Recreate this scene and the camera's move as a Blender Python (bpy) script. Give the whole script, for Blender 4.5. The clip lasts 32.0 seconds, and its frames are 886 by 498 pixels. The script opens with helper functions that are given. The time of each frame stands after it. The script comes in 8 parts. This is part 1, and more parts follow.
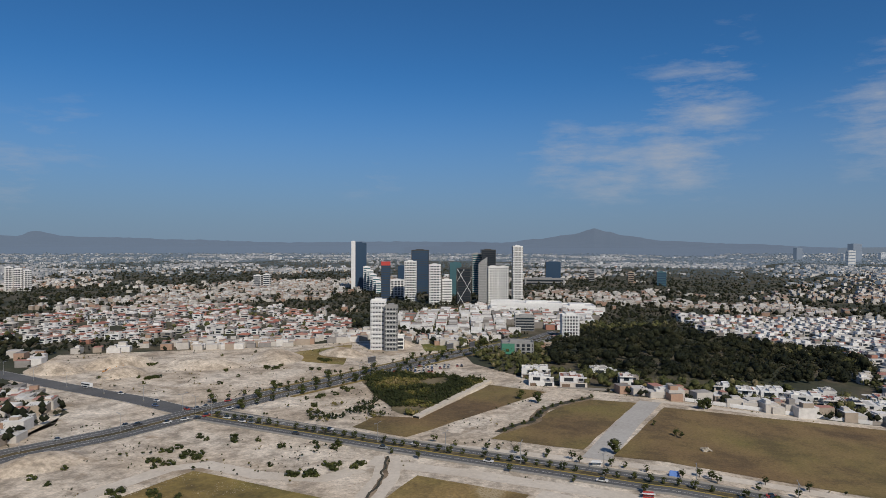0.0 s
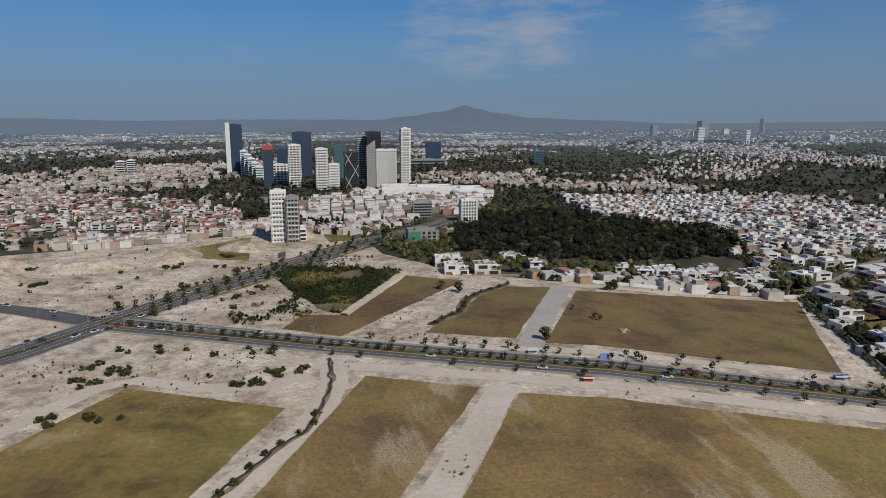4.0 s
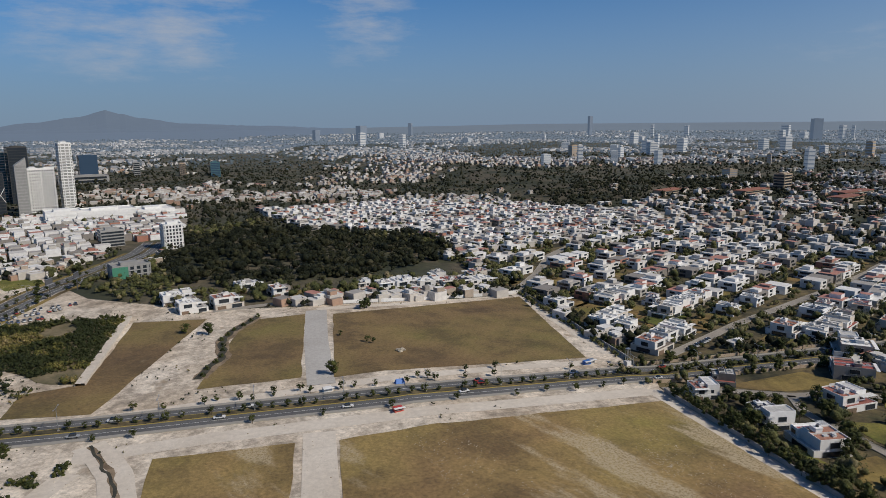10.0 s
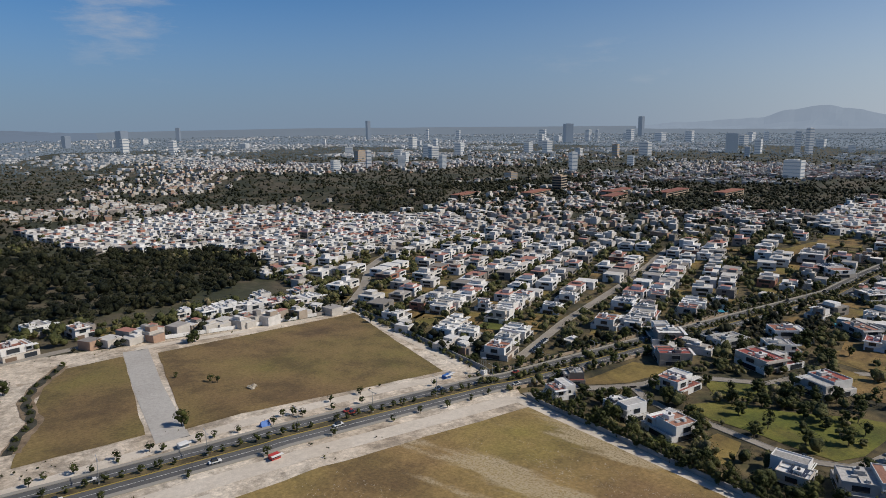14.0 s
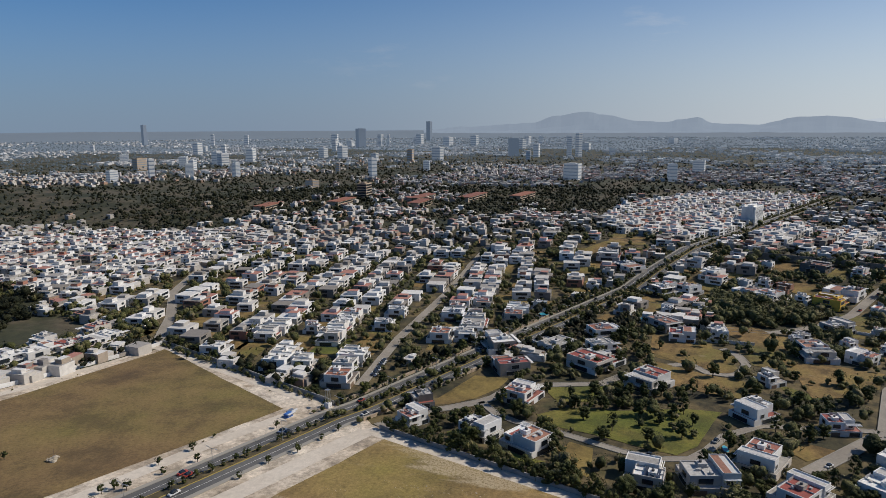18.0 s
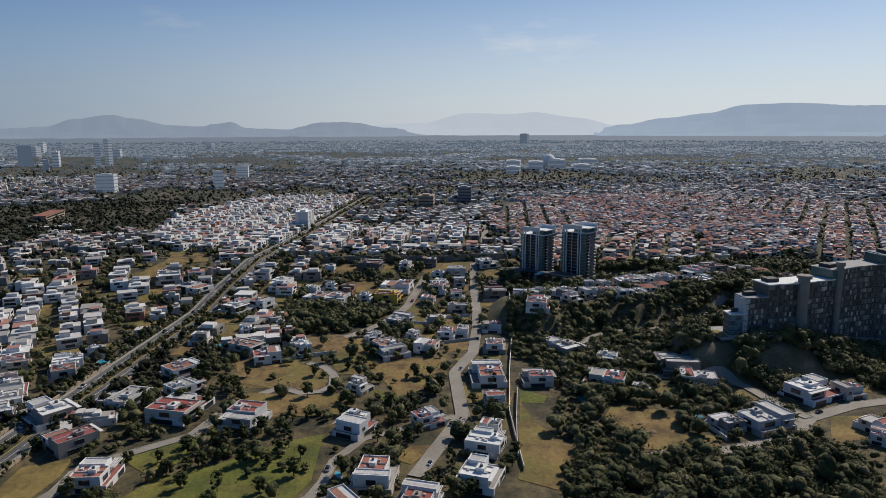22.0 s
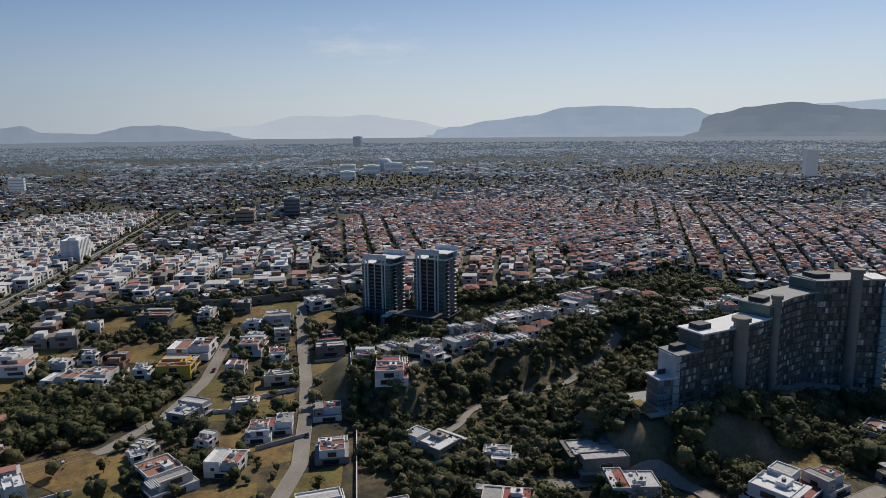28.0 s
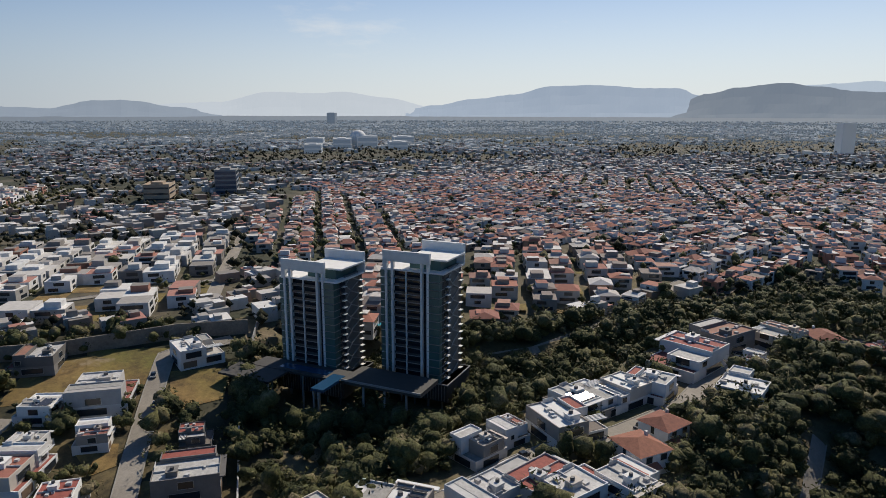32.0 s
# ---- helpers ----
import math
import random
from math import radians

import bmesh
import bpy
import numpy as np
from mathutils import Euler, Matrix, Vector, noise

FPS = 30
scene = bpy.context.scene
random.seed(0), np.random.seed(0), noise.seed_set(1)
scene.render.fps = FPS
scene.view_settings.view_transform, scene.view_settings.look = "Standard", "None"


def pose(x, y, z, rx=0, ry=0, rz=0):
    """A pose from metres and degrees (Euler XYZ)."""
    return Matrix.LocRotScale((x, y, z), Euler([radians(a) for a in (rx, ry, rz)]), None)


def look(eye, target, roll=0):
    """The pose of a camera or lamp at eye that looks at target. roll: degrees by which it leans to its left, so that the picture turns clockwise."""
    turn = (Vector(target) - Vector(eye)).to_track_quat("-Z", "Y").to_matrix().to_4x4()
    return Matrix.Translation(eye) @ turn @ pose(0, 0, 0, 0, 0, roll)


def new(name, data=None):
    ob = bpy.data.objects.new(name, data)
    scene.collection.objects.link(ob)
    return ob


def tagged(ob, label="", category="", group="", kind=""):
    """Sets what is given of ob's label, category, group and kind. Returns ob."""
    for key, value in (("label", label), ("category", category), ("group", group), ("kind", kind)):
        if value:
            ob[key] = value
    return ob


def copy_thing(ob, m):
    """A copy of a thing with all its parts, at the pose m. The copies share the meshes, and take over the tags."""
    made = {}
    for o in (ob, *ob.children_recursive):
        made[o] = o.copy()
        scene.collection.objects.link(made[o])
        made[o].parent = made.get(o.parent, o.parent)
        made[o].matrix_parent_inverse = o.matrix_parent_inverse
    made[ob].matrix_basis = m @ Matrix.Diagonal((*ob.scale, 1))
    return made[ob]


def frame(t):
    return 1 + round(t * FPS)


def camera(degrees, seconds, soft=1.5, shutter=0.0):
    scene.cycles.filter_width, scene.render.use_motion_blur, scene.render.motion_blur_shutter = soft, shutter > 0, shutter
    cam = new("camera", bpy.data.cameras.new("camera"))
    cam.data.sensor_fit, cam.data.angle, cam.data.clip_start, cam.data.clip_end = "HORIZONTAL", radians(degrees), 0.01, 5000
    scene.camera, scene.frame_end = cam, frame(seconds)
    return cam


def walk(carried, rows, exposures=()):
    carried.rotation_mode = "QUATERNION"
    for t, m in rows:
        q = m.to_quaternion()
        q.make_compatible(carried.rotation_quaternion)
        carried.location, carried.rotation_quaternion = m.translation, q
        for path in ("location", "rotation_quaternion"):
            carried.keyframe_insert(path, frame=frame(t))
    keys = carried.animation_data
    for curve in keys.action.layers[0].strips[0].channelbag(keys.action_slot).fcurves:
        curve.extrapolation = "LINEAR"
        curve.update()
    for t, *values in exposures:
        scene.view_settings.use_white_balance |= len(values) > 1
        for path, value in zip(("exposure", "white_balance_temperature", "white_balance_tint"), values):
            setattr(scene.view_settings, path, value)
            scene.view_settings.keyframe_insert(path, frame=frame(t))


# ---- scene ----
cam = camera(66.6, 32.0, soft=0.8)
PATH = [
    (0, pose(17.28, -1.85, 68.64, 89.44, 0, 16.73) @ pose(0, 0, 0, 0, 0, 0.19)),
    (0.5, pose(15.24, -1.98, 69.48, 85.52, 0, 16.52) @ pose(0, 0, 0, 0, 0, 0.13)),
    (1, pose(12.83, -2.06, 70.38, 82.10, 0, 16.20) @ pose(0, 0, 0, 0, 0, 0.11)),
    (1.5, pose(10.07, -2.08, 71.22, 80.44, 0, 15.30) @ pose(0, 0, 0, 0, 0, 0.09)),
    (2, pose(7.33, -2.05, 71.95, 79.44, 0, 13.73) @ pose(0, 0, 0, 0, 0, 0.07)),
    (2.5, pose(4.69, -1.99, 72.60, 79.05, 0, 11.88) @ pose(0, 0, 0, 0, 0, 0.04)),
    (3, pose(1.92, -1.63, 73.11, 79.09, 0, 9.86) @ pose(0, 0, 0, 0, 0, 0.00)),
    (3.5, pose(-1.02, -0.98, 73.61, 79.10, 0, 7.72) @ pose(0, 0, 0, 0, 0, -0.02)),
    (5.5, pose(-12.23, 0.20, 76.48, 79.18, 0, -0.76) @ pose(0, 0, 0, 0, 0, -0.15)),
    (6, pose(-14.95, 1.67, 76.75, 79.21, 0, -3.10) @ pose(0, 0, 0, 0, 0, -0.25)),
    (6.5, pose(-17.59, 3.14, 77.10, 79.21, 0, -5.33) @ pose(0, 0, 0, 0, 0, -0.33)),
    (7, pose(-20.27, 4.32, 77.58, 79.24, 0, -7.64) @ pose(0, 0, 0, 0, 0, -0.38)),
    (7.5, pose(-22.97, 5.36, 78.17, 79.27, 0, -10.22) @ pose(0, 0, 0, 0, 0, -0.43)),
    (8, pose(-25.61, 6.75, 78.66, 79.30, 0, -12.79) @ pose(0, 0, 0, 0, 0, -0.48)),
    (8.5, pose(-28.22, 8.44, 79.08, 79.36, 0, -15.36) @ pose(0, 0, 0, 0, 0, -0.49)),
    (9, pose(-30.83, 10.19, 79.64, 79.33, 0, -17.85) @ pose(0, 0, 0, 0, 0, -0.47)),
    (9.5, pose(-33.38, 12.07, 80.21, 79.32, 0, -20.25) @ pose(0, 0, 0, 0, 0, -0.46)),
    (10, pose(-35.81, 14.01, 80.69, 79.33, 0, -22.63) @ pose(0, 0, 0, 0, 0, -0.46)),
    (10.5, pose(-38.11, 15.95, 81.16, 79.34, 0, -25.11) @ pose(0, 0, 0, 0, 0, -0.47)),
    (11, pose(-40.34, 18.00, 81.63, 79.34, 0, -27.58) @ pose(0, 0, 0, 0, 0, -0.49)),
    (11.5, pose(-42.54, 20.25, 82.08, 79.36, 0, -30.24) @ pose(0, 0, 0, 0, 0, -0.49)),
    (12, pose(-44.70, 22.83, 82.50, 79.41, 0, -32.79) @ pose(0, 0, 0, 0, 0, -0.46)),
    (12.5, pose(-46.75, 25.69, 82.83, 79.40, 0, -35.09) @ pose(0, 0, 0, 0, 0, -0.41)),
    (13, pose(-48.63, 28.64, 83.17, 79.44, 0, -37.23) @ pose(0, 0, 0, 0, 0, -0.38)),
    (13.5, pose(-50.25, 31.51, 83.70, 79.45, 0, -39.36) @ pose(0, 0, 0, 0, 0, -0.40)),
    (14, pose(-51.77, 34.21, 84.35, 79.50, 0, -41.47) @ pose(0, 0, 0, 0, 0, -0.44)),
    (14.5, pose(-53.30, 36.75, 85.00, 79.53, 0, -43.60) @ pose(0, 0, 0, 0, 0, -0.48)),
    (16.5, pose(-55.11, 46.86, 86.73, 79.71, 0, -50.01) @ pose(0, 0, 0, 0, 0, -0.32)),
    (17, pose(-54.10, 49.16, 87.25, 79.72, 0, -52.79) @ pose(0, 0, 0, 0, 0, -0.35)),
    (17.5, pose(-52.75, 51.55, 87.63, 79.70, 0, -55.86) @ pose(0, 0, 0, 0, 0, -0.36)),
    (18, pose(-51.30, 53.94, 87.93, 79.70, 0, -59.07) @ pose(0, 0, 0, 0, 0, -0.32)),
    (18.5, pose(-49.81, 56.04, 88.38, 79.67, 0, -62.68) @ pose(0, 0, 0, 0, 0, -0.27)),
    (19, pose(-47.94, 58.04, 88.91, 79.63, 0, -67.48) @ pose(0, 0, 0, 0, 0, -0.25)),
    (19.5, pose(-45.65, 60.22, 89.30, 79.60, 0, -72.98) @ pose(0, 0, 0, 0, 0, -0.24)),
    (20, pose(-42.96, 62.38, 89.51, 79.63, 0, -78.38) @ pose(0, 0, 0, 0, 0, -0.19)),
    (20.5, pose(-39.98, 64.30, 89.64, 79.68, 0, -83.19) @ pose(0, 0, 0, 0, 0, -0.13)),
    (21, pose(-37.10, 65.94, 89.90, 79.77, 0, -87.75) @ pose(0, 0, 0, 0, 0, -0.09)),
    (21.5, pose(-34.19, 67.27, 90.35, 79.86, 0, -92.32) @ pose(0, 0, 0, 0, 0, -0.10)),
    (22, pose(-31.03, 68.37, 90.82, 79.89, 0, -96.74) @ pose(0, 0, 0, 0, 0, -0.15)),
    (22.5, pose(-27.72, 69.26, 91.15, 79.95, 0, -101.03) @ pose(0, 0, 0, 0, 0, -0.18)),
    (23, pose(-24.31, 69.79, 91.41, 80.00, 0, -104.58) @ pose(0, 0, 0, 0, 0, -0.21)),
    (23.5, pose(-20.77, 70.03, 91.68, 80.06, 0, -107.60) @ pose(0, 0, 0, 0, 0, -0.25)),
    (24, pose(-17.23, 70.06, 91.98, 80.18, 0, -110.10) @ pose(0, 0, 0, 0, 0, -0.19)),
    (24.5, pose(-14.53, 70.01, 93.24, 80.11, 0, -110.92) @ pose(0, 0, 0, 0, 0, -0.44)),
    (25, pose(-7.73, 68.98, 93.57, 80.09, 0, -110.97) @ pose(0, 0, 0, 0, 0, -0.45)),
    (25.5, pose(1.83, 66.52, 94.41, 80.11, 0, -111.03) @ pose(0, 0, 0, 0, 0, -0.53)),
    (26, pose(11.39, 63.79, 94.70, 80.16, 0, -111.11) @ pose(0, 0, 0, 0, 0, -0.58)),
    (26.5, pose(21.21, 60.90, 94.71, 80.19, 0, -111.16) @ pose(0, 0, 0, 0, 0, -0.61)),
    (28.5, pose(77.2, 41.5, 85.6, 80.03, 0, -110.33) @ pose(0, 0, 0, 0, 0, -0.59)),
    (29, pose(94.8, 35.1, 81.9, 80.03, 0, -110.16) @ pose(0, 0, 0, 0, 0, -0.68)),
    (29.5, pose(112.8, 28.9, 78.2, 79.93, 0, -110.84) @ pose(0, 0, 0, 0, 0, -0.63)),
    (30, pose(130.94, 22.51, 75.83, 79.82, 0, -110.76) @ pose(0, 0, 0, 0, 0, -0.77)),
    (30.5, pose(149.31, 15.80, 72.71, 80.12, 0, -111.27) @ pose(0, 0, 0, 0, 0, -0.82)),
    (31, pose(167.42, 9.00, 68.50, 80.14, 0, -112.37) @ pose(0, 0, 0, 0, 0, -0.60)),
    (31.5, pose(186.30, 3.20, 67.60, 79.30, 0, -113.20) @ pose(0, 0, 0, 0, 0, -0.20)),
    (32, pose(205.20, -2.60, 66.80, 78.60, 0, -112.50) @ pose(0, 0, 0, 0, 0, 0.10)),
]
walk(cam, PATH, ((0, -0.03, 6630, 10), (1, -0.14, 6630, 10), (6, -0.1, 6630, 10), (10, 0.04, 6630, 10), (16, 0.12, 6720, 10), (22, 0.06, 6670, 10), (26, -0.04, 6630, 10), (30, 0.08, 6760, 10), (32, 0.2, 6900, 10)))

# ---- world, sun ----
SUN = Vector((0.65 * 0.743, -0.76 * 0.743, 0.669)).normalized()
world = bpy.data.worlds.new("sky_world")
scene.world = world
world.use_nodes = True


class Nodes:
    """Short notation for node trees."""

    def __init__(self, tree):
        self.t = tree
        tree.nodes.clear()

    def add(self, kind, **given):
        n = self.t.nodes.new(kind)
        for k, v in given.items():
            if k == "op":
                n.operation = v
            elif k == "blend":
                n.blend_type = v
            elif k == "dtype":
                n.data_type = v
            elif k.startswith("i_"):
                key = k[2:]
                n.inputs[int(key) if key.isdigit() else key.replace("_", " ")].default_value = v
        return n

    def link(self, a, b):
        self.t.links.new(a, b)

    def math(self, op, a, b=None, clamp=False):
        n = self.t.nodes.new("ShaderNodeMath")
        n.operation, n.use_clamp = op, clamp
        for i, v in enumerate((a, b)):
            if v is None:
                continue
            if isinstance(v, (int, float)):
                n.inputs[i].default_value = v
            else:
                self.link(v, n.inputs[i])
        return n.outputs[0]

    def noise(self, vec, scale, detail=4.0, rough=0.55):
        n = self.t.nodes.new("ShaderNodeTexNoise")
        n.inputs["Scale"].default_value = scale
        n.inputs["Detail"].default_value = detail
        n.inputs["Roughness"].default_value = rough
        if vec is not None:
            self.link(vec, n.inputs["Vector"])
        return n.outputs["Fac"]

    def ramp(self, fac, stops):
        n = self.t.nodes.new("ShaderNodeValToRGB")
        e = n.color_ramp.elements
        while len(e) < len(stops):
            e.new(0.5)
        for el, (p, c) in zip(e, stops):
            el.position = p
            el.color = (*c, 1) if len(c) == 3 else c
        self.link(fac, n.inputs["Fac"])
        return n.outputs["Color"]

    def step(self, fac, a, b):
        n = self.t.nodes.new("ShaderNodeMapRange")
        n.interpolation_type = "SMOOTHSTEP"
        n.inputs["From Min"].default_value = a
        n.inputs["From Max"].default_value = b
        self.link(fac, n.inputs["Value"])
        return n.outputs["Result"]

    def mix(self, fac, a, b, blend="MIX"):
        n = self.t.nodes.new("ShaderNodeMix")
        n.data_type, n.blend_type = "RGBA", blend
        for sock, v in ((n.inputs[0], fac), (n.inputs[6], a), (n.inputs[7], b)):
            if isinstance(v, (int, float)):
                sock.default_value = v
            elif isinstance(v, tuple):
                sock.default_value = (*v, 1)
            else:
                self.link(v, sock)
        return n.outputs[2]


def build_sky():
    w = Nodes(world.node_tree)
    sky = w.add("ShaderNodeTexSky")
    sky.sky_type, sky.sun_disc = "NISHITA", False
    sky.sun_elevation = math.asin(SUN.z)
    sky.sun_rotation = math.atan2(SUN.x, SUN.y)
    sky.altitude, sky.air_density, sky.dust_density, sky.ozone_density = 1500, 0.9, 0.6, 3.5
    tc = w.add("ShaderNodeTexCoord")
    sky_side = w.t.nodes.new("ShaderNodeVectorMath")
    sky_side.operation = "DOT_PRODUCT"
    w.link(tc.outputs["Generated"], sky_side.inputs[0])
    sky_side.inputs[1].default_value = (0.65, -0.76, 0)
    # thin cirrus: stretched noise, kept to a few patches of the sky
    sep = w.add("ShaderNodeSeparateXYZ")
    w.link(tc.outputs["Generated"], sep.inputs[0])
    mp = w.add("ShaderNodeMapping")
    mp.inputs["Scale"].default_value = (1.0, 1.0, 4.2)
    mp.inputs["Rotation"].default_value = (0.25, 0.18, 0.0)
    w.link(tc.outputs["Generated"], mp.inputs["Vector"])
    n1 = w.noise(mp.outputs[0], 7.5, 10, 0.66)
    total = None
    for az, el, wide, amount in CLOUDS:
        a, e = radians(az), radians(el)
        d = (math.sin(a) * math.cos(e), math.cos(a) * math.cos(e), math.sin(e))
        flat = 2.8 if az > 40 else 1.15
        squash = w.t.nodes.new("ShaderNodeVectorMath")
        squash.operation = "MULTIPLY"
        w.link(tc.outputs["Generated"], squash.inputs[0])
        squash.inputs[1].default_value = (1, 1, flat)
        dist = w.t.nodes.new("ShaderNodeVectorMath")
        dist.operation = "DISTANCE"
        w.link(squash.outputs[0], dist.inputs[0])
        dist.inputs[1].default_value = (d[0], d[1], d[2] * flat)
        near = w.math("MULTIPLY", w.step(dist.outputs["Value"], radians(wide), radians(wide) * 0.15), amount)
        total = near if total is None else w.math("MAXIMUM", total, near)
    edge = w.math("SUBTRACT", 0.66, w.math("MULTIPLY", total, 0.28))
    cover = w.math("MULTIPLY", w.math("MULTIPLY", w.math("SUBTRACT", n1, edge), 3.4, True), total, True)
    blue = w.mix(1.0, sky.outputs[0], w.mix(w.step(sky_side.outputs["Value"], -0.7, 1.0), (0.34, 0.83, 1.17), (1.15, 1.15, 1.15)), "MULTIPLY")
    # ground haze above the horizon
    toward = w.t.nodes.new("ShaderNodeVectorMath")
    toward.operation = "DOT_PRODUCT"
    w.link(tc.outputs["Generated"], toward.inputs[0])
    toward.inputs[1].default_value = (0.65, -0.76, 0)
    side = w.math("POWER", w.step(toward.outputs["Value"], -0.45, 1.05), 2.0)
    air = w.mix(side, (2.5, 3.3, 4.7), (8.2, 8.9, 9.6))
    low = w.step(sep.outputs["Z"], 0.26, -0.01)
    hazy = w.mix(w.math("MULTIPLY", w.math("POWER", low, 1.2), 0.9), blue, air)
    white = w.mix(side, (5.0, 5.5, 6.4), (11.0, 10.9, 10.6))
    hazy = w.mix(w.math("MULTIPLY", cover, 0.75), hazy, white)
    bg = w.add("ShaderNodeBackground", i_Strength=0.072)
    w.link(hazy, bg.inputs["Color"])
    out = w.add("ShaderNodeOutputWorld")
    w.link(bg.outputs[0], out.inputs[0])


CLOUDS = ((3.6, 10.2, 9, 1.0), (2.4, 7.6, 9, 1.0), (-2.5, 6.5, 8, 0.95), (-6.5, 7.2, 6, 0.95), (5.2, 12.6, 6, 0.9), (16.8, 8.8, 9, 1.0), (19.0, 11.5, 7, 0.9), (6.2, 16.0, 4, 0.5),
          (-22.7, 6.0, 5, 0.6), (-46, 7.6, 6, 0.6), (-50, 5.0, 6, 0.7), (56.4, 5.2, 13, 0.45), (75.2, 7.6, 9, 0.5), (103.6, 6.3, 13, 0.62), (110.0, 6.0, 8, 0.5), (121.7, 7.2, 8, 0.55), (128, 10.5, 8, 0.5))
build_sky()
sun = new("sun", bpy.data.lights.new("sun", "SUN"))
sun.data.energy, sun.data.angle, sun.data.color = 3.7, radians(0.5), (1.0, 0.925, 0.82)
sun.matrix_world = look(SUN * 500, (0, 0, 0))


# ---- materials ----
def material(name, colour, rough=0.8, metal=0.0, bump=0.0, scale=1.0):
    m = bpy.data.materials.new(name)
    m.use_nodes = True
    w = Nodes(m.node_tree)
    out = w.add("ShaderNodeOutputMaterial")
    p = w.add("ShaderNodeBsdfPrincipled", i_Roughness=rough, i_Metallic=metal)
    w.link(p.outputs[0], out.inputs[0])
    p.inputs["Base Color"].default_value = (*colour, 1)
    w.p = p
    if bump:
        tc = w.add("ShaderNodeTexCoord")
        b = w.add("ShaderNodeBump", i_Strength=bump)
        w.link(w.noise(tc.outputs["Object"], scale, 5), b.inputs["Height"])
        w.link(b.outputs[0], p.inputs["Normal"])
    return m, w


def where(w):
    g = w.add("ShaderNodeNewGeometry")
    return g.outputs["Position"]


def ground_material(name, scale, stops, fine, fine_amount=0.5, rough=0.95, patches=None, blotch=None, streak=None):
    """Two scales of noise over world position."""
    m, w = material(name, (0.3, 0.3, 0.3), rough)
    pos = where(w)
    c = w.ramp(w.noise(pos, scale, 6), stops)
    f = w.noise(pos, fine, 6, 0.7)
    shade = w.ramp(f, ((0.25, (1 - fine_amount,) * 3), (0.75, (1 + 0.25 * fine_amount,) * 3)))
    c = w.mix(1.0, c, shade, "MULTIPLY")
    if blotch:
        g = w.noise(pos, blotch[0], 7, 0.68)
        c = w.mix(1.0, c, w.ramp(g, ((0.38, (blotch[1],) * 3), (0.5, (1.0,) * 3), (0.62, (blotch[2],) * 3))), "MULTIPLY")
        grit = w.step(w.noise(pos, 1.3, 6, 0.85), 0.54, 0.62)
        c = w.mix(w.math("MULTIPLY", w.math("MULTIPLY", grit, w.step(g, 0.62, 0.4)), 0.6), c, blotch[3])
    if patches:
        ps, lo, hi, colour = patches
        if streak:
            turned = w.add("ShaderNodeMapping", i_Location=(*streak[1:], 0), i_Rotation=(0, 0, streak[0]), i_Scale=(1, 3.4, 1))
            turned.vector_type = "TEXTURE"
            w.link(pos, turned.inputs["Vector"])
            mask = w.math("MULTIPLY", w.step(w.noise(turned.outputs[0], ps, 8, 0.62), lo, hi), w.step(w.noise(pos, 1.6, 5, 0.8), 0.34, 0.6))
        else:
            mask = w.step(w.noise(pos, ps, 8, 0.65), lo, hi)
        c = w.mix(mask, c, colour)
    w.link(c, w.p.inputs["Base Color"])
    b = w.add("ShaderNodeBump", i_Strength=0.5, i_Distance=0.25)
    w.link(f, b.inputs["Height"])
    w.link(b.outputs[0], w.p.inputs["Normal"])
    return m


def random_material(name, stops, rough=0.8, island=False, dirt=0.25, scale=0.6):
    """Colour by the piece (object or loose island), with streaks of dirt."""
    m, w = material(name, (0.5, 0.5, 0.5), rough)
    if island:
        r = w.add("ShaderNodeNewGeometry").outputs["Random Per Island"]
    else:
        r = w.add("ShaderNodeObjectInfo").outputs["Random"]
    n = w.t.nodes.new("ShaderNodeValToRGB")
    n.color_ramp.interpolation = "CONSTANT"
    e = n.color_ramp.elements
    while len(e) < len(stops):
        e.new(0.5)
    for el, (p, c) in zip(e, stops):
        el.position, el.color = p, (*c, 1)
    w.link(r, n.inputs["Fac"])
    f = w.noise(where(w), scale, 6, 0.7)
    shade = w.ramp(f, ((0.3, (1 - dirt,) * 3), (0.7, (1.0,) * 3)))
    w.link(w.mix(1.0, n.outputs[0], shade, "MULTIPLY"), w.p.inputs["Base Color"])
    return m


M_CITY = ground_material("city_ground", 0.02, ((0.36, (0.03, 0.036, 0.014)), (0.48, (0.05, 0.052, 0.024)), (0.58, (0.12, 0.098, 0.062)), (0.68, (0.04, 0.044, 0.018))), 0.25, 0.6)
M_YARD = ground_material("garden_ground", 0.05, ((0.3, (0.03, 0.034, 0.014)), (0.46, (0.075, 0.062, 0.03)), (0.58, (0.15, 0.112, 0.05)), (0.75, (0.055, 0.055, 0.02))), 0.35, 0.6, blotch=(0.2, 0.5, 1.2, (0.03, 0.035, 0.015)))
M_DIRT = ground_material("bare_earth", 0.035, ((0.34, (0.46, 0.375, 0.28)), (0.48, (0.59, 0.50, 0.395)), (0.64, (0.72, 0.64, 0.535))), 0.8, 0.6,
                         patches=(0.09, 0.58, 0.72, (0.27, 0.205, 0.135)), blotch=(0.14, 0.66, 1.16, (0.24, 0.2, 0.14)))
M_TRACK = ground_material("dirt_track", 0.06, ((0.3, (0.52, 0.455, 0.375)), (0.7, (0.64, 0.58, 0.50))), 0.7, 0.25)
M_GRAVEL = ground_material("grey_gravel", 0.06, ((0.3, (0.36, 0.34, 0.31)), (0.7, (0.46, 0.44, 0.41))), 0.9, 0.25)
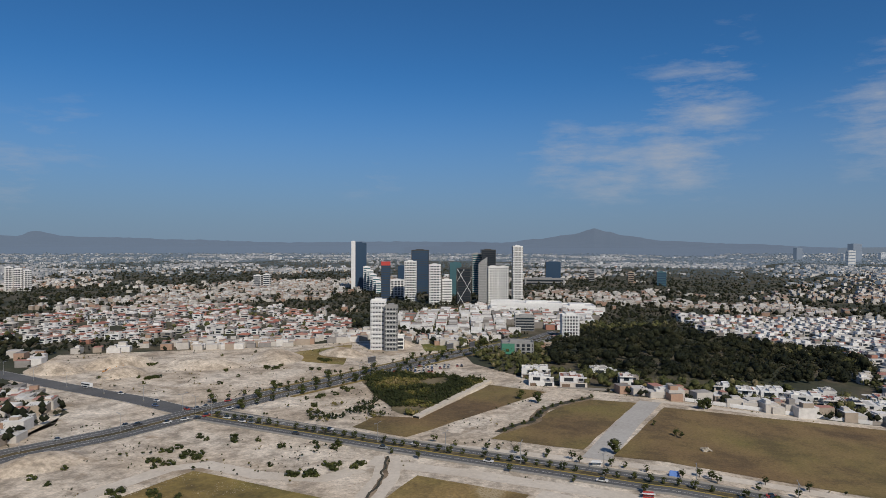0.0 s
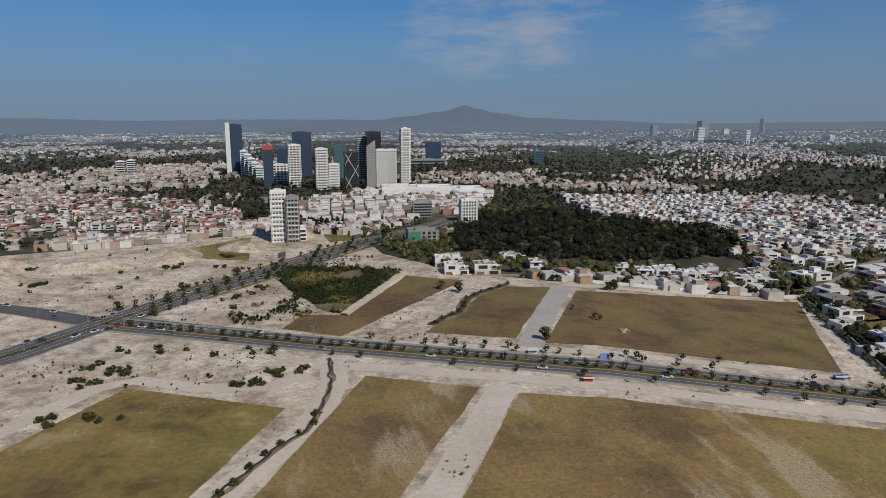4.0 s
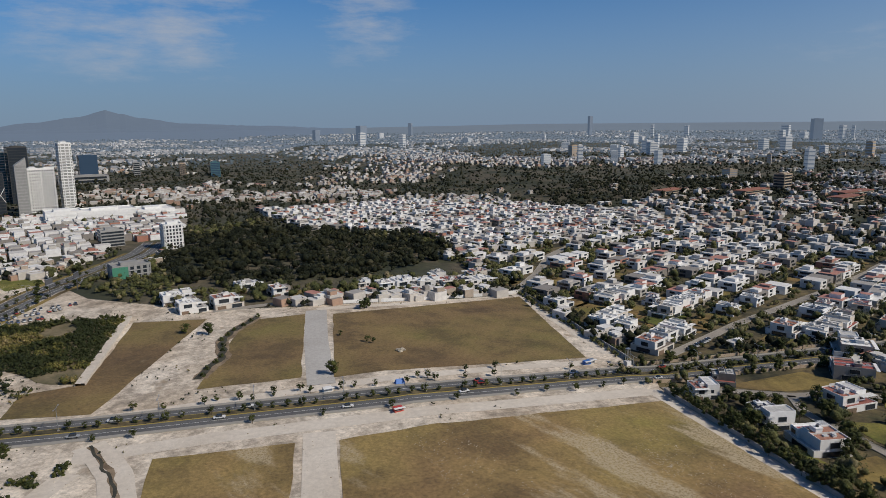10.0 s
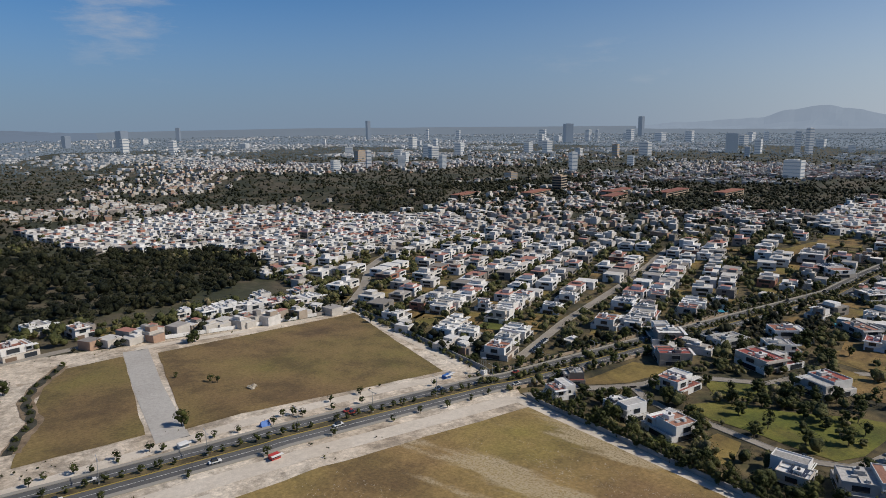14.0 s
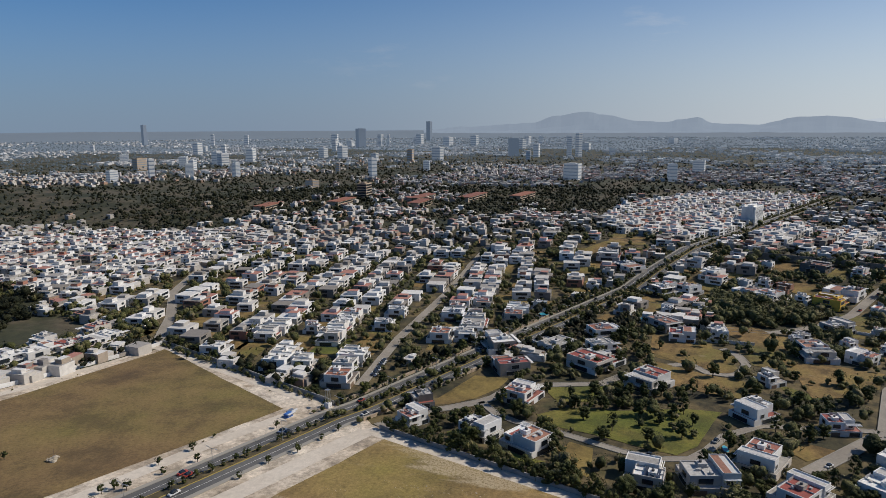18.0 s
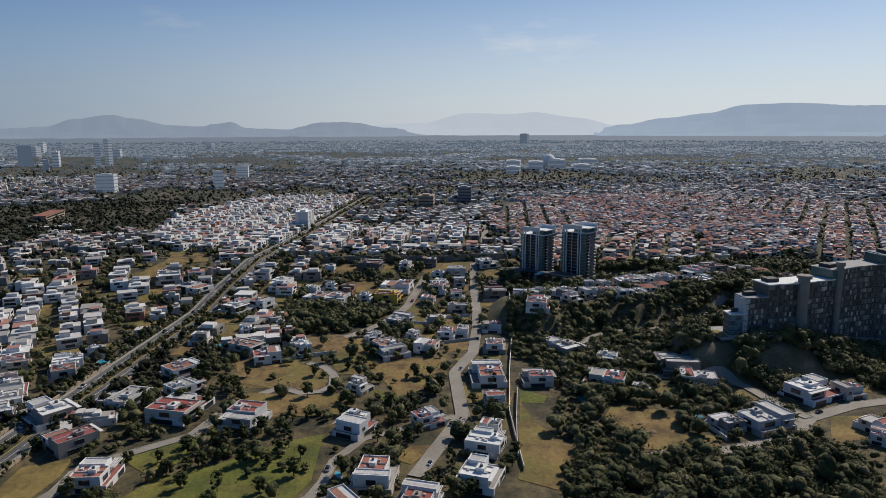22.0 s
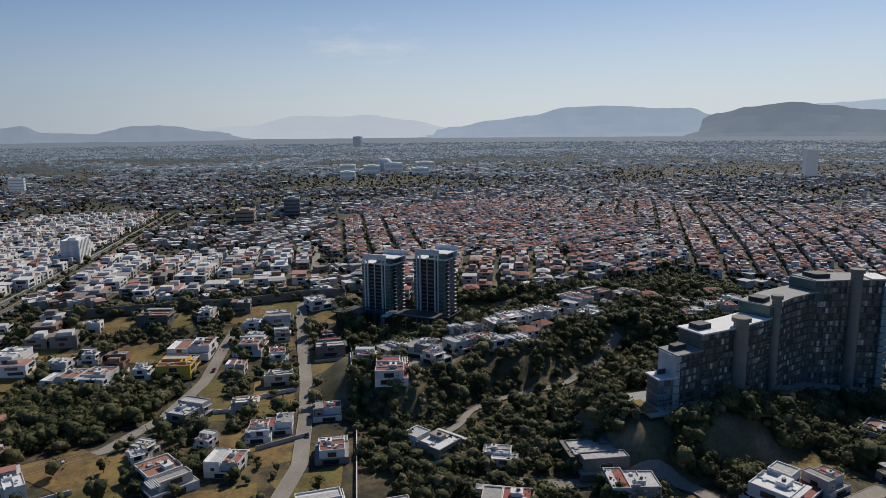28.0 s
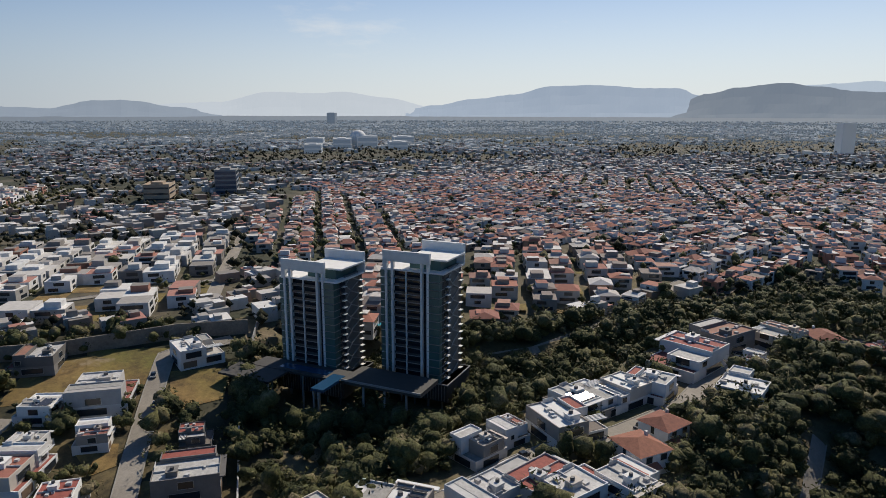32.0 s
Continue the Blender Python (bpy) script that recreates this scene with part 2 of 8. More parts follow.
M_FIELD = ground_material("dry_grass", 0.016, ((0.36, (0.205, 0.126, 0.056)), (0.45, (0.275, 0.182, 0.07)), (0.54, (0.28, 0.2, 0.068)), (0.63, (0.24, 0.19, 0.05))), 1.1, 0.6,
                          patches=(0.05, 0.55, 0.63, (0.38, 0.31, 0.2)), blotch=(0.05, 0.65, 1.15, (0.15, 0.115, 0.055)), streak=(0.36, 25.0, 140.0))
M_MOWN = ground_material("mown_dry_grass", 0.018, ((0.36, (0.15, 0.095, 0.042)), (0.45, (0.2, 0.133, 0.054)), (0.54, (0.195, 0.14, 0.05)), (0.63, (0.165, 0.135, 0.038))), 1.1, 0.55,
                         patches=(0.04, 0.62, 0.74, (0.27, 0.21, 0.12)), blotch=(0.06, 0.65, 1.15, (0.11, 0.085, 0.04)))
M_GRASS = ground_material("yellowing_grass", 0.02, ((0.34, (0.15, 0.10, 0.04)), (0.45, (0.225, 0.158, 0.047)), (0.54, (0.235, 0.172, 0.048)), (0.64, (0.185, 0.158, 0.038))), 0.7, 0.45,
                          patches=(0.05, 0.57, 0.68, (0.3, 0.24, 0.12)), blotch=(0.05, 0.5, 1.2, (0.1, 0.09, 0.03)))
# Golden-brown lot grass, toned below dry_grass with backlit blades' self-shade in the colour.
M_LOT = ground_material("shade_toned_lot", 0.03, ((0.36, (0.19, 0.118, 0.042)), (0.46, (0.25, 0.162, 0.056)), (0.55, (0.205, 0.15, 0.042)), (0.64, (0.13, 0.118, 0.027))), 0.8, 0.5,
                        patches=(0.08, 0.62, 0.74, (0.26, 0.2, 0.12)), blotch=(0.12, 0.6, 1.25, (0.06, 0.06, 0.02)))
M_LAWN = ground_material("lawn", 0.05, ((0.36, (0.09, 0.108, 0.014)), (0.5, (0.135, 0.142, 0.02)), (0.64, (0.18, 0.158, 0.032))), 1.0, 0.5, blotch=(0.12, 0.7, 1.2, (0.05, 0.07, 0.012)))
M_SCRUB = ground_material("scrub_soil", 0.07, ((0.3, (0.075, 0.075, 0.03)), (0.5, (0.15, 0.125, 0.065)), (0.65, (0.25, 0.195, 0.12))), 0.8, 0.5)
M_ROAD = ground_material("asphalt", 0.08, ((0.3, (0.085, 0.085, 0.086)), (0.7, (0.13, 0.13, 0.128))), 1.2, 0.3, 0.85)
M_STREET = ground_material("street_concrete", 0.08, ((0.3, (0.23, 0.205, 0.172)), (0.7, (0.33, 0.3, 0.258))), 1.2, 0.25, 0.9)
M_KERB = material("kerb_concrete", (0.27, 0.255, 0.225), 0.9)[0]
M_YELLOW = material("yellow_paint", (0.34, 0.26, 0.07), 0.8)[0]
M_BANKSOIL = ground_material("cut_bank_soil", 0.2, ((0.36, (0.16, 0.115, 0.07)), (0.64, (0.32, 0.24, 0.16))), 1.2, 0.5)
M_MUD = ground_material("dark_mud", 0.3, ((0.3, (0.03, 0.03, 0.022)), (0.7, (0.07, 0.065, 0.045))), 1.5, 0.5)
M_LINE = material("white_paint", (0.65, 0.65, 0.62), 0.7)[0]
M_WALL = random_material("render_wall", ((0.0, (0.68, 0.67, 0.65)), (0.5, (0.75, 0.75, 0.74)), (0.74, (0.55, 0.5, 0.44)), (0.84, (0.62, 0.61, 0.59)), (0.93, (0.30, 0.27, 0.24))), 0.85, dirt=0.15)
M_ROOF = random_material("flat_roof", ((0.0, (0.52, 0.51, 0.49)), (0.38, (0.38, 0.37, 0.35)), (0.58, (0.62, 0.61, 0.6)), (0.78, (0.34, 0.09, 0.07)), (0.9, (0.34, 0.17, 0.12))), 0.85, dirt=0.45, scale=1.1)
M_TERRA = random_material("terracotta_roof", ((0.0, (0.33, 0.135, 0.085)), (0.5, (0.28, 0.11, 0.075)), (0.8, (0.38, 0.19, 0.13))), 0.9, dirt=0.4, scale=1.2)
M_STUFFWALL = random_material("town_wall", ((0.0, (0.50, 0.47, 0.43)), (0.4, (0.64, 0.62, 0.59)), (0.62, (0.36, 0.30, 0.24)), (0.78, (0.26, 0.245, 0.23)), (0.9, (0.38, 0.25, 0.18))), 0.9, True)
M_STUFFROOF = random_material("town_roof", ((0.0, (0.55, 0.53, 0.50)), (0.28, (0.34, 0.32, 0.3)), (0.44, (0.68, 0.67, 0.65)), (0.7, (0.4, 0.19, 0.15)), (0.85, (0.24, 0.22, 0.2))), 0.9, True)
M_STUFFRED = random_material("tile_roofs", ((0.0, (0.37, 0.15, 0.105)), (0.26, (0.29, 0.12, 0.09)), (0.46, (0.5, 0.47, 0.44)), (0.58, (0.38, 0.21, 0.16)), (0.72, (0.24, 0.2, 0.18)), (0.84, (0.62, 0.6, 0.58))), 0.9, True)
M_STUFFWHITE = random_material("white_houses", ((0.0, (0.66, 0.65, 0.63)), (0.36, (0.42, 0.4, 0.37)), (0.5, (0.74, 0.74, 0.73)), (0.8, (0.24, 0.22, 0.2)), (0.93, (0.36, 0.17, 0.12))), 0.9, True)
M_GLASS = material("window_glass", (0.025, 0.032, 0.04), 0.12)[0]
M_BLUEGLASS = material("tower_glass", (0.035, 0.065, 0.11), 0.15)[0]
M_TEALGLASS = material("teal_glass", (0.06, 0.13, 0.15), 0.15)[0]
M_DARK = random_material("dark_cladding", ((0.0, (0.04, 0.04, 0.04)), (0.5, (0.055, 0.053, 0.05))), 0.75)
M_GREY = random_material("grey_concrete", ((0.0, (0.33, 0.33, 0.32)), (0.5, (0.28, 0.28, 0.275))), 0.85)
M_WHITE = random_material("white_concrete", ((0.0, (0.74, 0.74, 0.72)), (0.5, (0.68, 0.68, 0.67))), 0.8, dirt=0.15)
M_TAN = random_material("tan_concrete", ((0.0, (0.42, 0.33, 0.24)),), 0.85)
M_METAL = material("galvanised_steel", (0.45, 0.46, 0.47), 0.45, 0.8)[0]
M_SOLAR = material("solar_cells", (0.03, 0.035, 0.05), 0.25)[0]
M_TANK = material("tank_plastic", (0.08, 0.08, 0.085), 0.6)[0]
M_WOOD = material("garage_wood", (0.16, 0.11, 0.075), 0.7)[0]
M_TRUNK = material("bark", (0.11, 0.085, 0.06), 0.95, bump=0.5, scale=8)[0]
M_RED = material("red_paint", (0.45, 0.05, 0.04), 0.5)[0]
M_TARP = material("blue_tarpaulin", (0.04, 0.14, 0.42), 0.6)[0]
M_POOL = material("pool_water", (0.06, 0.36, 0.48), 0.08)[0]
M_TYRE = material("tyre_rubber", (0.03, 0.03, 0.03), 0.8)[0]
M_CAR = random_material("car_paint", ((0.0, (0.62, 0.62, 0.62)), (0.35, (0.06, 0.06, 0.065)), (0.55, (0.28, 0.29, 0.3)), (0.78, (0.36, 0.05, 0.04)), (0.9, (0.1, 0.14, 0.25))), 0.3, dirt=0.05)
M_ORANGE = material("yellow_ochre_wall", (0.62, 0.40, 0.06), 0.85)[0]
M_GREENNET = material("green_netting", (0.05, 0.2, 0.13), 0.8)[0]
M_REDROOF = random_material("red_roof_tiles", ((0.0, (0.34, 0.085, 0.07)), (0.5, (0.30, 0.11, 0.085)), (0.8, (0.38, 0.15, 0.11))), 0.85, dirt=0.45, scale=1.4)
M_TERRACE = random_material("terrace_floor", ((0.0, (0.36, 0.34, 0.31)), (0.35, (0.30, 0.09, 0.07)), (0.6, (0.2, 0.17, 0.15)), (0.8, (0.5, 0.48, 0.46))), 0.85, dirt=0.4, scale=1.2)
M_STONEWALL = ground_material("weathered_stone_wall", 0.3, ((0.3, (0.17, 0.15, 0.125)), (0.7, (0.27, 0.24, 0.2))), 1.4, 0.4)
M_DARKWALL = random_material("dark_render", ((0.0, (0.13, 0.125, 0.12)), (0.5, (0.2, 0.19, 0.18))), 0.85, dirt=0.25)
M_CREAM = random_material("cream_render", ((0.0, (0.64, 0.58, 0.48)), (0.5, (0.56, 0.5, 0.42))), 0.85, dirt=0.15)
M_BRICKWALL = random_material("brick_brown_render", ((0.0, (0.33, 0.17, 0.11)), (0.5, (0.29, 0.15, 0.1))), 0.9, dirt=0.3)
M_PALEGREY = random_material("pale_grey_render", ((0.0, (0.55, 0.55, 0.54)), (0.5, (0.42, 0.41, 0.4))), 0.85, dirt=0.2)
M_DEEPPOOL = material("deep_blue_pool", (0.02, 0.07, 0.14), 0.1)[0]
M_PANES = random_material("apartment_panes", ((0.0, (0.055, 0.053, 0.048)), (0.3, (0.14, 0.138, 0.125)), (0.6, (0.25, 0.25, 0.225)), (0.84, (0.44, 0.42, 0.38)), (0.95, (0.7, 0.67, 0.6))), 0.5, True, 0.1)
M_PALEGLASS = random_material("pale_blue_panes", ((0.0, (0.20, 0.29, 0.33)), (0.4, (0.28, 0.38, 0.42)), (0.75, (0.12, 0.19, 0.23))), 0.2, True, 0.1)
M_STONE = ground_material("boulder_stone", 0.5, ((0.3, (0.3, 0.26, 0.2)), (0.7, (0.5, 0.45, 0.37))), 2.0, 0.5)


M_HAZEWALL = random_material("hazed_town_wall", ((0.0, (0.3, 0.28, 0.26)), (0.45, (0.42, 0.40, 0.38)), (0.62, (0.2, 0.185, 0.17)), (0.9, (0.58, 0.56, 0.54))), 0.9, True)
# Palest stop puts the glare of roofs in grazing sun into the colour.
M_HAZEROOF = random_material("hazed_town_roof", ((0.0, (0.3, 0.28, 0.26)), (0.5, (0.2, 0.18, 0.16)), (0.8, (0.5, 0.49, 0.47)), (0.92, (0.78, 0.77, 0.75))), 0.9, True)


def foliage(name, stops, island, reach=0.16):
    m, w = material(name, (0.05, 0.08, 0.03), 0.75)
    r = w.add("ShaderNodeNewGeometry").outputs["Random Per Island"]
    o = w.add("ShaderNodeObjectInfo").outputs["Random"]
    patch = w.noise(where(w), reach, 3, 0.55)
    if island:
        mixed = w.math("ADD", w.math("MULTIPLY", r, 0.3), w.math("MULTIPLY", w.step(patch, 0.36, 0.64), 0.7))
    else:
        mixed = w.math("ADD", w.math("MULTIPLY", r, 0.4), w.math("MULTIPLY", o, 0.6))
    c = w.ramp(mixed, stops)
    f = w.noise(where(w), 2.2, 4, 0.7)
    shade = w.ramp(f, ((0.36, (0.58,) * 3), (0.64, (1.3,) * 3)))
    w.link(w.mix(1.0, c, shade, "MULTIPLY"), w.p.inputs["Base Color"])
    b = w.add("ShaderNodeBump", i_Strength=1.0, i_Distance=0.55)
    w.link(w.noise(where(w), 1.7, 5, 0.75), b.inputs["Height"])
    w.link(b.outputs[0], w.p.inputs["Normal"])
    w.p.inputs["Specular IOR Level"].default_value = 0.2
    return m


M_BRUSH = foliage("brush_leaves", ((0.1, (0.022, 0.03, 0.01)), (0.5, (0.04, 0.048, 0.014)), (0.7, (0.12, 0.115, 0.03)), (0.86, (0.2, 0.165, 0.055)), (1.0, (0.27, 0.21, 0.1))), True, 0.055)
M_LEAF = foliage("tree_leaves", ((0.08, (0.024, 0.032, 0.009)), (0.5, (0.042, 0.052, 0.014)), (0.85, (0.068, 0.076, 0.02)), (1.0, (0.11, 0.11, 0.03))), False)
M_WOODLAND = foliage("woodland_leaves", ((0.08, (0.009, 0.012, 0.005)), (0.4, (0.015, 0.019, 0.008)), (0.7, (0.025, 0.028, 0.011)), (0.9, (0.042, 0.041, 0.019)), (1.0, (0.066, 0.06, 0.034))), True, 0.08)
M_FOREST = foliage("wood_leaves", ((0.08, (0.042, 0.05, 0.018)), (0.4, (0.074, 0.08, 0.027)), (0.7, (0.116, 0.114, 0.042)), (0.86, (0.165, 0.148, 0.072)), (1.0, (0.22, 0.18, 0.11))), True)


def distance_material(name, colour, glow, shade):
    """Far hills, plain, trees and towers behind the valley's haze, which is put in as emission: a backdrop that glows
    with the air's light.
    """
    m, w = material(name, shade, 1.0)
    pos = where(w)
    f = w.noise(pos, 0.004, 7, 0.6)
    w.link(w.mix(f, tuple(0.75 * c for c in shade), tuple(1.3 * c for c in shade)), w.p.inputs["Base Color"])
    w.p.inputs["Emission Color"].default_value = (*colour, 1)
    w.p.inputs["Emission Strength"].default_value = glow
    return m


# Distant towers and blocks: haze is painted in as a bluish glow.
M_HAZEGLASS = distance_material("hazed_tower_glass", (0.085, 0.115, 0.155), 0.7, (0.12, 0.14, 0.17))
M_HAZEPALE = distance_material("hazed_tower_wall", (0.11, 0.13, 0.16), 0.6, (0.42, 0.42, 0.41))
# Far plain and tree cover: haze sits in the emission, not in the air.
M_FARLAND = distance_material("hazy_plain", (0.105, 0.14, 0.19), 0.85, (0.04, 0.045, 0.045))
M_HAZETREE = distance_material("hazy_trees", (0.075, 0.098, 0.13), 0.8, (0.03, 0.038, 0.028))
# Far town walls and roofs: haze is painted in as bluish emission.
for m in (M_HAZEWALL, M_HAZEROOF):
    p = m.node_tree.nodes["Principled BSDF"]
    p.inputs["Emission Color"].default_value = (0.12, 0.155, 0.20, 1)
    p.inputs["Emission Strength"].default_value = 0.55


# ---- ground heights ----
def rise(x, y):
    """Height of the ground: a bank down to the east, and a basin that lifts far off."""
    return lie(x, y) + spur(x, y)


def lie(x, y):
    """The broad lie of the land, without the spur of the hillside villas."""
    z = 4.2 if x < 24 else 4.2 - 6.6 * (x - 24) / 90 if x < 114 else -2.4 + 11.4 * max(0.0, min(1.0, (x - 320) / 80))
    if 300 < x < 400 and -150 < y < -6:
        far = 0.0 if inside(x, y, DIP) else distance_to(x, y, DIP + DIP[:1])
        k = max(0.0, 1 - far / 10)
        z += (-3.4 - z) * k * k * (3 - 2 * k)
    r = math.hypot(x - 60, y - 30)
    if r > 1500:
        z += 52 * (0.25 + 0.75 * max(0.0, min(1.0, 2 * x / r))) * (min(r, 4700) - 1500) ** 2 / 3200 ** 2
    return z


DIP = [(336, -28), (366, -22), (378, -36), (372, -60), (350, -88), (352, -122), (346, -128), (338, -96), (330, -70), (324, -44)]
SPUR = [(266, -16), (280, -2), (296, -4), (302, -28), (312, -48), (316, -68), (322, -92), (333, -112), (339, -132), (336, -155), (326, -200), (280, -200), (280, -150), (296, -118),
        (286, -84), (278, -66), (282, -50), (278, -34)]


KNOLL = [(205, -66), (222, -63), (230, -84), (230, -110), (236, -140), (219, -140), (210, -118), (204, -100), (203, -78)]


def spur(x, y):
    """The ridge between two ravines on which the hillside villas stand."""
    if 176 < x < 262 and -160 < y < -40:
        far = 0.0 if inside(x, y, KNOLL) else distance_to(x, y, KNOLL + KNOLL[:1])
        k = max(0.0, 1 - far / 15) ** 2 * (3 - 2 * max(0.0, 1 - far / 15))
        z = 11.2 * k * max(0.25, min(1.0, (y + 150) / 50))
        if z > 0:
            return z
    if not (246 < x < 360 and -222 < y < 18):
        return 0.0
    far = 0.0 if inside(x, y, SPUR) else distance_to(x, y, SPUR + SPUR[:1])
    k = max(0.0, 1 - far / 17)
    return 9.6 * k * k * (3 - 2 * k)


def inside(x, y, poly):
    hit, n = False, len(poly)
    for i in range(n):
        (x0, y0), (x1, y1) = poly[i], poly[i - 1]
        if (y0 > y) != (y1 > y) and x < (x1 - x0) * (y - y0) / (y1 - y0) + x0:
            hit = not hit
    return hit


def mesh_object(name, bm, mat, parent=None):
    me = bpy.data.meshes.new(name)
    bm.to_mesh(me)
    bm.free()
    for m in mat if isinstance(mat, (list, tuple)) else (mat,):
        me.materials.append(m)
    ob = new(name, me)
    if parent:
        ob.parent = parent
    return ob


def part(name, bm, mat, parent, label=""):
    ob = mesh_object(name, bm, mat, parent)
    return tagged(ob, label) if label else ob


def same_part(name, mesh, parent, m=None, label=""):
    """A further piece on a mesh that is already there."""
    ob = new(name, mesh)
    ob.parent = parent
    if m is not None:
        ob.matrix_basis = m
    return tagged(ob, label) if label else ob


def thing(name, x, y, turn=0.0, z=None):
    ob = new(name)
    ob.matrix_basis = pose(x, y, rise(x, y) if z is None else z, 0, 0, turn)
    ob.empty_display_size = 0.5
    return ob


def block(bm, x0, x1, y0, y1, z0, z1, mat=0):
    vs = [bm.verts.new(c) for c in ((x0, y0, z0), (x1, y0, z0), (x1, y1, z0), (x0, y1, z0), (x0, y0, z1), (x1, y0, z1), (x1, y1, z1), (x0, y1, z1))]
    for q in ((3, 2, 1, 0), (4, 5, 6, 7), (0, 1, 5, 4), (1, 2, 6, 5), (2, 3, 7, 6), (3, 0, 4, 7)):
        f = bm.faces.new([vs[i] for i in q])
        f.material_index = mat
    return vs


def boxed(*boxes):
    bm = bmesh.new()
    for b in boxes:
        block(bm, *b)
    return bm


def tube(bm, x, y, z0, z1, r0, r1=None, n=8, cx=0.0, cy=0.0):
    r1 = r0 if r1 is None else r1
    low = [bm.verts.new((x + r0 * math.cos(a), y + r0 * math.sin(a), z0)) for a in (2 * math.pi * i / n for i in range(n))]
    top = [bm.verts.new((x + cx + r1 * math.cos(a), y + cy + r1 * math.sin(a), z1)) for a in (2 * math.pi * i / n for i in range(n))]
    for i in range(n):
        bm.faces.new((low[i], low[(i + 1) % n], top[(i + 1) % n], top[i]))
    bm.faces.new(top)
    bm.faces.new(low[::-1])


def drape(bm, lift, shape=lie):
    """Cut at the breaks of the slope and lay on the ground."""
    for x in (24, 114, 320, 400):
        bmesh.ops.bisect_plane(bm, geom=bm.verts[:] + bm.edges[:] + bm.faces[:], plane_co=(x, 0, 0), plane_no=(1, 0, 0))
    for v in bm.verts:
        v.co.z += shape(v.co.x, v.co.y) + lift


def sheet(name, pts, lift, mat, label, category, deep=0.0, rough_edge=0.0):
    bm = bmesh.new()
    if rough_edge:
        fine = []
        for i, (x, y) in enumerate(pts):
            x1, y1 = pts[(i + 1) % len(pts)]
            n = max(1, int(math.hypot(x1 - x, y1 - y) / 5))
            for k in range(n):
                px, py = x + (x1 - x) * k / n, y + (y1 - y) * k / n
                o = noise.noise_vector((px * 0.11, py * 0.11, 3)) * rough_edge
                fine.append((px + o.x, py + o.y))
        pts = fine
    f = bm.faces.new([bm.verts.new((x, y, 0)) for x, y in pts])
    bmesh.ops.recalc_face_normals(bm, faces=[f])
    if f.normal.z < 0:
        f.normal_flip()
    bmesh.ops.triangulate(bm, faces=[f])
    drape(bm, lift)
    return tagged(mesh_object(name, bm, mat), label, category, kind="structure")


def lane(pts, offset, width):
    """Left and right borders of a band along a line of points."""
    out = []
    for i, p in enumerate(pts):
        a, b = pts[max(0, i - 1)], pts[min(len(pts) - 1, i + 1)]
        d = Vector((b[0] - a[0], b[1] - a[1])).normalized()
        nrm = Vector((-d.y, d.x))
        q = Vector(p[:2])
        out.append((q + nrm * (offset + width / 2), q + nrm * (offset - width / 2)))
    return out


def band(name, pts, offset, width, lift, mat, label, category, kind="structure", thick=0.0):
    bm = bmesh.new()
    if any(spur(x, y) for x, y in pts):
        pts = [(x, y) for x, y, a in along(pts, 2.5)]
        lift += 0.2
    rows = lane(pts, offset, width)
    top = [[bm.verts.new((p.x, p.y, 0)) for p in r] for r in rows]
    for a, b in zip(top, top[1:]):
        bm.faces.new((a[1], b[1], b[0], a[0]))
    if thick:
        low = [[bm.verts.new((p.x, p.y, -thick)) for p in r] for r in rows]
        for (a, b), (c, d) in zip(zip(top, top[1:]), zip(low, low[1:])):
            bm.faces.new((a[0], b[0], d[0], c[0]))
            bm.faces.new((b[1], a[1], c[1], d[1]))
    drape(bm, lift, rise)
    return tagged(mesh_object(name, bm, mat), label, category, kind=kind)


def along(pts, step, start=0.0):
    """Points and headings at even steps along a line."""
    left = start
    for (x0, y0), (x1, y1) in zip(pts, pts[1:]):
        d = math.hypot(x1 - x0, y1 - y0)
        while left < d:
            yield x0 + (x1 - x0) * left / d, y0 + (y1 - y0) * left / d, math.degrees(math.atan2(y1 - y0, x1 - x0))
            left += step
        left -= d


def distance_to(x, y, pts):
    best = 1e9
    for (x0, y0), (x1, y1) in zip(pts, pts[1:]):
        dx, dy = x1 - x0, y1 - y0
        k = max(0, min(1, ((x - x0) * dx + (y - y0) * dy) / (dx * dx + dy * dy)))
        best = min(best, math.hypot(x - x0 - k * dx, y - y0 - k * dy))
    return best


# ---- plan ----
AVENUE = [(-143.5, 212.6), (-60, 198), (20, 186.5), (100, 184.5), (175, 174), (240, 164), (349.6, 147.4), (517.3, 111.1), (792.2, 61.1)]
HIGHWAY = [(-175, 120), (-165, 155), (-152, 182), (-143.5, 212.6), (-132, 251), (-117.5, 290), (-90.7, 366), (-66, 415), (-50, 452), (-42, 490)]
BRANCH = [(-143.5, 212.6), (-181.6, 224.6), (-233.7, 236), (-340, 262), (-520, 330)]
EARTH = [(-172, 100), (-168, 140), (-190, 200), (-262, 236), (-300, 300), (-199, 364), (-160, 405), (-95, 400), (-70, 345), (-22, 303), (20, 291),
         (124, 294), (111, 198), (107, 178), (103, 172), (97, 136), (92, 100), (88, 40), (70, -20), (52, -90), (-190, -90), (-180, 0)]
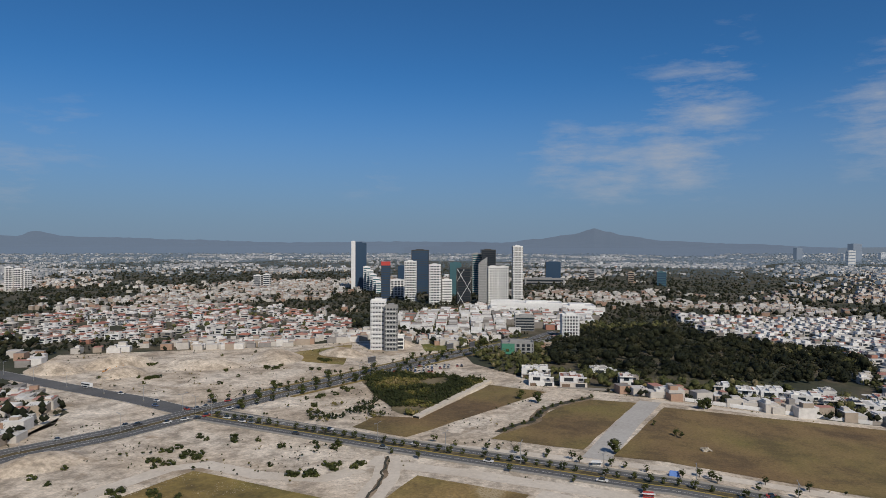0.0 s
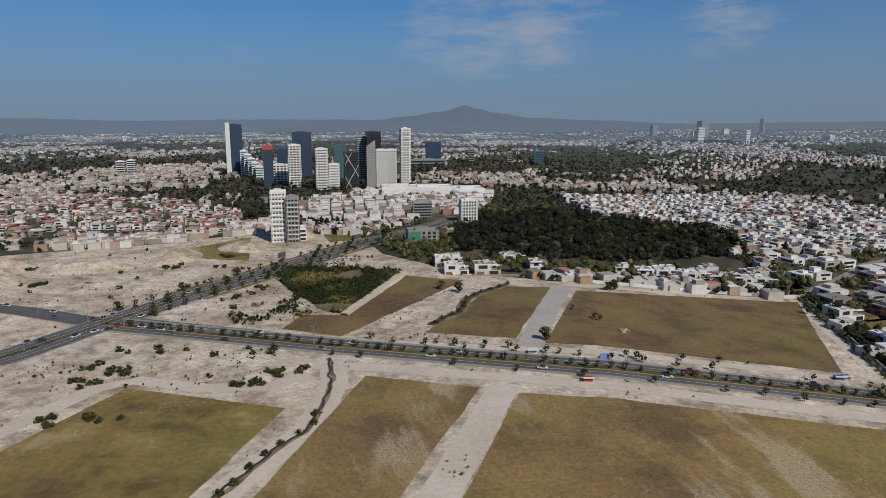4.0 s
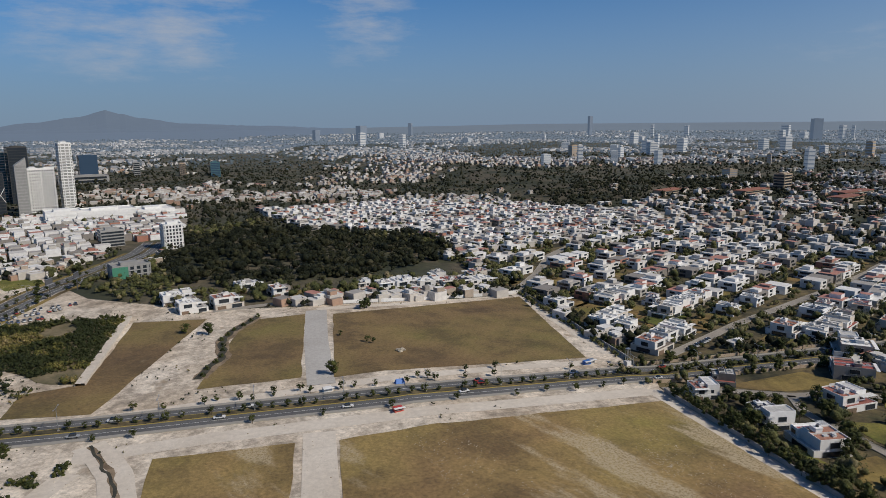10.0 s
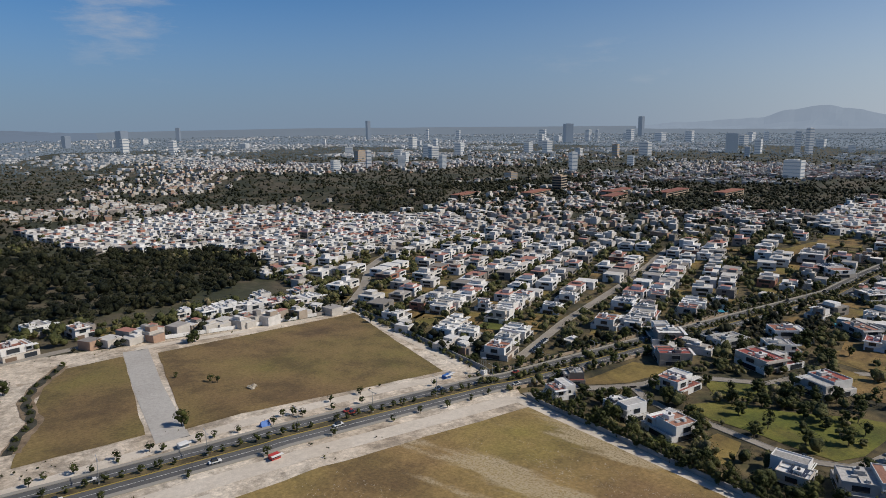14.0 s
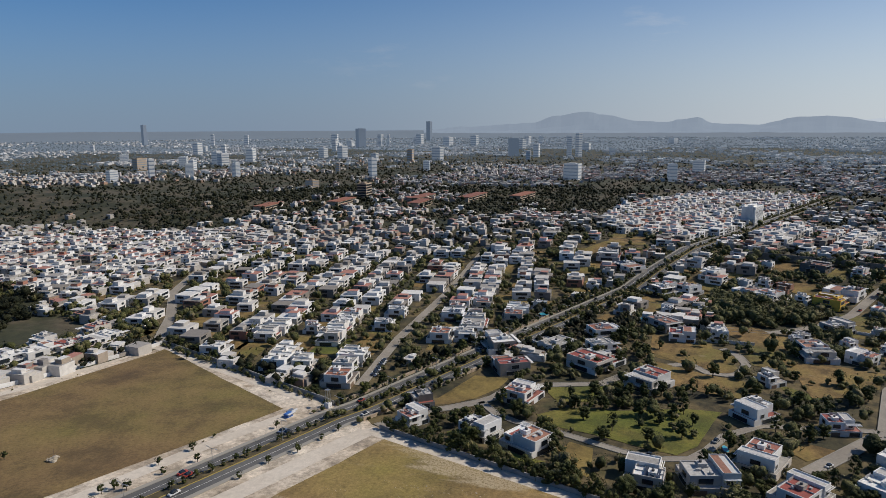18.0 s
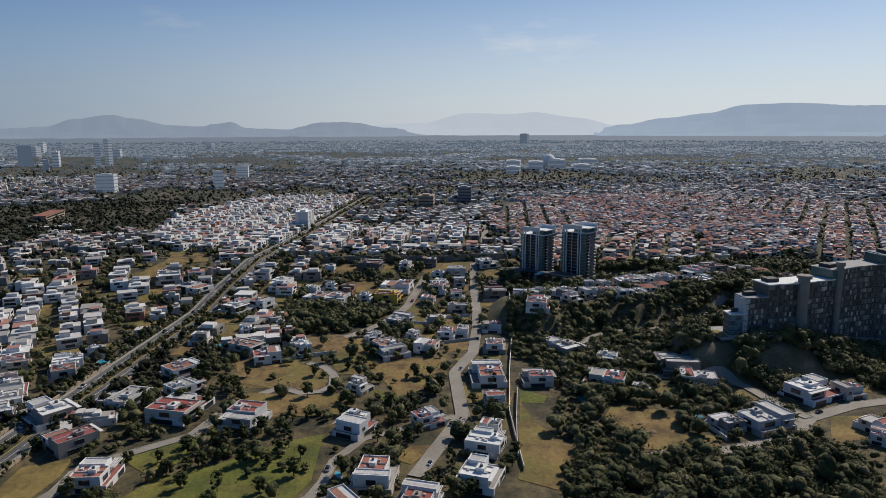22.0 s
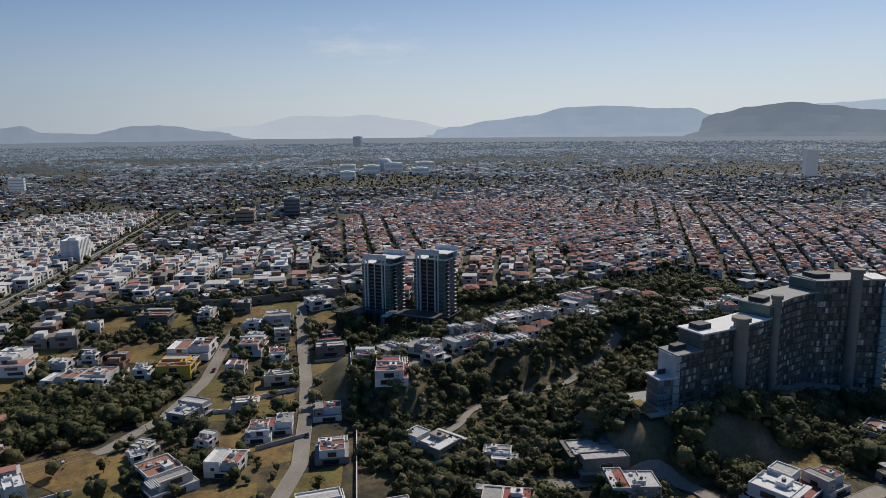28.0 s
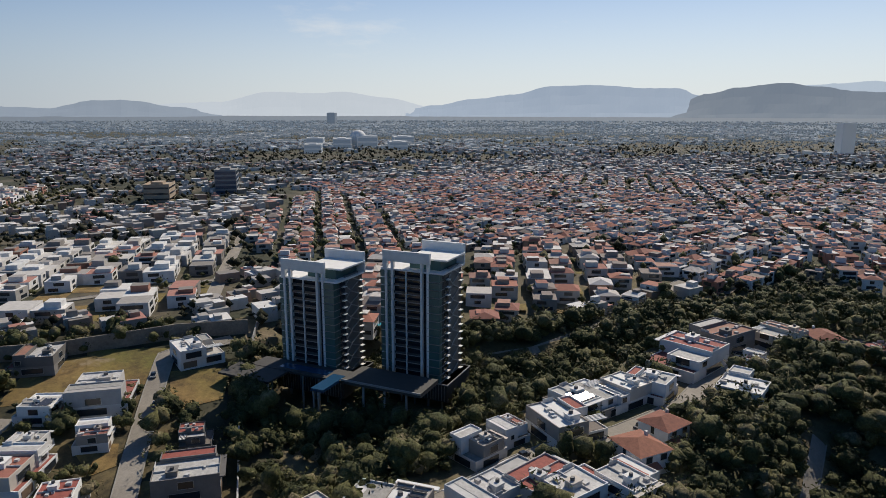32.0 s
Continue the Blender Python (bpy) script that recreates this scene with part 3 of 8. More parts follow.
FIELDS = (
    ([(-104, 159), (-58, 150.8), (-64.5, 98), (-72, 40), (-92, -70), (-172, -70), (-135, 40), (-116, 103)], "dry grass plot with greenish patches and worn edges"),
    ([(-42.6, 174), (-10.7, 168.7), (-25, 107), (-36, 40), (-56, -70), (-84, -70), (-66, 40), (-51, 110.5)], "brown dry grass plot beside a dirt track"),
    ([(-0.5, 166), (30, 164.5), (96, 162.5), (92, 110), (86, 40), (66, -20), (48, -70), (-47, -70), (-26, 40), (-12.5, 110)], "wide ochre grass plot with pale bare patches"),
    ([(24.5, 276), (119.5, 291), (97, 203), (8.5, 207)], "large mown dry grass field beside the avenue"),
    ([(-9, 280.7), (14.3, 280), (-1, 211), (-31, 214)], "small ochre grass plot between track and ditch"),
    ([(-50, 296), (-23, 289), (-58, 207), (-80, 213), (-78, 230), (-61, 232)], "ochre grass plot below a cut bank"),
)
YARDS = [(104, 176), (124, 172), (300, 150), (409.7, 121), (403.6, 8.2), (398.5, -25.5), (372.7, -17.6), (326.7, -9.2), (180, -190), (100, -140), (60, -60), (88, 40), (97, 110)]
SCRUB = [(-111, 290), (-109, 308), (-80, 310), (-52.5, 304), (-63.5, 232.5), (-72, 236), (-92, 262)]
WOOD = [(-30, 352), (-43, 414), (-23, 483), (22, 520), (80, 512), (138, 490), (138, 420), (118, 386), (66, 350), (15, 330)]
RAVINE = [(300, -20), (339.6, -9.6), (353.3, -11.8), (361.7, -16.4), (339.6, -56.2), (320, -56), (306, -88), (324, -126.8), (336.4, -164.2), (336.4, -208.1), (300, -200), (258, -110), (236, -84), (190, -80),
          (176, -40), (188, -6), (222, 6), (236, 10), (262, 4), (284, 0)]
SLOPE = [(362.2, -70.7), (340.9, -44.4), (347.1, -77.8), (355.7, -123.2), (361.7, -145.8), (372.1, -142.3), (371, -102)]
VALLEY = [(120, 18), (135, 6), (150, -50), (130, -70), (60, -40), (80, 30)]


# ---- ground ----
def ground():
    near = [-600, -500, -400, -300, -200, -120, -50, 24, 114, 200, 320] + [328 + 8 * k for k in range(9)] + [400, 520, 640, 800, 1000, 1250, 1500]
    xs = [-5400, -4800, -4200, -3600, -3000, -2600, -2200, -1850, -1500, -1200, -900, -700] + near + [1800, 2100, 2400, 2800, 3200, 3600, 4000, 4400, 4800, 5400]
    ys = [-5400, -4800, -4200, -3600, -3000, -2600, -2200, -1850, -1500, -1200, -900, -600, -300, -200] + [-156 + 8 * k for k in range(20)] + [4, 150, 300, 600, 900, 1200, 1500, 1850, 2200, 2600, 3000, 3600, 4200, 4800, 5400]
    bm = bmesh.new()
    grid = [[bm.verts.new((x, y, lie(x, y))) for x in xs] for y in ys]
    for a, b in zip(grid, grid[1:]):
        for i in range(len(xs) - 1):
            f = bm.faces.new((a[i], a[i + 1], b[i + 1], b[i]))
            c = f.calc_center_median()
            # Cells past 2300 m take the plain with haze in its glow.
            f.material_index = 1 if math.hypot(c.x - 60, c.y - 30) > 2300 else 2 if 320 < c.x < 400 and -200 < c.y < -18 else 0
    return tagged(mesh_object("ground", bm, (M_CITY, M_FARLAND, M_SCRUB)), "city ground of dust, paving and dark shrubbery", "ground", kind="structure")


def spur_ground():
    """The villas' ridge as a mound of its own on the valley floor."""
    bm = bmesh.new()
    step = 3.0
    grid = {}
    for i in range(62):
        for j in range(82):
            x, y = 179 + i * step, -224 + j * step
            grid[i, j] = bm.verts.new((x, y, lie(x, y) + spur(x, y) + (0.05 if spur(x, y) > 0 else -0.4)))
    for i in range(61):
        for j in range(81):
            q = [grid[i, j], grid[i + 1, j], grid[i + 1, j + 1], grid[i, j + 1]]
            if any(spur(v.co.x, v.co.y) > 0 for v in q):
                bm.faces.new(q)
    for v in [v for v in bm.verts if not v.link_faces]:
        bm.verts.remove(v)
    for f in bm.faces:
        f.smooth = True
    return tagged(mesh_object("hillside_ground", bm, M_SCRUB), "scrubby ridge under the hillside villas", "ground", kind="structure")


ground()
spur_ground()
sheet("bank_ground", [(120, 18), (318, -16), (318, -200), (300, -300), (180, -300), (40, -180), (40, -60)], 0.02, M_SCRUB, "dusty scrub ground of the wooded banks", "ground")
sheet("garden_ground", YARDS, 0.03, M_YARD, "dry garden ground of the compounds", "ground")
sheet("garden_ground", [(110, 196), (123, 292), (138, 398), (333.2, 452.3), (422.1, 228.5), (439.7, 140.4), (240, 176), (175, 186)], 0.03, M_YARD, "dry garden ground of the white estate", "ground")
sheet("bare_earth", EARTH, 0.06, M_DIRT, "pale bare earth of the building plots", "ground")
sheet("bare_earth", [(-177, 100), (-173, 150), (-181, 185), (-200, 208), (-260, 227), (-340, 238), (-340, 100)], 0.06, M_DIRT, "chalky bare earth beside the highway", "ground", rough_edge=1.0)
for k, (pts, label) in enumerate(FIELDS):
    sheet("field", pts, 0.14, M_GRASS if k == 0 else M_MOWN if k > 2 else M_FIELD, label, "field", rough_edge=0.5)
sheet("scrubland", SCRUB, 0.12, M_SCRUB, "overgrown plot of dark scrub and dry weeds", "ground", rough_edge=1.5)
band("dirt_track", [(19.5, 284), (11, 245), (3.5, 203)], 0, 8.5, 0.12, M_GRAVEL, "grey gravel track between two fields", "track")
band("dirt_track", [(-4, 172), (-14, 125), (-28, 60), (-32, 40), (-52, -80)], 0, 8, 0.12, M_TRACK, "pale dirt track running down between plots", "track")
band("dirt_track", [(-60, 181), (-30, 179.5), (20, 173.5), (60, 171.5), (98, 170)], 0, 6, 0.12, M_TRACK, "pale dirt track beside the avenue", "track")
band("dirt_track", [(99, 171), (96, 140), (93, 100), (89, 40), (70, -20)], 0, 5, 0.13, M_TRACK, "dirt track along the compound wall", "track")
band("dirt_track", [(-127, 96), (-112, 158), (-104, 164.5), (-84, 161), (-66, 164), (-60, 174)], 0, 6, 0.12, M_TRACK, "curving pale dirt track past rubble", "track")
band("dirt_track", [(-60, 203), (20, 200), (60, 200), (96, 198)], 0, 4.5, 0.12, M_TRACK, "pale footpath strip beside the field", "track")
band("dirt_track", [(20, 285), (70, 288), (119, 296), (108, 205)], 0, 4, 0.12, M_TRACK, "dirt track round the field corner", "track")

band("cut_bank", [(-62.8, 230.5), (-58, 262), (-52, 303)], 0, 2.8, 1.0, M_TRACK, "pale cut earth bank beside the scrub plot", "bank", thick=0.95)
for off in (-9.3, 9.3):
    band("verge", HIGHWAY[4:9], off, 2.6, 0.16, M_GRASS, "yellow-green grass verge of the highway", "verge")
band("turning_lane", [(-138, 218.5), (-112, 213.2), (-90, 209), (-66, 203.6)], 0, 4.6, 0.19, M_ROAD, "widened asphalt turning lane of the avenue", "road")
for k in range(9):
    band("hatch_line", [(-124 + k * 4.4, 213.4 - k * 0.86), (-121.6 + k * 4.4, 217 - k * 0.86)], 0, 0.3, 0.206, M_LINE, "white slanting line painted on asphalt", "road marking")

# the avenue: two carriageways, a raised planted median and pavements
for off in (-3.7, 3.7):
    band("carriageway", AVENUE, off, 4.4, 0.2, M_ROAD, "grey asphalt carriageway of the avenue", "road")
    band("lane_line", AVENUE, off, 0.12, 0.206, M_LINE, "worn white lane line on asphalt", "road marking")
band("median", AVENUE, 0, 2.6, 0.34, M_YARD, "raised planted median strip with dry soil", "median", thick=0.3)
for off in (-1.42, 1.42):
    band("kerb", AVENUE, off, 0.13, 0.36, M_YELLOW, "yellow painted median kerb", "kerb", thick=0.3)
for off in (-6.6, 6.6):
    band("pavement", AVENUE, off, 1.3, 0.32, M_KERB, "narrow concrete pavement beside the avenue", "pavement", thick=0.3)
for off in (-7.2, -4.4, -1.6, 1.6, 4.4, 7.2):
    band("lane_line", HIGHWAY, off, 0.14, 0.27, M_LINE, "worn white lane line on the highway", "road marking")
for off in (-4.9, 4.9):
    band("lane_line", BRANCH, off, 0.14, 0.24, M_LINE, "worn white edge line of the branch road", "road marking")
for off in (-4.4, 4.4):
    band("highway", HIGHWAY, off, 6.0, 0.26, M_ROAD, "dark asphalt highway carriageway", "road")
band("median", HIGHWAY, 0, 2.2, 0.34, M_YARD, "dry grass highway median", "median", thick=0.2)
band("highway", BRANCH, 0, 10, 0.23, M_ROAD, "asphalt branch road leaving the crossing", "road")


# ---- far hills ----
def hills(name, crest, far, colour, glow, shade, label):
    """A ridge by bearing and height in degrees over the eye's level, with spurs down its front."""
    bm = bmesh.new()
    fine = []
    for (a0, e0), (a1, e1) in zip(crest, crest[1:]):
        n = max(2, int(abs(a1 - a0) / 0.35))
        fine += [(a0 + (a1 - a0) * i / n, e0 + (e1 - e0) * (0.5 - 0.5 * math.cos(math.pi * i / n))) for i in range(n)]
    fine.append(crest[-1])
    rows = []
    for a, e in fine:
        top = (90 if crest[0][0] > 50 else 74) + far * math.tan(radians(e)) + 5 * noise.noise((a * 2.1, far * 0.01, 0))
        x, y = math.sin(radians(a)) * (far - 1250), 40 + math.cos(radians(a)) * (far - 1250)
        col = [bm.verts.new((x, y, lie(x, y) - 1))]
        for k in range(5):
            s = k / 4
            d = far - 420 * (1 - s) + 60 * noise.noise((a * 0.9, s * 2, 5)) * (1 - s)
            z = 38 + (top - 38) * s ** 1.3 + 14 * noise.noise((a * 0.7, s * 3, 9)) * s * (1 - s) * 2
            col.append(bm.verts.new((math.sin(radians(a)) * d, 40 + math.cos(radians(a)) * d, z)))
        rows.append(col)
    for a, b in zip(rows, rows[1:]):
        for k in range(5):
            bm.faces.new((a[k], b[k], b[k + 1], a[k + 1]))
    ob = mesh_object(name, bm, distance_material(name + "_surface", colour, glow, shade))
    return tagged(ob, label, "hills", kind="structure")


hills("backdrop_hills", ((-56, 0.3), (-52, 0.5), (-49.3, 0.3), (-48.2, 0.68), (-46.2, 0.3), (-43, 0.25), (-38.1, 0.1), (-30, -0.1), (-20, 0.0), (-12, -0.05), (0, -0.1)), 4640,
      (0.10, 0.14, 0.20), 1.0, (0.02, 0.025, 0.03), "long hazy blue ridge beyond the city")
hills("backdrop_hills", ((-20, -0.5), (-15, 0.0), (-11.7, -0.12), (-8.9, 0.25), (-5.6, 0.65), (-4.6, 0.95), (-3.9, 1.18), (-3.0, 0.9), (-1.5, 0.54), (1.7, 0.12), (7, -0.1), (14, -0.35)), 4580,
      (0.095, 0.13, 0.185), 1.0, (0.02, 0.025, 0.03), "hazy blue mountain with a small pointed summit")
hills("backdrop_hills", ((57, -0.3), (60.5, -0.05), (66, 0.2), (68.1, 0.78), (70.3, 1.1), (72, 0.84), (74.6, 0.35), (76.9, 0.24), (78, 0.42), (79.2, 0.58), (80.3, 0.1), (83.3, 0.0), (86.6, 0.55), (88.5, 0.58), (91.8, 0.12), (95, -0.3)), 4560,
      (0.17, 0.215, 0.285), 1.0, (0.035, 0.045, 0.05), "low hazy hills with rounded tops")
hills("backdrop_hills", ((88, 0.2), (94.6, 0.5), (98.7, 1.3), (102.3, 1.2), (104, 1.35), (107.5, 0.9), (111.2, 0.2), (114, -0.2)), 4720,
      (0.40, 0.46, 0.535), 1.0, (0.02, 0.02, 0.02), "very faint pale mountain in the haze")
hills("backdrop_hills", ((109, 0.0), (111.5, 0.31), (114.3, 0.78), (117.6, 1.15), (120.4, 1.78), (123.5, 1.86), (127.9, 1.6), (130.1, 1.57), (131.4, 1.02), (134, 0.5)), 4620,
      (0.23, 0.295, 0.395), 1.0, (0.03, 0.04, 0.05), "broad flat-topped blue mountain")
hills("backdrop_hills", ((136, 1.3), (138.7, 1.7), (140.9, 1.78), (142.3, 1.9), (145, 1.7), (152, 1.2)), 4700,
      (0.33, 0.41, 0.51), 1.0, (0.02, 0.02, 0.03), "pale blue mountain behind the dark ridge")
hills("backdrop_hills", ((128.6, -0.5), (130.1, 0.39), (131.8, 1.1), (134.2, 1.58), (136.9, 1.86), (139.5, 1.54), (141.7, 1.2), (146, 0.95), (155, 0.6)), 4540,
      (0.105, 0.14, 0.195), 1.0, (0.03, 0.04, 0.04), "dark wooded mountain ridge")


# ---- trees ----
def clump(bm, x, y, z, r, rng, flat=0.8, sub=0):
    res = bmesh.ops.create_icosphere(bm, subdivisions=sub + 1, radius=1.0)
    turn = Euler((rng.random() * 6, rng.random() * 6, rng.random() * 6)).to_matrix()
    for v in res["verts"]:
        c = turn @ v.co
        c *= r * rng.uniform(0.62, 1.25)
        v.co = (x + c.x, y + c.y, z + c.z * flat)


def leaf_tris(rng, spots_n, s, tall, size):
    """Loose sprays of leaves over a crown's outer shell, as small tilted triangles."""
    a = rng.rand(spots_n) * 6.283
    up = rng.uniform(-0.45, 1.0, spots_n)
    flat = np.sqrt(np.maximum(0.06, 1 - up * up))
    r = s * 0.5 * flat * rng.uniform(0.72, 1.08, spots_n)
    c = np.c_[r * np.cos(a), r * np.sin(a), s * tall * (0.48 + 0.42 * up)]
    return c[:, None, :] + rng.normal(0, size, (spots_n, 3, 3)) * (1, 1, 0.8)


def crown(seed, high, wide, clumps, low=0.35, tall=1.0):
    rng = random.Random(seed)
    bm = bmesh.new()
    for _ in range(clumps // 3):
        a, s = rng.random() * 6.283, rng.random() ** 0.5
        k = rng.random()
        r = wide * 0.42 * (1 - 0.75 * abs(k - 0.35) ** 1.3)
        clump(bm, math.cos(a) * r * s, math.sin(a) * r * s, high * (low + (0.92 - low) * k), wide * rng.uniform(0.14, 0.22), rng, 0.8)
    nr = np.random.RandomState(seed)
    for tri in leaf_tris(nr, clumps * 6, 1.0, 1.0, 0.036):
        bm.faces.new([bm.verts.new((p[0] * wide, p[1] * wide, high * (low + (1.02 - low) * p[2] * 1.1))) for p in tri])
    for f in bm.faces:
        f.smooth = True
    return bm


def make_tree(name, seed, high, wide, clumps, low, label, category="tree"):
    rng = random.Random(seed)
    t = new(name)
    t.empty_display_size = 0.5
    bm = bmesh.new()
    tube(bm, 0, 0, -0.3, high * (low + 0.2), 0.05 * wide, 0.022 * wide, 6)
    for i in range(4):
        a = i * 1.7 + seed
        tube(bm, 0, 0, high * low * 0.8, high * (low + 0.3), 0.022 * wide, 0.008 * wide, 5, math.cos(a) * wide * 0.3, math.sin(a) * wide * 0.3)
    part("trunk", bm, M_TRUNK, t)
    part("crown", crown(seed, high, wide, clumps, low), M_LEAF, t)
    return tagged(t, label, category)


TREES = [make_tree("tree", i, h, w, n, lo, lab) for i, (h, w, n, lo, lab) in enumerate((
    (4.6, 4.2, 46, 0.3, "rounded dark green street tree with ragged crown"), (5.4, 4.6, 52, 0.28, "tall dark green tree with dense uneven crown"),
    (3.8, 4.0, 40, 0.25, "low bushy olive green tree"), (6.0, 3.4, 44, 0.25, "narrow upright dark green tree"), (4.2, 3.6, 34, 0.35, "open crowned tree with thin foliage")))]
YOUNG = [make_tree("young_tree", 20 + i, h, w, n, 0.32, "small young street tree with sparse dark crown") for i, (h, w, n) in enumerate(((2.5, 2.1, 30), (2.9, 2.3, 34), (2.1, 1.9, 26)))]
SHRUBS = [make_tree("shrub", 40 + i, h, w, n, 0.05, "low dusty green scrub bush on bare earth", "bush") for i, (h, w, n) in enumerate(((1.2, 2.4, 26), (1.5, 3.0, 32)))]
used = {}


def plant(protos, x, y, i, group=""):
    p = protos[i % len(protos)]
    m = pose(x, y, rise(x, y), 0, 0, (i * 77) % 360)
    if p.name not in used:
        used[p.name] = 1
        p.matrix_basis = m
        ob = p
    else:
        ob = copy_thing(p, m)
    if group:
        tagged(ob, group=group)
    return ob


def leaf_mass(name, spots, label, category, size=(2.4, 4.2), leaves=30, seed=5, mat=None, coarse=False):
    """Uncountable trees in one mesh: ragged cores under loose sprays of leaves."""
    rng = np.random.RandomState(seed)
    phi = (1 + 5 ** 0.5) / 2
    base = np.array([(-1, phi, 0), (1, phi, 0), (-1, -phi, 0), (1, -phi, 0), (0, -1, phi), (0, 1, phi), (0, -1, -phi), (0, 1, -phi), (phi, 0, -1), (phi, 0, 1), (-phi, 0, -1), (-phi, 0, 1)]) / 1.9
    tri = np.array([(0, 11, 5), (0, 5, 1), (0, 1, 7), (0, 7, 10), (0, 10, 11), (1, 5, 9), (5, 11, 4), (11, 10, 2), (10, 7, 6), (7, 1, 8), (3, 9, 4), (3, 4, 2), (3, 2, 6), (3, 6, 8), (3, 8, 9), (4, 9, 5), (2, 4, 11), (6, 2, 10), (8, 6, 7), (9, 8, 1)])
    if coarse:
        base = np.array([(1, 0, 0), (0, 1, 0), (-1, 0, 0), (0, -1, 0), (0, 0, 1.0), (0, 0, -0.8)])
        tri = np.array([(0, 1, 4), (1, 2, 4), (2, 3, 4), (3, 0, 4), (1, 0, 5), (2, 1, 5), (3, 2, 5), (0, 3, 5)])
    verts, faces, n, m = [], [], 0, len(base)
    for x, y in spots:
        s = rng.uniform(*size) * (0.6 + 0.8 * rng.rand() ** 2)
        z = rise(x, y)
        tall = rng.uniform(0.75, 1.2)
        for _ in range((2 if leaves else 1) if coarse else 3):
            a, r = rng.rand() * 6.283, s * rng.uniform(0.06, 0.3)
            q = base * s * rng.uniform(0.22, 0.33) * rng.uniform(0.72, 1.25, (m, 1))
            ca, sa = math.cos(a * 3), math.sin(a * 3)
            q = np.c_[q[:, 0] * ca - q[:, 1] * sa, q[:, 0] * sa + q[:, 1] * ca, q[:, 2] * tall * 0.95]
            verts.append(q + (x + r * math.cos(a), y + r * math.sin(a), z + s * tall * rng.uniform(0.32, 0.6)))
            faces.append(tri + n)
            n += m
        if leaves:
            q = leaf_tris(rng, leaves, s, tall, s * 0.05).reshape(-1, 3)
            verts.append(q + (x, y, z))
            faces.append(np.arange(leaves * 3).reshape(-1, 3) + n)
            n += leaves * 3
    me = bpy.data.meshes.new(name)
    v, f = np.concatenate(verts), np.concatenate(faces)
    me.from_pydata(v.tolist(), [], f.tolist())
    me.materials.append(mat or M_FOREST)
    me.polygons.foreach_set("use_smooth", [True] * len(me.polygons))
    return tagged(new(name, me), label, category, kind="stuff")


def scatter(poly, count, seed, keep=None):
    rng = random.Random(seed)
    xs, ys = [p[0] for p in poly], [p[1] for p in poly]
    out = []
    while len(out) < count:
        x, y = rng.uniform(min(xs), max(xs)), rng.uniform(min(ys), max(ys))
        count -= 0.02
        if inside(x, y, poly) and (keep is None or keep(x, y)):
            out.append((x, y))
    return out


# ---- houses ----
STOREY = 2.1


def window_mesh(w, h):
    """A pane with a thin frame standing proud of it."""
    bm = bmesh.new()
    block(bm, -w / 2, w / 2, -0.03, 0.03, 0, h, 0)
    for b in ((-w / 2 - 0.06, w / 2 + 0.06, -0.06, 0.05, -0.08, 0), (-w / 2 - 0.06, w / 2 + 0.06, -0.06, 0.05, h, h + 0.07), (-w / 2 - 0.06, -w / 2, -0.05, 0.05, 0, h), (w / 2, w / 2 + 0.06, -0.05, 0.05, 0, h)):
        block(bm, *b, 1)
    me = bpy.data.meshes.new("window")
    bm.to_mesh(me)
    bm.free()
    me.materials.append(M_GLASS)
    me.materials.append(M_METAL)
    return me


WINDOWS = [window_mesh(w, h) for w, h in ((1.3, 1.1), (2.4, 1.4), (0.7, 1.4), (3.2, 1.5), (4.8, 1.45))]


def parapet(bm, x0, x1, y0, y1, z, h=0.38, t=0.16):
    """A closed rim of wall round a roof."""
    rings = [[bm.verts.new(c) for c in ((a, c0, zz), (b, c0, zz), (b, d, zz), (a, d, zz))] for a, b, c0, d, zz in
             ((x0, x1, y0, y1, z), (x0, x1, y0, y1, z + h), (x0 + t, x1 - t, y0 + t, y1 - t, z + h), (x0 + t, x1 - t, y0 + t, y1 - t, z))]
    for a, b in zip(rings, rings[1:]):
        for i in range(4):
            bm.faces.new((a[i], a[(i + 1) % 4], b[(i + 1) % 4], b[i]))


def tray(bm, x0, x1, y0, y1, z0, z1, h, t):
    """A storey whose walls rise past its roof as a parapet, in one piece."""
    rings = [[bm.verts.new(c) for c in ((a, c0, zz), (b, c0, zz), (b, d, zz), (a, d, zz))] for a, b, c0, d, zz in
             ((x0, x1, y0, y1, z0), (x0, x1, y0, y1, z1 + h), (x0 + t, x1 - t, y0 + t, y1 - t, z1 + h), (x0 + t, x1 - t, y0 + t, y1 - t, z1))]
    for a, b in zip(rings, rings[1:]):
        for i in range(4):
            bm.faces.new((a[i], a[(i + 1) % 4], b[(i + 1) % 4], b[i]))
    bm.faces.new(rings[-1])


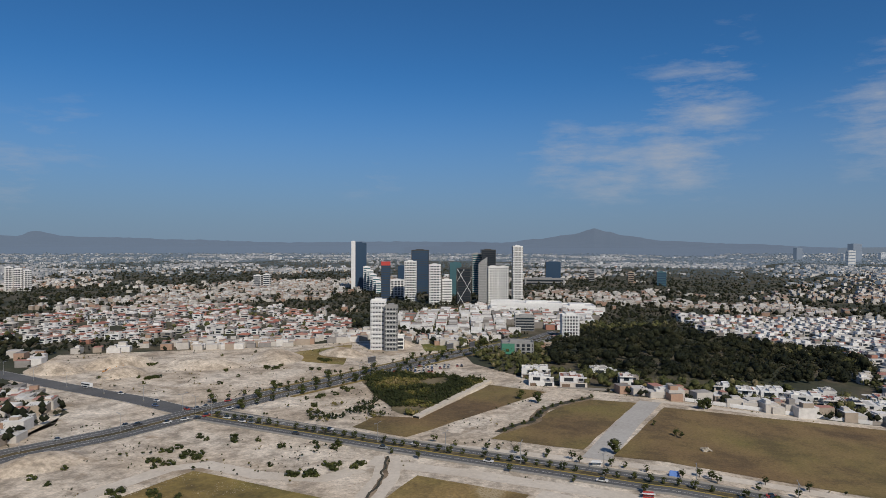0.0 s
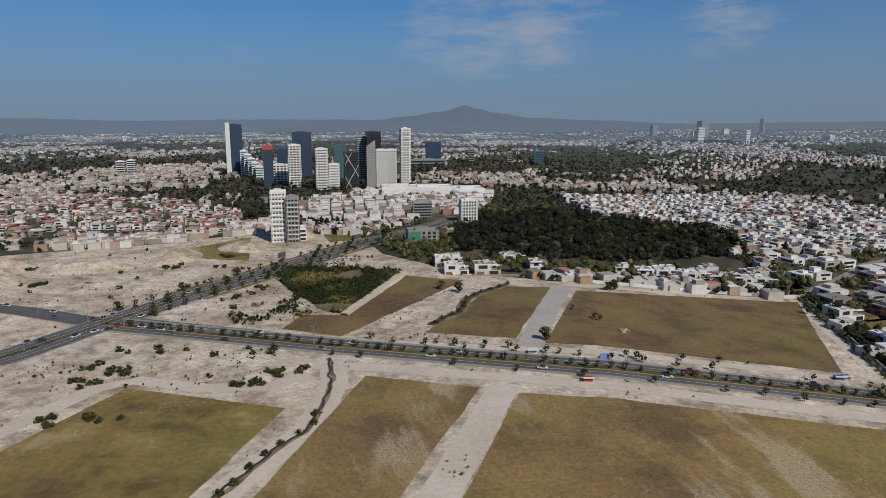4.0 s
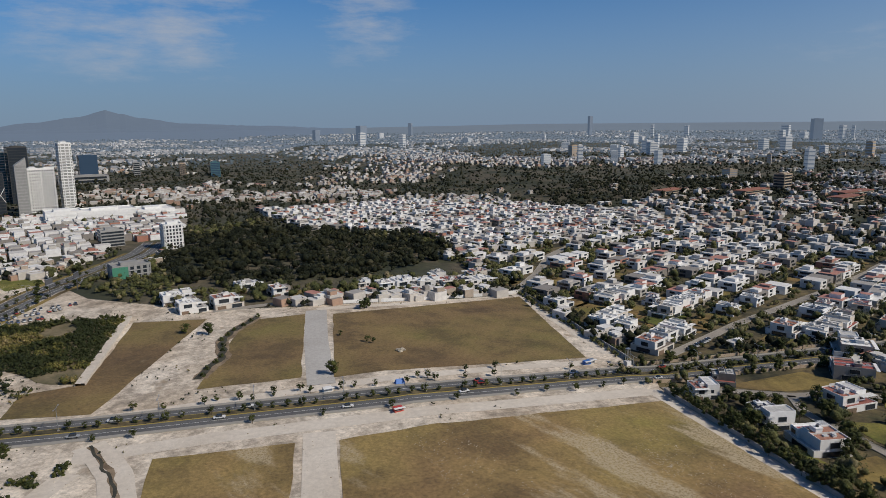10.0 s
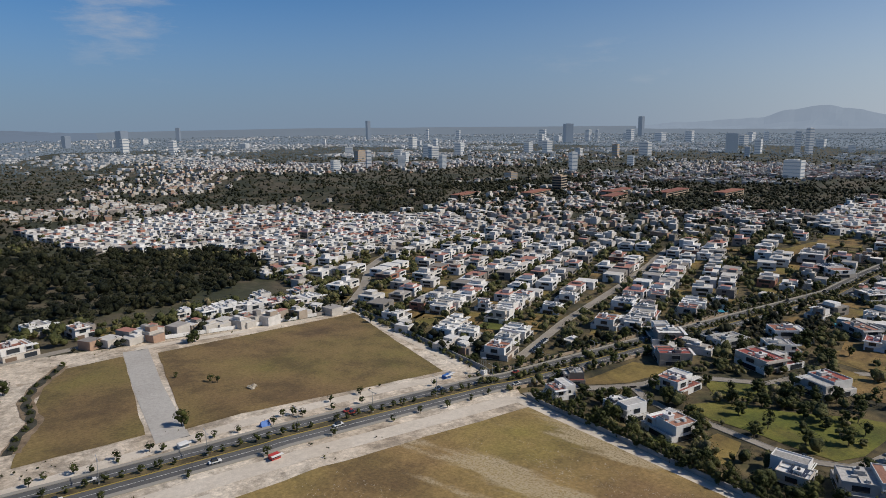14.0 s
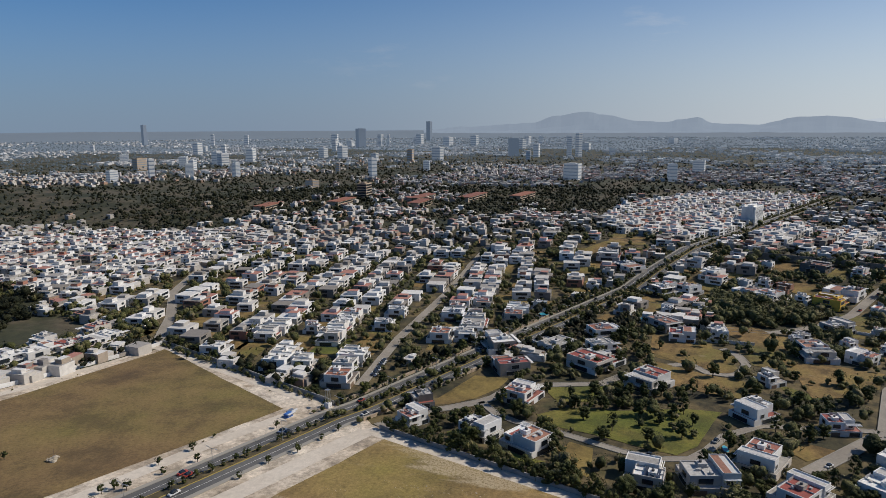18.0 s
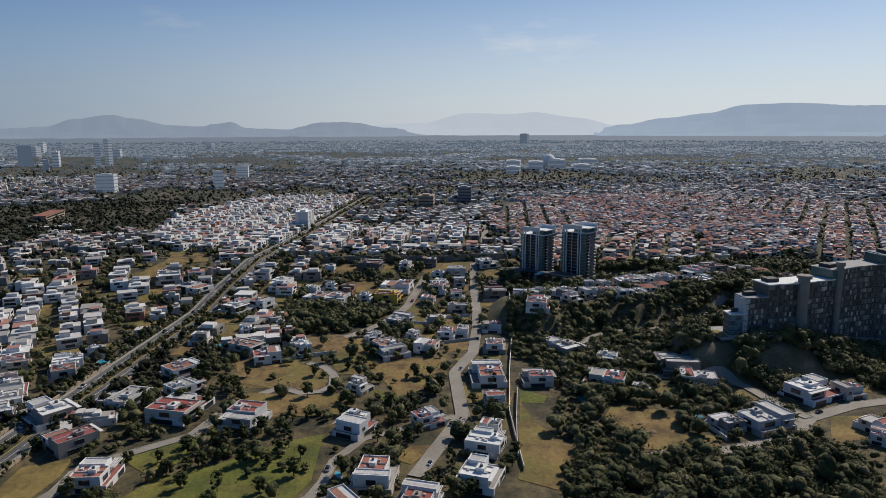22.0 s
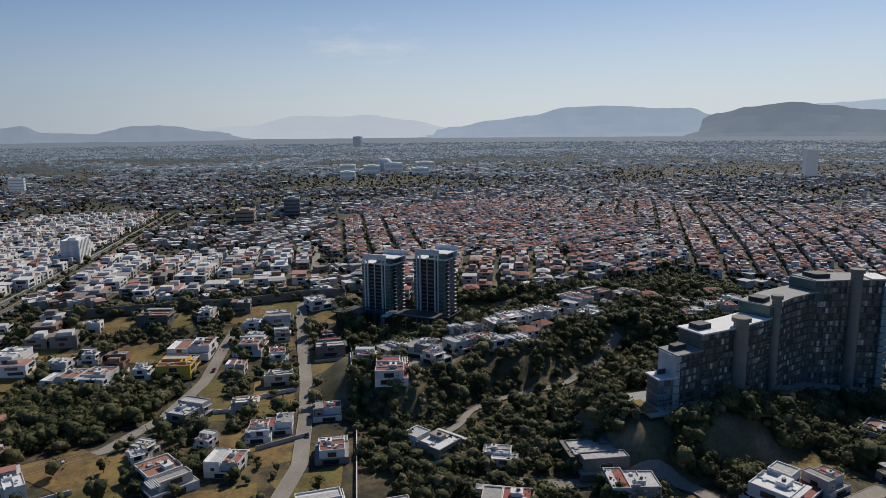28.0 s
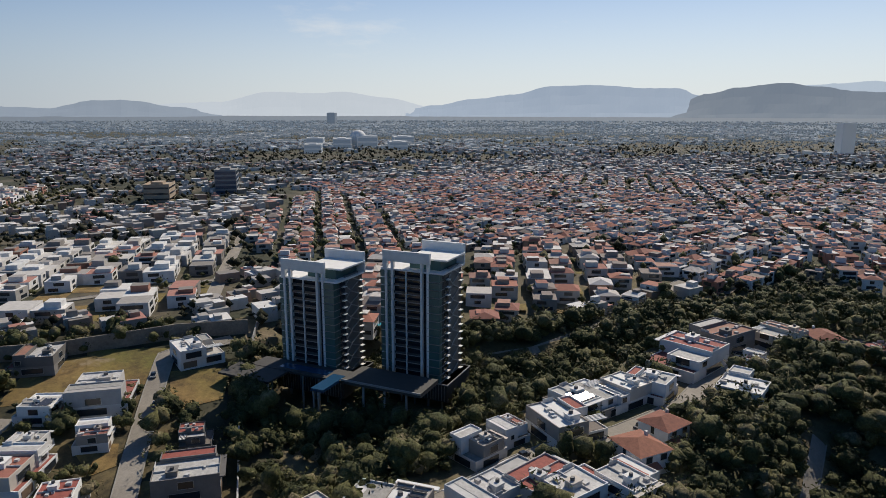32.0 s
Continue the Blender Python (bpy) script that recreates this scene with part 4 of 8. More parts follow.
def modern_house(seed, label, wall=M_WALL, roof=M_ROOF, solar=False, wide=None, deep=None, terrace=None):
    """Flat-roofed house: offset storeys with parapets, a raised side block, roof terraces, windows, hut and tank."""
    rng = random.Random(seed)
    t = new("house")
    t.empty_display_size = 0.5
    w, d = wide or rng.uniform(8.6, 11.5), deep or rng.uniform(8.2, 11.0)
    x0, x1, y0, y1 = -w / 2, w / 2, -d / 2, d / 2
    h1, h2 = STOREY, STOREY * 2 + 0.1
    cut = x0 + w * rng.uniform(0.48, 0.66)
    ya0, ya1 = y0 + rng.choice((-0.5, 0.02, 1.2)), y1 - rng.choice((0.02, 1.4, 2.4))
    yb0, yb1 = y0 + rng.choice((0.9, 2.2, 3.4)), y1 - rng.choice((0.02, 0.8, 1.8))
    hb = h2 + rng.choice((-0.75, -0.45, 0.55, 0.9))
    low = bmesh.new()
    tray(low, x0, x1, y0, y1, -0.6, h1 - 0.3, 0.34, 0.14)
    part("lower_storey", low, wall, t)
    up = bmesh.new()
    tray(up, x0 + 0.03, cut, ya0, ya1, h1 - 0.25, h2, 0.4, 0.16)
    part("upper_storey", up, wall, t)
    up = bmesh.new()
    xs = x1 - rng.choice((0.03, 0.9, 1.6))
    tray(up, cut + 0.02, xs, yb0, yb1, h1 - 0.24, hb, 0.36, 0.16)
    part("side_block", up, wall, t)
    sx, sy = x0 + 0.8 + rng.random() * (cut - x0 - 3.2), ya0 + 1.0 + rng.random() * (ya1 - ya0 - 3.6)
    part("stair_hut", boxed((sx, sx + 1.9, sy, sy + 1.7, h2, h2 + 1.1), (sx - 0.12, sx + 2.02, sy - 0.12, sy + 1.82, h2 + 1.1, h2 + 1.24)), wall, t)
    part("roof", boxed((x0 + 0.2, cut - 0.17, ya0 + 0.17, ya1 - 0.17, h2 + 0.004, h2 + 0.07)), roof, t)
    part("side_roof", boxed((cut + 0.2, x1 - 1.8, yb0 + 0.2, yb1 - 0.2, hb + 0.004, hb + 0.07)), M_ROOF, t)
    part("terrace", boxed((x0 + 0.18, x1 - 0.18, y0 + 0.18, y1 - 0.18, h1 - 0.29, h1 - 0.2)), terrace or M_TERRACE, t)
    if seed % 2:
        part("pergola", boxed(*[(cut + 0.1, x1 - 0.1, y0 + 0.2 + k * 0.42, y0 + 0.36 + k * 0.42, h2 - 0.35, h2 - 0.18) for k in range(5)]), M_WHITE, t)
    else:
        part("canopy", boxed((x0 - 0.5, cut + 0.4, ya0 - 0.9, ya0 - 0.01, h2 - 0.05, h2 + 0.12)), wall, t)
    part("garage_door", boxed((x0 + 0.6, x0 + 3.4, y0 - 0.05, y0 + 0.02, -0.1, 1.5)), M_WOOD, t)
    z = h1 + 0.35
    me = WINDOWS[3 if seed % 3 else 1]
    for m, pane in ((pose((x0 + cut) / 2, ya0 - 0.03, z), me), (pose(x0 - 0.0, (ya0 + ya1) / 2, z, 0, 0, -90), WINDOWS[1]),
                    (pose((cut + x1) / 2 - 0.4, yb0 - 0.03, z, 0, 0, 0), WINDOWS[0]), (pose((cut + x1) / 2 - 0.4, yb1 + 0.03, z, 0, 0, 180), WINDOWS[0]), (pose(xs + 0.03, (yb0 + yb1) / 2, z, 0, 0, 90), WINDOWS[1]), (pose(x1 - 2.4, y0 - 0.03, 0.25), WINDOWS[3])):
        same_part("window", pane, t, m)
    for m in (pose(x0 + w * 0.45, y1 + 0.03, 0.2, 0, 0, 180), pose(x0 - 0.03, 0.3, 0.2, 0, 0, -90), pose(x1 + 0.03, -0.4, 0.2, 0, 0, 90)):
        same_part("patio_window", WINDOWS[4], t, m)
    works = []
    for _ in range(4):
        cx, cy, g = rng.uniform(x0 + 0.8, cut - 1.4), rng.uniform(ya0 + 0.8, ya1 - 1.4), rng.uniform(0.4, 0.9)
        works.append((cx, cx + g, cy, cy + g * rng.uniform(0.7, 1.6), h2 + 0.06, h2 + rng.uniform(0.3, 0.7)))
    works.append((cut - 2.4, cut - 0.4, ya1 - 0.24, ya1 - 0.17, h2 + 0.06, h2 + 0.9))
    works.append((x0 + (cut - x0) * 0.5, x0 + (cut - x0) * 0.5 + 0.14, ya0 + 0.18, ya1 - 0.18, h2 + 0.06, h2 + 0.4))
    part("roof_equipment", boxed(*works), M_PALEGREY, t, "pale grey roof equipment and low wall")
    bm = bmesh.new()
    tube(bm, sx + 0.7, sy + 0.8, h2 + 1.24, h2 + 1.8, 0.36, 0.32, 10)
    part("water_tank", bm, M_TANK, t)
    if solar:
        bm = bmesh.new()
        for i in range(3):
            y = ya0 + 0.8 + i * 1.3
            vs = block(bm, x0 + 0.5, cut - 0.5, y, y + 0.9, h2 + 0.3, h2 + 0.35)
            for v in vs:
                v.co.z += 0.35 * (v.co.y - y)
        part("solar_panel", bm, M_SOLAR, t)
    return tagged(t, label, "house")


def tiled_house(seed, label):
    """Two-storey house under a hipped clay-tile roof."""
    rng = random.Random(seed)
    t = new("tiled_house")
    t.empty_display_size = 0.5
    w, d = rng.uniform(6.5, 9), rng.uniform(6, 8)
    x0, x1, y0, y1, h = -w / 2, w / 2, -d / 2, d / 2, STOREY * rng.choice((1.5, 2, 2))
    part("storey", boxed((x0, x1, y0, y1, -0.6, h), (x0 + 0.5, x0 + w * 0.5, y0 - 1.2, y0, -0.6, STOREY)), M_WALL, t)
    bm = bmesh.new()
    o, r = 0.35, 1.25
    c = [bm.verts.new(p) for p in ((x0 - o, y0 - o, h), (x1 + o, y0 - o, h), (x1 + o, y1 + o, h), (x0 - o, y1 + o, h), (x0 + d * 0.35, 0, h + r), (x1 - d * 0.35, 0, h + r))]
    for q in ((0, 1, 5, 4), (1, 2, 5), (2, 3, 4, 5), (3, 0, 4), (3, 2, 1, 0)):
        bm.faces.new([c[i] for i in q])
    c = [bm.verts.new(p) for p in ((x0 + 0.2, y0 - 1.5, STOREY), (x0 + w * 0.5 + 0.3, y0 - 1.5, STOREY), (x0 + w * 0.5 + 0.3, y0, STOREY + 0.55), (x0 + 0.2, y0, STOREY + 0.55))]
    bm.faces.new(c)
    part("roof", bm, M_TERRA, t)
    part("chimney", boxed((x1 - 1.6, x1 - 1.1, 0.6, 1.1, h, h + 1.5)), M_WALL, t)
    for px, py, a in ((-w * 0.22, y0 - 0.03, 0), (w * 0.25, y0 - 0.03, 0), (x0 - 0.03, 0, -90), (x1 + 0.03, 0, 90), (0, y1 + 0.03, 180)):
        same_part("window", WINDOWS[rng.randrange(3)], t, pose(px, py, h - 1.5, 0, 0, a))
    return tagged(t, label, "house")


HOUSES = [modern_house(100 + i, lab, solar=s, roof=r) for i, (lab, s, r) in enumerate((
    ("white cubic two-storey house with flat roof terrace", False, M_ROOF), ("white modern house with parapets and roof hut", False, M_ROOF),
    ("pale modern house with solar panels on its roof", True, M_ROOF), ("white flat-roofed villa with wide dark windows", False, M_WHITE),
    ("cream modern house with stepped upper storey", False, M_ROOF), ("boxy white house with side terrace", False, M_WHITE),
    ("modern villa with solar panels and garage", True, M_ROOF), ("white stuccoed house with red roof terrace", False, M_TERRA),
    ("flat-roofed family house with water tank", False, M_ROOF), ("large white cubist house with overhanging cornice", False, M_WHITE)))]
TILED = [tiled_house(200 + i, "two-storey house with hipped clay-tile roof") for i in range(4)]
built = []
joined, joined_tiled = [], []


def settle(protos, x, y, turn, i, group="", wide=None):
    """Stand a house; wide is its breadth in metres where it is known."""
    p = protos[i % len(protos)]
    m = pose(x, y, rise(x, y), 0, 0, turn)
    if wide:
        k = min(1.4, max(0.7, wide / 10.4))
        m = m @ Matrix.Diagonal((k, k * (0.88 if k > 1.2 else 1.0), min(1.05, 0.96 * k ** 0.4), 1))
    built.append((x, y))
    if p.name not in used:
        used[p.name] = 1
        p.matrix_basis = m
        ob = p
    else:
        ob = copy_thing(p, m)
    if group:
        tagged(ob, group=group)
    return ob


ROADS = (AVENUE, HIGHWAY, BRANCH)
STREETS = (
    ([(103, 170), (121.9, 163.1), (127.8, 158.2), (136.5, 152.3), (142.3, 149.9), (152, 149.2), (160, 141), (172, 122.6), (188, 117)], 3.4, "curving grey street through the green compound"),
    ([(136.5, 152.3), (130.4, 143), (128.3, 135.2), (130, 128.5), (128, 121), (126.9, 112), (125.7, 101.8), (127, 90.7), (130.8, 84.1), (138.4, 81), (150, 78.5), (163, 70), (176, 40)], 2.5, "winding compound street between lawns"),
    ([(138, 56), (176, 37.5), (215, 35), (238, 24), (270, 17), (299, 12), (314, 10), (338, 7), (365, 3), (382, 0), (386, -17)], 4.2, "pale concrete street between empty lots"),
    ([(139, -5.6), (142, -17), (141, -30.3), (144, -44.3), (147.7, -59.3), (160, -74), (167.8, -95.6), (170, -112), (167, -140), (176, -165), (190, -178)], 4.4, "grey street on the ravine's edge"),
    ([(267, 127), (258, 114), (261, 100), (265, 87), (268, 76), (287, 60), (313, 48), (345, 38), (362, 32)], 4.0, "pale street lined with lots and villas"),
    ([(272, -20), (281, -23), (284, -30), (293, -38), (295, -44), (299, -55), (301, -63), (302, -79), (307, -99), (317, -116), (322, -129), (326, -150), (318, -172)], 4.2, "street of hillside villas above the ravine"),
    ([(372, -62), (364, -76), (358, -93), (364, -115), (372, -137), (390, -172)], 3.2, "narrow lane along the top of the bank"),
    ([(122, 300), (152, 330), (186, 372), (262, 430), (326.7, 466)], 4.5, "pale boulevard with a grass verge through the estate"),
    ([(128, 196), (180, 215), (260, 238), (326.7, 260.1), (381.2, 269.9)], 3.6, "estate street between white houses"),
    ([(-20, 300), (40, 303), (128, 306)], 3.2, "back street along the field wall"),
    ([(400.1, -9.4), (457.3, -20), (563.1, -41.2), (704.1, -71.1)], 4.2, "brick-paved street between dense houses"),
    ([(237, -12), (245, -26), (254, -34), (259, -44), (262, -59), (262, -71), (266, -80), (271, -88), (277, -99), (290, -118)], 2.2, "narrow road winding through the wooded ravine"),
    ([(262, -71), (250, -79), (252, -98), (250, -106)], 2.6, "short branch road beside the complex's terrace"),
    ([(160, -74), (172, -70.2), (186.8, -68.9), (194.4, -64.8), (199, -52), (202, -38.6), (211.6, -22)], 3.6, "street bending past villas to the ravine"),
    ([(167, -140), (155.9, -125.8), (137, -113.7), (120, -106)], 3.6, "street between red-roofed villas"),
    ([(203, 106), (206, 103), (208, 99), (202, 92), (203, 85), (208, 81), (219, 81), (228, 85), (234, 92)], 3.2, "pale path curling round a vacant mound"),
    ([(450.3, -23.5), (430.9, 61.1), (439.7, 113.9)], 3.0, "paved street between dense white houses"),
)
for pts, wid, lab in STREETS:
    band("street", pts, 0, wid, 0.17, M_STREET, lab, "street")
    for s in (-1, 1):
        band("kerb", pts, s * (wid / 2 + 0.12), 0.24, 0.26, M_KERB, "concrete kerb of a residential street", "kerb", thick=0.2)


def free(x, y, house=7.5):
    if any(distance_to(x, y, r) < (10 if r is AVENUE else 13) for r in ROADS):
        return False
    if any(distance_to(x, y, s[0]) < s[1] / 2 + 5 for s in STREETS):
        return False
    return all((x - a) ** 2 + (y - b) ** 2 > house * house for a, b in built)


GREEN = (
    ([(116.5, 117.5), (124.1, 116.6), (123.3, 109.2), (106, 104.7), (109.5, 112.4)], M_GRASS, "olive garden lawn beside a white villa"),
    ([(125.4, 166.2), (157, 165.5), (160.7, 153), (150.5, 152.4), (138.2, 155.2), (130.4, 160.1)], M_GRASS, "mown yellow-green corner lawn by the avenue"),
    ([(111.2, 150.5), (116.3, 147.5), (110.4, 146.2), (106.9, 147)], M_LAWN, "small bright lawn behind the compound wall"),
    ([(106.1, 135), (108.3, 131.4), (108.9, 117.6), (105.1, 121)], M_LAWN, "narrow green garden strip below white villas"),
    ([(212.2, 120.2), (225.3, 118.9), (238.2, 96.5), (216.4, 92.9), (208.7, 106)], M_GRASS, "olive open lawn round a pale path"),
    ([(326.7, 60.1), (353.3, 50.9), (350.8, 41.3), (330.6, 48.3)], M_FIELD, "dry grass lot with a garden wall"),
    ([(365.2, 13), (387.8, 5.1), (385.6, 30.2), (367.5, 34.6)], M_FIELD, "dry lot below the long wall"),
    ([(280, 60), (300, 52), (296, 28), (276, 34)], M_FIELD, "dry vacant corner lot"),
    ([(163, -4), (178, -14), (170, -34), (152, -28)], M_FIELD, "ochre slope above the ravine"),
    ([(190, 62), (204, 70), (196, 54)], M_LAWN, "little green garden lawn"),
    ([(150, 222), (170, 232), (166, 244), (146, 236)], M_LAWN, "green garden plot among houses"),
    ([(210, 330), (240, 338), (236, 356), (206, 348)], M_FIELD, "dry vacant lot in the white estate"),
    ([(250, 300), (286, 308), (282, 326), (246, 318)], M_FIELD, "dry vacant lot between villas"),
    ([(364, 191.4), (413.3, 172.1), (416.8, 188), (367.5, 207.5)], M_FIELD, "long row of vacant dry lots"),
    ([(326.7, 188.8), (356.9, 173.9), (359.3, 188.6), (329.3, 204.1)], M_FIELD, "vacant dry lots behind the avenue"),
    ([(326.7, 129.4), (369.8, 114.4), (367.5, 97.8), (324, 111.7)], M_FIELD, "vacant dry lots across the avenue"),
    ([(-118, 401), (-101, 412), (-92, 386), (-107, 376)], M_LAWN, "yellow-green grass plot by the highway"),
    ([(-183, 342), (-159, 388), (-134, 321), (-157, 323)], M_GRASS, "weedy green plot beside earthworks"),
    ([(457.3, -478.3), (543.7, -472.1), (564.8, -524.1), (497.9, -536.4)], M_LAWN, "bright green golf lawn"),
    ([(178, -176), (204, -182), (200, -202), (172, -196)], M_FIELD, "terraced dry grass slope"),
)
GREEN += (
    ([(241.2, 121.6), (231.5, 91.9), (213.0, 83.3), (202.5, 85.1), (215.5, 116.3)], M_FIELD, "dry mown vacant house lot"),
    ([(254.0, 36.3), (254.8, 20.3), (242.4, 22.3), (240.5, 34.2)], M_FIELD, "ochre vacant lot between villas"),
    ([(232.4, 33.0), (234.8, 12.1), (218.6, 17.3), (222.7, 30.3)], M_FIELD, "brown vacant lot with worn grass"),
    ([(196.1, 14.0), (188.6, 5.2), (182.8, 8.4), (184.2, 16.1)], M_LAWN, "watered green garden lawn"),
    ([(195.2, -38.1), (193.5, -45.5), (179.6, -39.3), (181.0, -31.2)], M_FIELD, "dry mown vacant house lot"),
    ([(190.2, -58.6), (183.9, -65.9), (169.4, -65.6), (181.8, -56.1)], M_FIELD, "ochre vacant lot between villas"),
    ([(209.3, -61.9), (205.3, -75.2), (195.0, -69.3), (198.5, -56.3)], M_FIELD, "brown vacant lot with worn grass"),
    ([(205.5, -90.9), (185.8, -110.6), (182.8, -102.8), (198.7, -86.8)], M_FIELD, "vacant lot with yellowed grass"),
    ([(160.8, -82.2), (159.0, -96.1), (144.1, -81.7), (142.7, -69.3)], M_FIELD, "dry mown vacant house lot"),
    ([(214.7, -185.1), (216.6, -232.4), (197.6, -206.1), (197.0, -173.5)], M_FIELD, "terraced dry grass slope"),
    ([(385, 88.2), (383.6, 71.8), (370, 74.5), (371.9, 86.4)], M_FIELD, "brown vacant lot with worn grass"),
    ([(348.6, 119.7), (357.1, 101.9), (368.3, 106.5), (364.1, 126.5)], M_FIELD, "vacant lot with yellowed grass"),
    ([(314.8, 48.9), (310.6, 39.0), (294.2, 43.0), (296.8, 49.2)], M_FIELD, "dry mown vacant house lot"),
    ([(233.2, 83.2), (229.6, 50.9), (217.9, 51.9), (219.2, 79.1)], M_FIELD, "ochre vacant lot between villas"),
    ([(373.3, -0.3), (371.1, -14.4), (357.2, -11.5), (354.7, -0.4)], M_FIELD, "brown vacant lot with worn grass"),
    ([(332.3, 5.1), (329.6, -8.9), (302.2, -1.4), (295.8, 2.6), (298.2, 11.3)], M_FIELD, "vacant lot with yellowed grass"),
    ([(311.6, 29.1), (309.0, 15.2), (292.8, 19.2), (292.4, 31.8)], M_FIELD, "dry mown vacant house lot"),
    ([(359.6, 82.8), (356.4, 61.3), (346.9, 63.2), (343.1, 78)], M_FIELD, "ochre vacant lot between villas"),
    ([(315.8, 51.8), (318.3, 39.5), (308.4, 41.0), (306.4, 49.6)], M_FIELD, "brown vacant lot with worn grass"),
    ([(388.7, 91.5), (387.7, 78.1), (378.4, 80.1), (379, 88.5)], M_FIELD, "vacant lot with yellowed grass"),
)
GREEN += (
    ([(389.1, 64), (388.4, 57.3), (375.4, 57.2), (376.8, 61.8)], M_FIELD, "dry mown vacant house lot"),
    ([(389.8, 18.5), (386.4, 1.6), (379, 3.3), (378.7, 17.7)], M_FIELD, "ochre vacant lot between villas"),
    ([(348.8, 19.1), (346, 9.6), (338.6, 10), (336.8, 14.3)], M_FIELD, "brown vacant lot with worn grass"),
    ([(172.2, 18.4), (151.4, 13.0), (137.7, 13.0), (126.6, 19.5), (133.5, 28.4)], M_FIELD, "vacant lot with yellowed grass"),
    ([(151.7, -13.4), (157.0, -23.9), (151.7, -36.9), (145.2, -35.2), (143.6, -19.5), (146.4, -12.0)], M_FIELD, "dry mown vacant house lot"),
    ([(158.0, 64.0), (156.1, 48.9), (145.0, 56.5), (155.1, 69.1)], M_FIELD, "ochre vacant lot between villas"),
    ([(158.3, 138.7), (171.4, 120.1), (166.7, 116.7), (154.4, 121.5), (149.3, 130.1)], M_LAWN, "watered green garden lawn"),
    ([(136.4, 132.1), (146.3, 126.4), (152.4, 110.5), (165.1, 91.7), (167.8, 82), (139.4, 84), (131.2, 88), (131, 100), (132, 112), (131.2, 121.4), (133.1, 128.8)], M_LAWN, "watered green garden lawn"),
    ([(201.9, 117.3), (199.4, 78.7), (182.3, 78.2), (181.9, 109.1)], M_FIELD, "dry mown vacant house lot"),
    ([(215.0, 114.6), (231.7, 102.1), (229.6, 86.4), (208.2, 84.1), (208.0, 103.4)], M_FIELD, "ochre vacant lot between villas"),
    ([(292.8, 147.4), (294.0, 121.1), (271.3, 120.3), (267.2, 139.2)], M_FIELD, "brown vacant lot with worn grass"),
    ([(262.6, 87.0), (264.2, 68.2), (237.3, 68.4), (235.7, 82.2)], M_FIELD, "vacant lot with yellowed grass"),
    ([(313.3, 189.1), (321.2, 173.5), (290.9, 167.7), (293.1, 183.7)], M_FIELD, "dry mown vacant house lot"),
    ([(380.5, 216.2), (382.9, 187.9), (363.7, 186.1), (365.9, 211.5)], M_FIELD, "ochre vacant lot between villas"),
    ([(201.5, 33.6), (201.9, 15.6), (188.9, 18.5), (188.6, 35.6)], M_FIELD, "vacant lot with yellowed grass"),
    ([(231.4, 50.1), (229.6, 36.4), (205.3, 41.5), (196.2, 54.7)], M_FIELD, "dry mown vacant house lot"),
    ([(335.6, 246.9), (346.1, 231.4), (322.6, 227.8), (312.4, 234.0)], M_FIELD, "ochre vacant lot between villas"),
    ([(292.8, 215.2), (328.2, 207.8), (300.0, 200.3), (282.9, 206.1)], M_FIELD, "brown vacant lot with worn grass"),
    ([(286.1, 229.3), (267.5, 211.4), (277.8, 199.3), (258.0, 196.0), (253.7, 216.1)], M_FIELD, "vacant lot with yellowed grass"),
)
GREEN += (
    ([(240, 80), (235, 60), (233, 36), (215, 38), (198, 52), (195, 58), (213, 63)], M_FIELD, "large brown vacant lot with worn grass"),
    ([(266, 101), (272, 82), (256, 69), (238, 68), (245, 84)], M_FIELD, "ochre vacant lot inside a low wall"),
    ([(202, 34), (194, 16), (183, 20), (186, 34)], M_FIELD, "dry mown lot below a white villa"),
    ([(205, 111), (199, 88), (181, 80), (184, 112)], M_FIELD, "dry mown slope with scattered trees"),
    ([(185, 16), (167, 15), (150, 8), (139, 12), (145, 26)], M_FIELD, "golden dry slope behind the garden walls"),
    ([(195, -74), (203, -90), (191, -113), (176, -116), (179, -103)], M_FIELD, "golden dry grass bank below the complex"),
    ([(316, 4), (318, -9), (279, 1), (281, 9)], M_FIELD, "long brown vacant lot beside the street"),
    ([(290, 31), (293, 17), (280, 19), (273, 33)], M_FIELD, "brown vacant lot behind a white wall"),
    ([(269, 45), (266, 36), (256, 34), (251, 44)], M_FIELD, "brown vacant lot between villas"),
    ([(345, 80), (352, 67), (339, 59), (336, 67)], M_FIELD, "ochre vacant lot behind the yellow villa"),
    ([(301, 47), (294, 33), (286, 39), (288, 46)], M_FIELD, "brown vacant corner lot"),
    ([(388, 92), (386, 76), (370, 76), (366, 90)], M_FIELD, "ochre vacant lots below the long wall"),
    ([(386, 60), (385, 50), (368, 50), (370, 59)], M_FIELD, "green-brown vacant lot below the long wall"),
    ([(386, 16), (386, -2), (366, 6), (372, 18)], M_FIELD, "ochre vacant lot below the long wall"),
)
for k, (pts, mat, lab) in enumerate(GREEN):
    # Field lots get the darker lot grass with self-shade in its tone.
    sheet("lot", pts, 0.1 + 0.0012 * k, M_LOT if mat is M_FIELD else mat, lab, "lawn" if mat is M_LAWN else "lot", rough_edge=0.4)

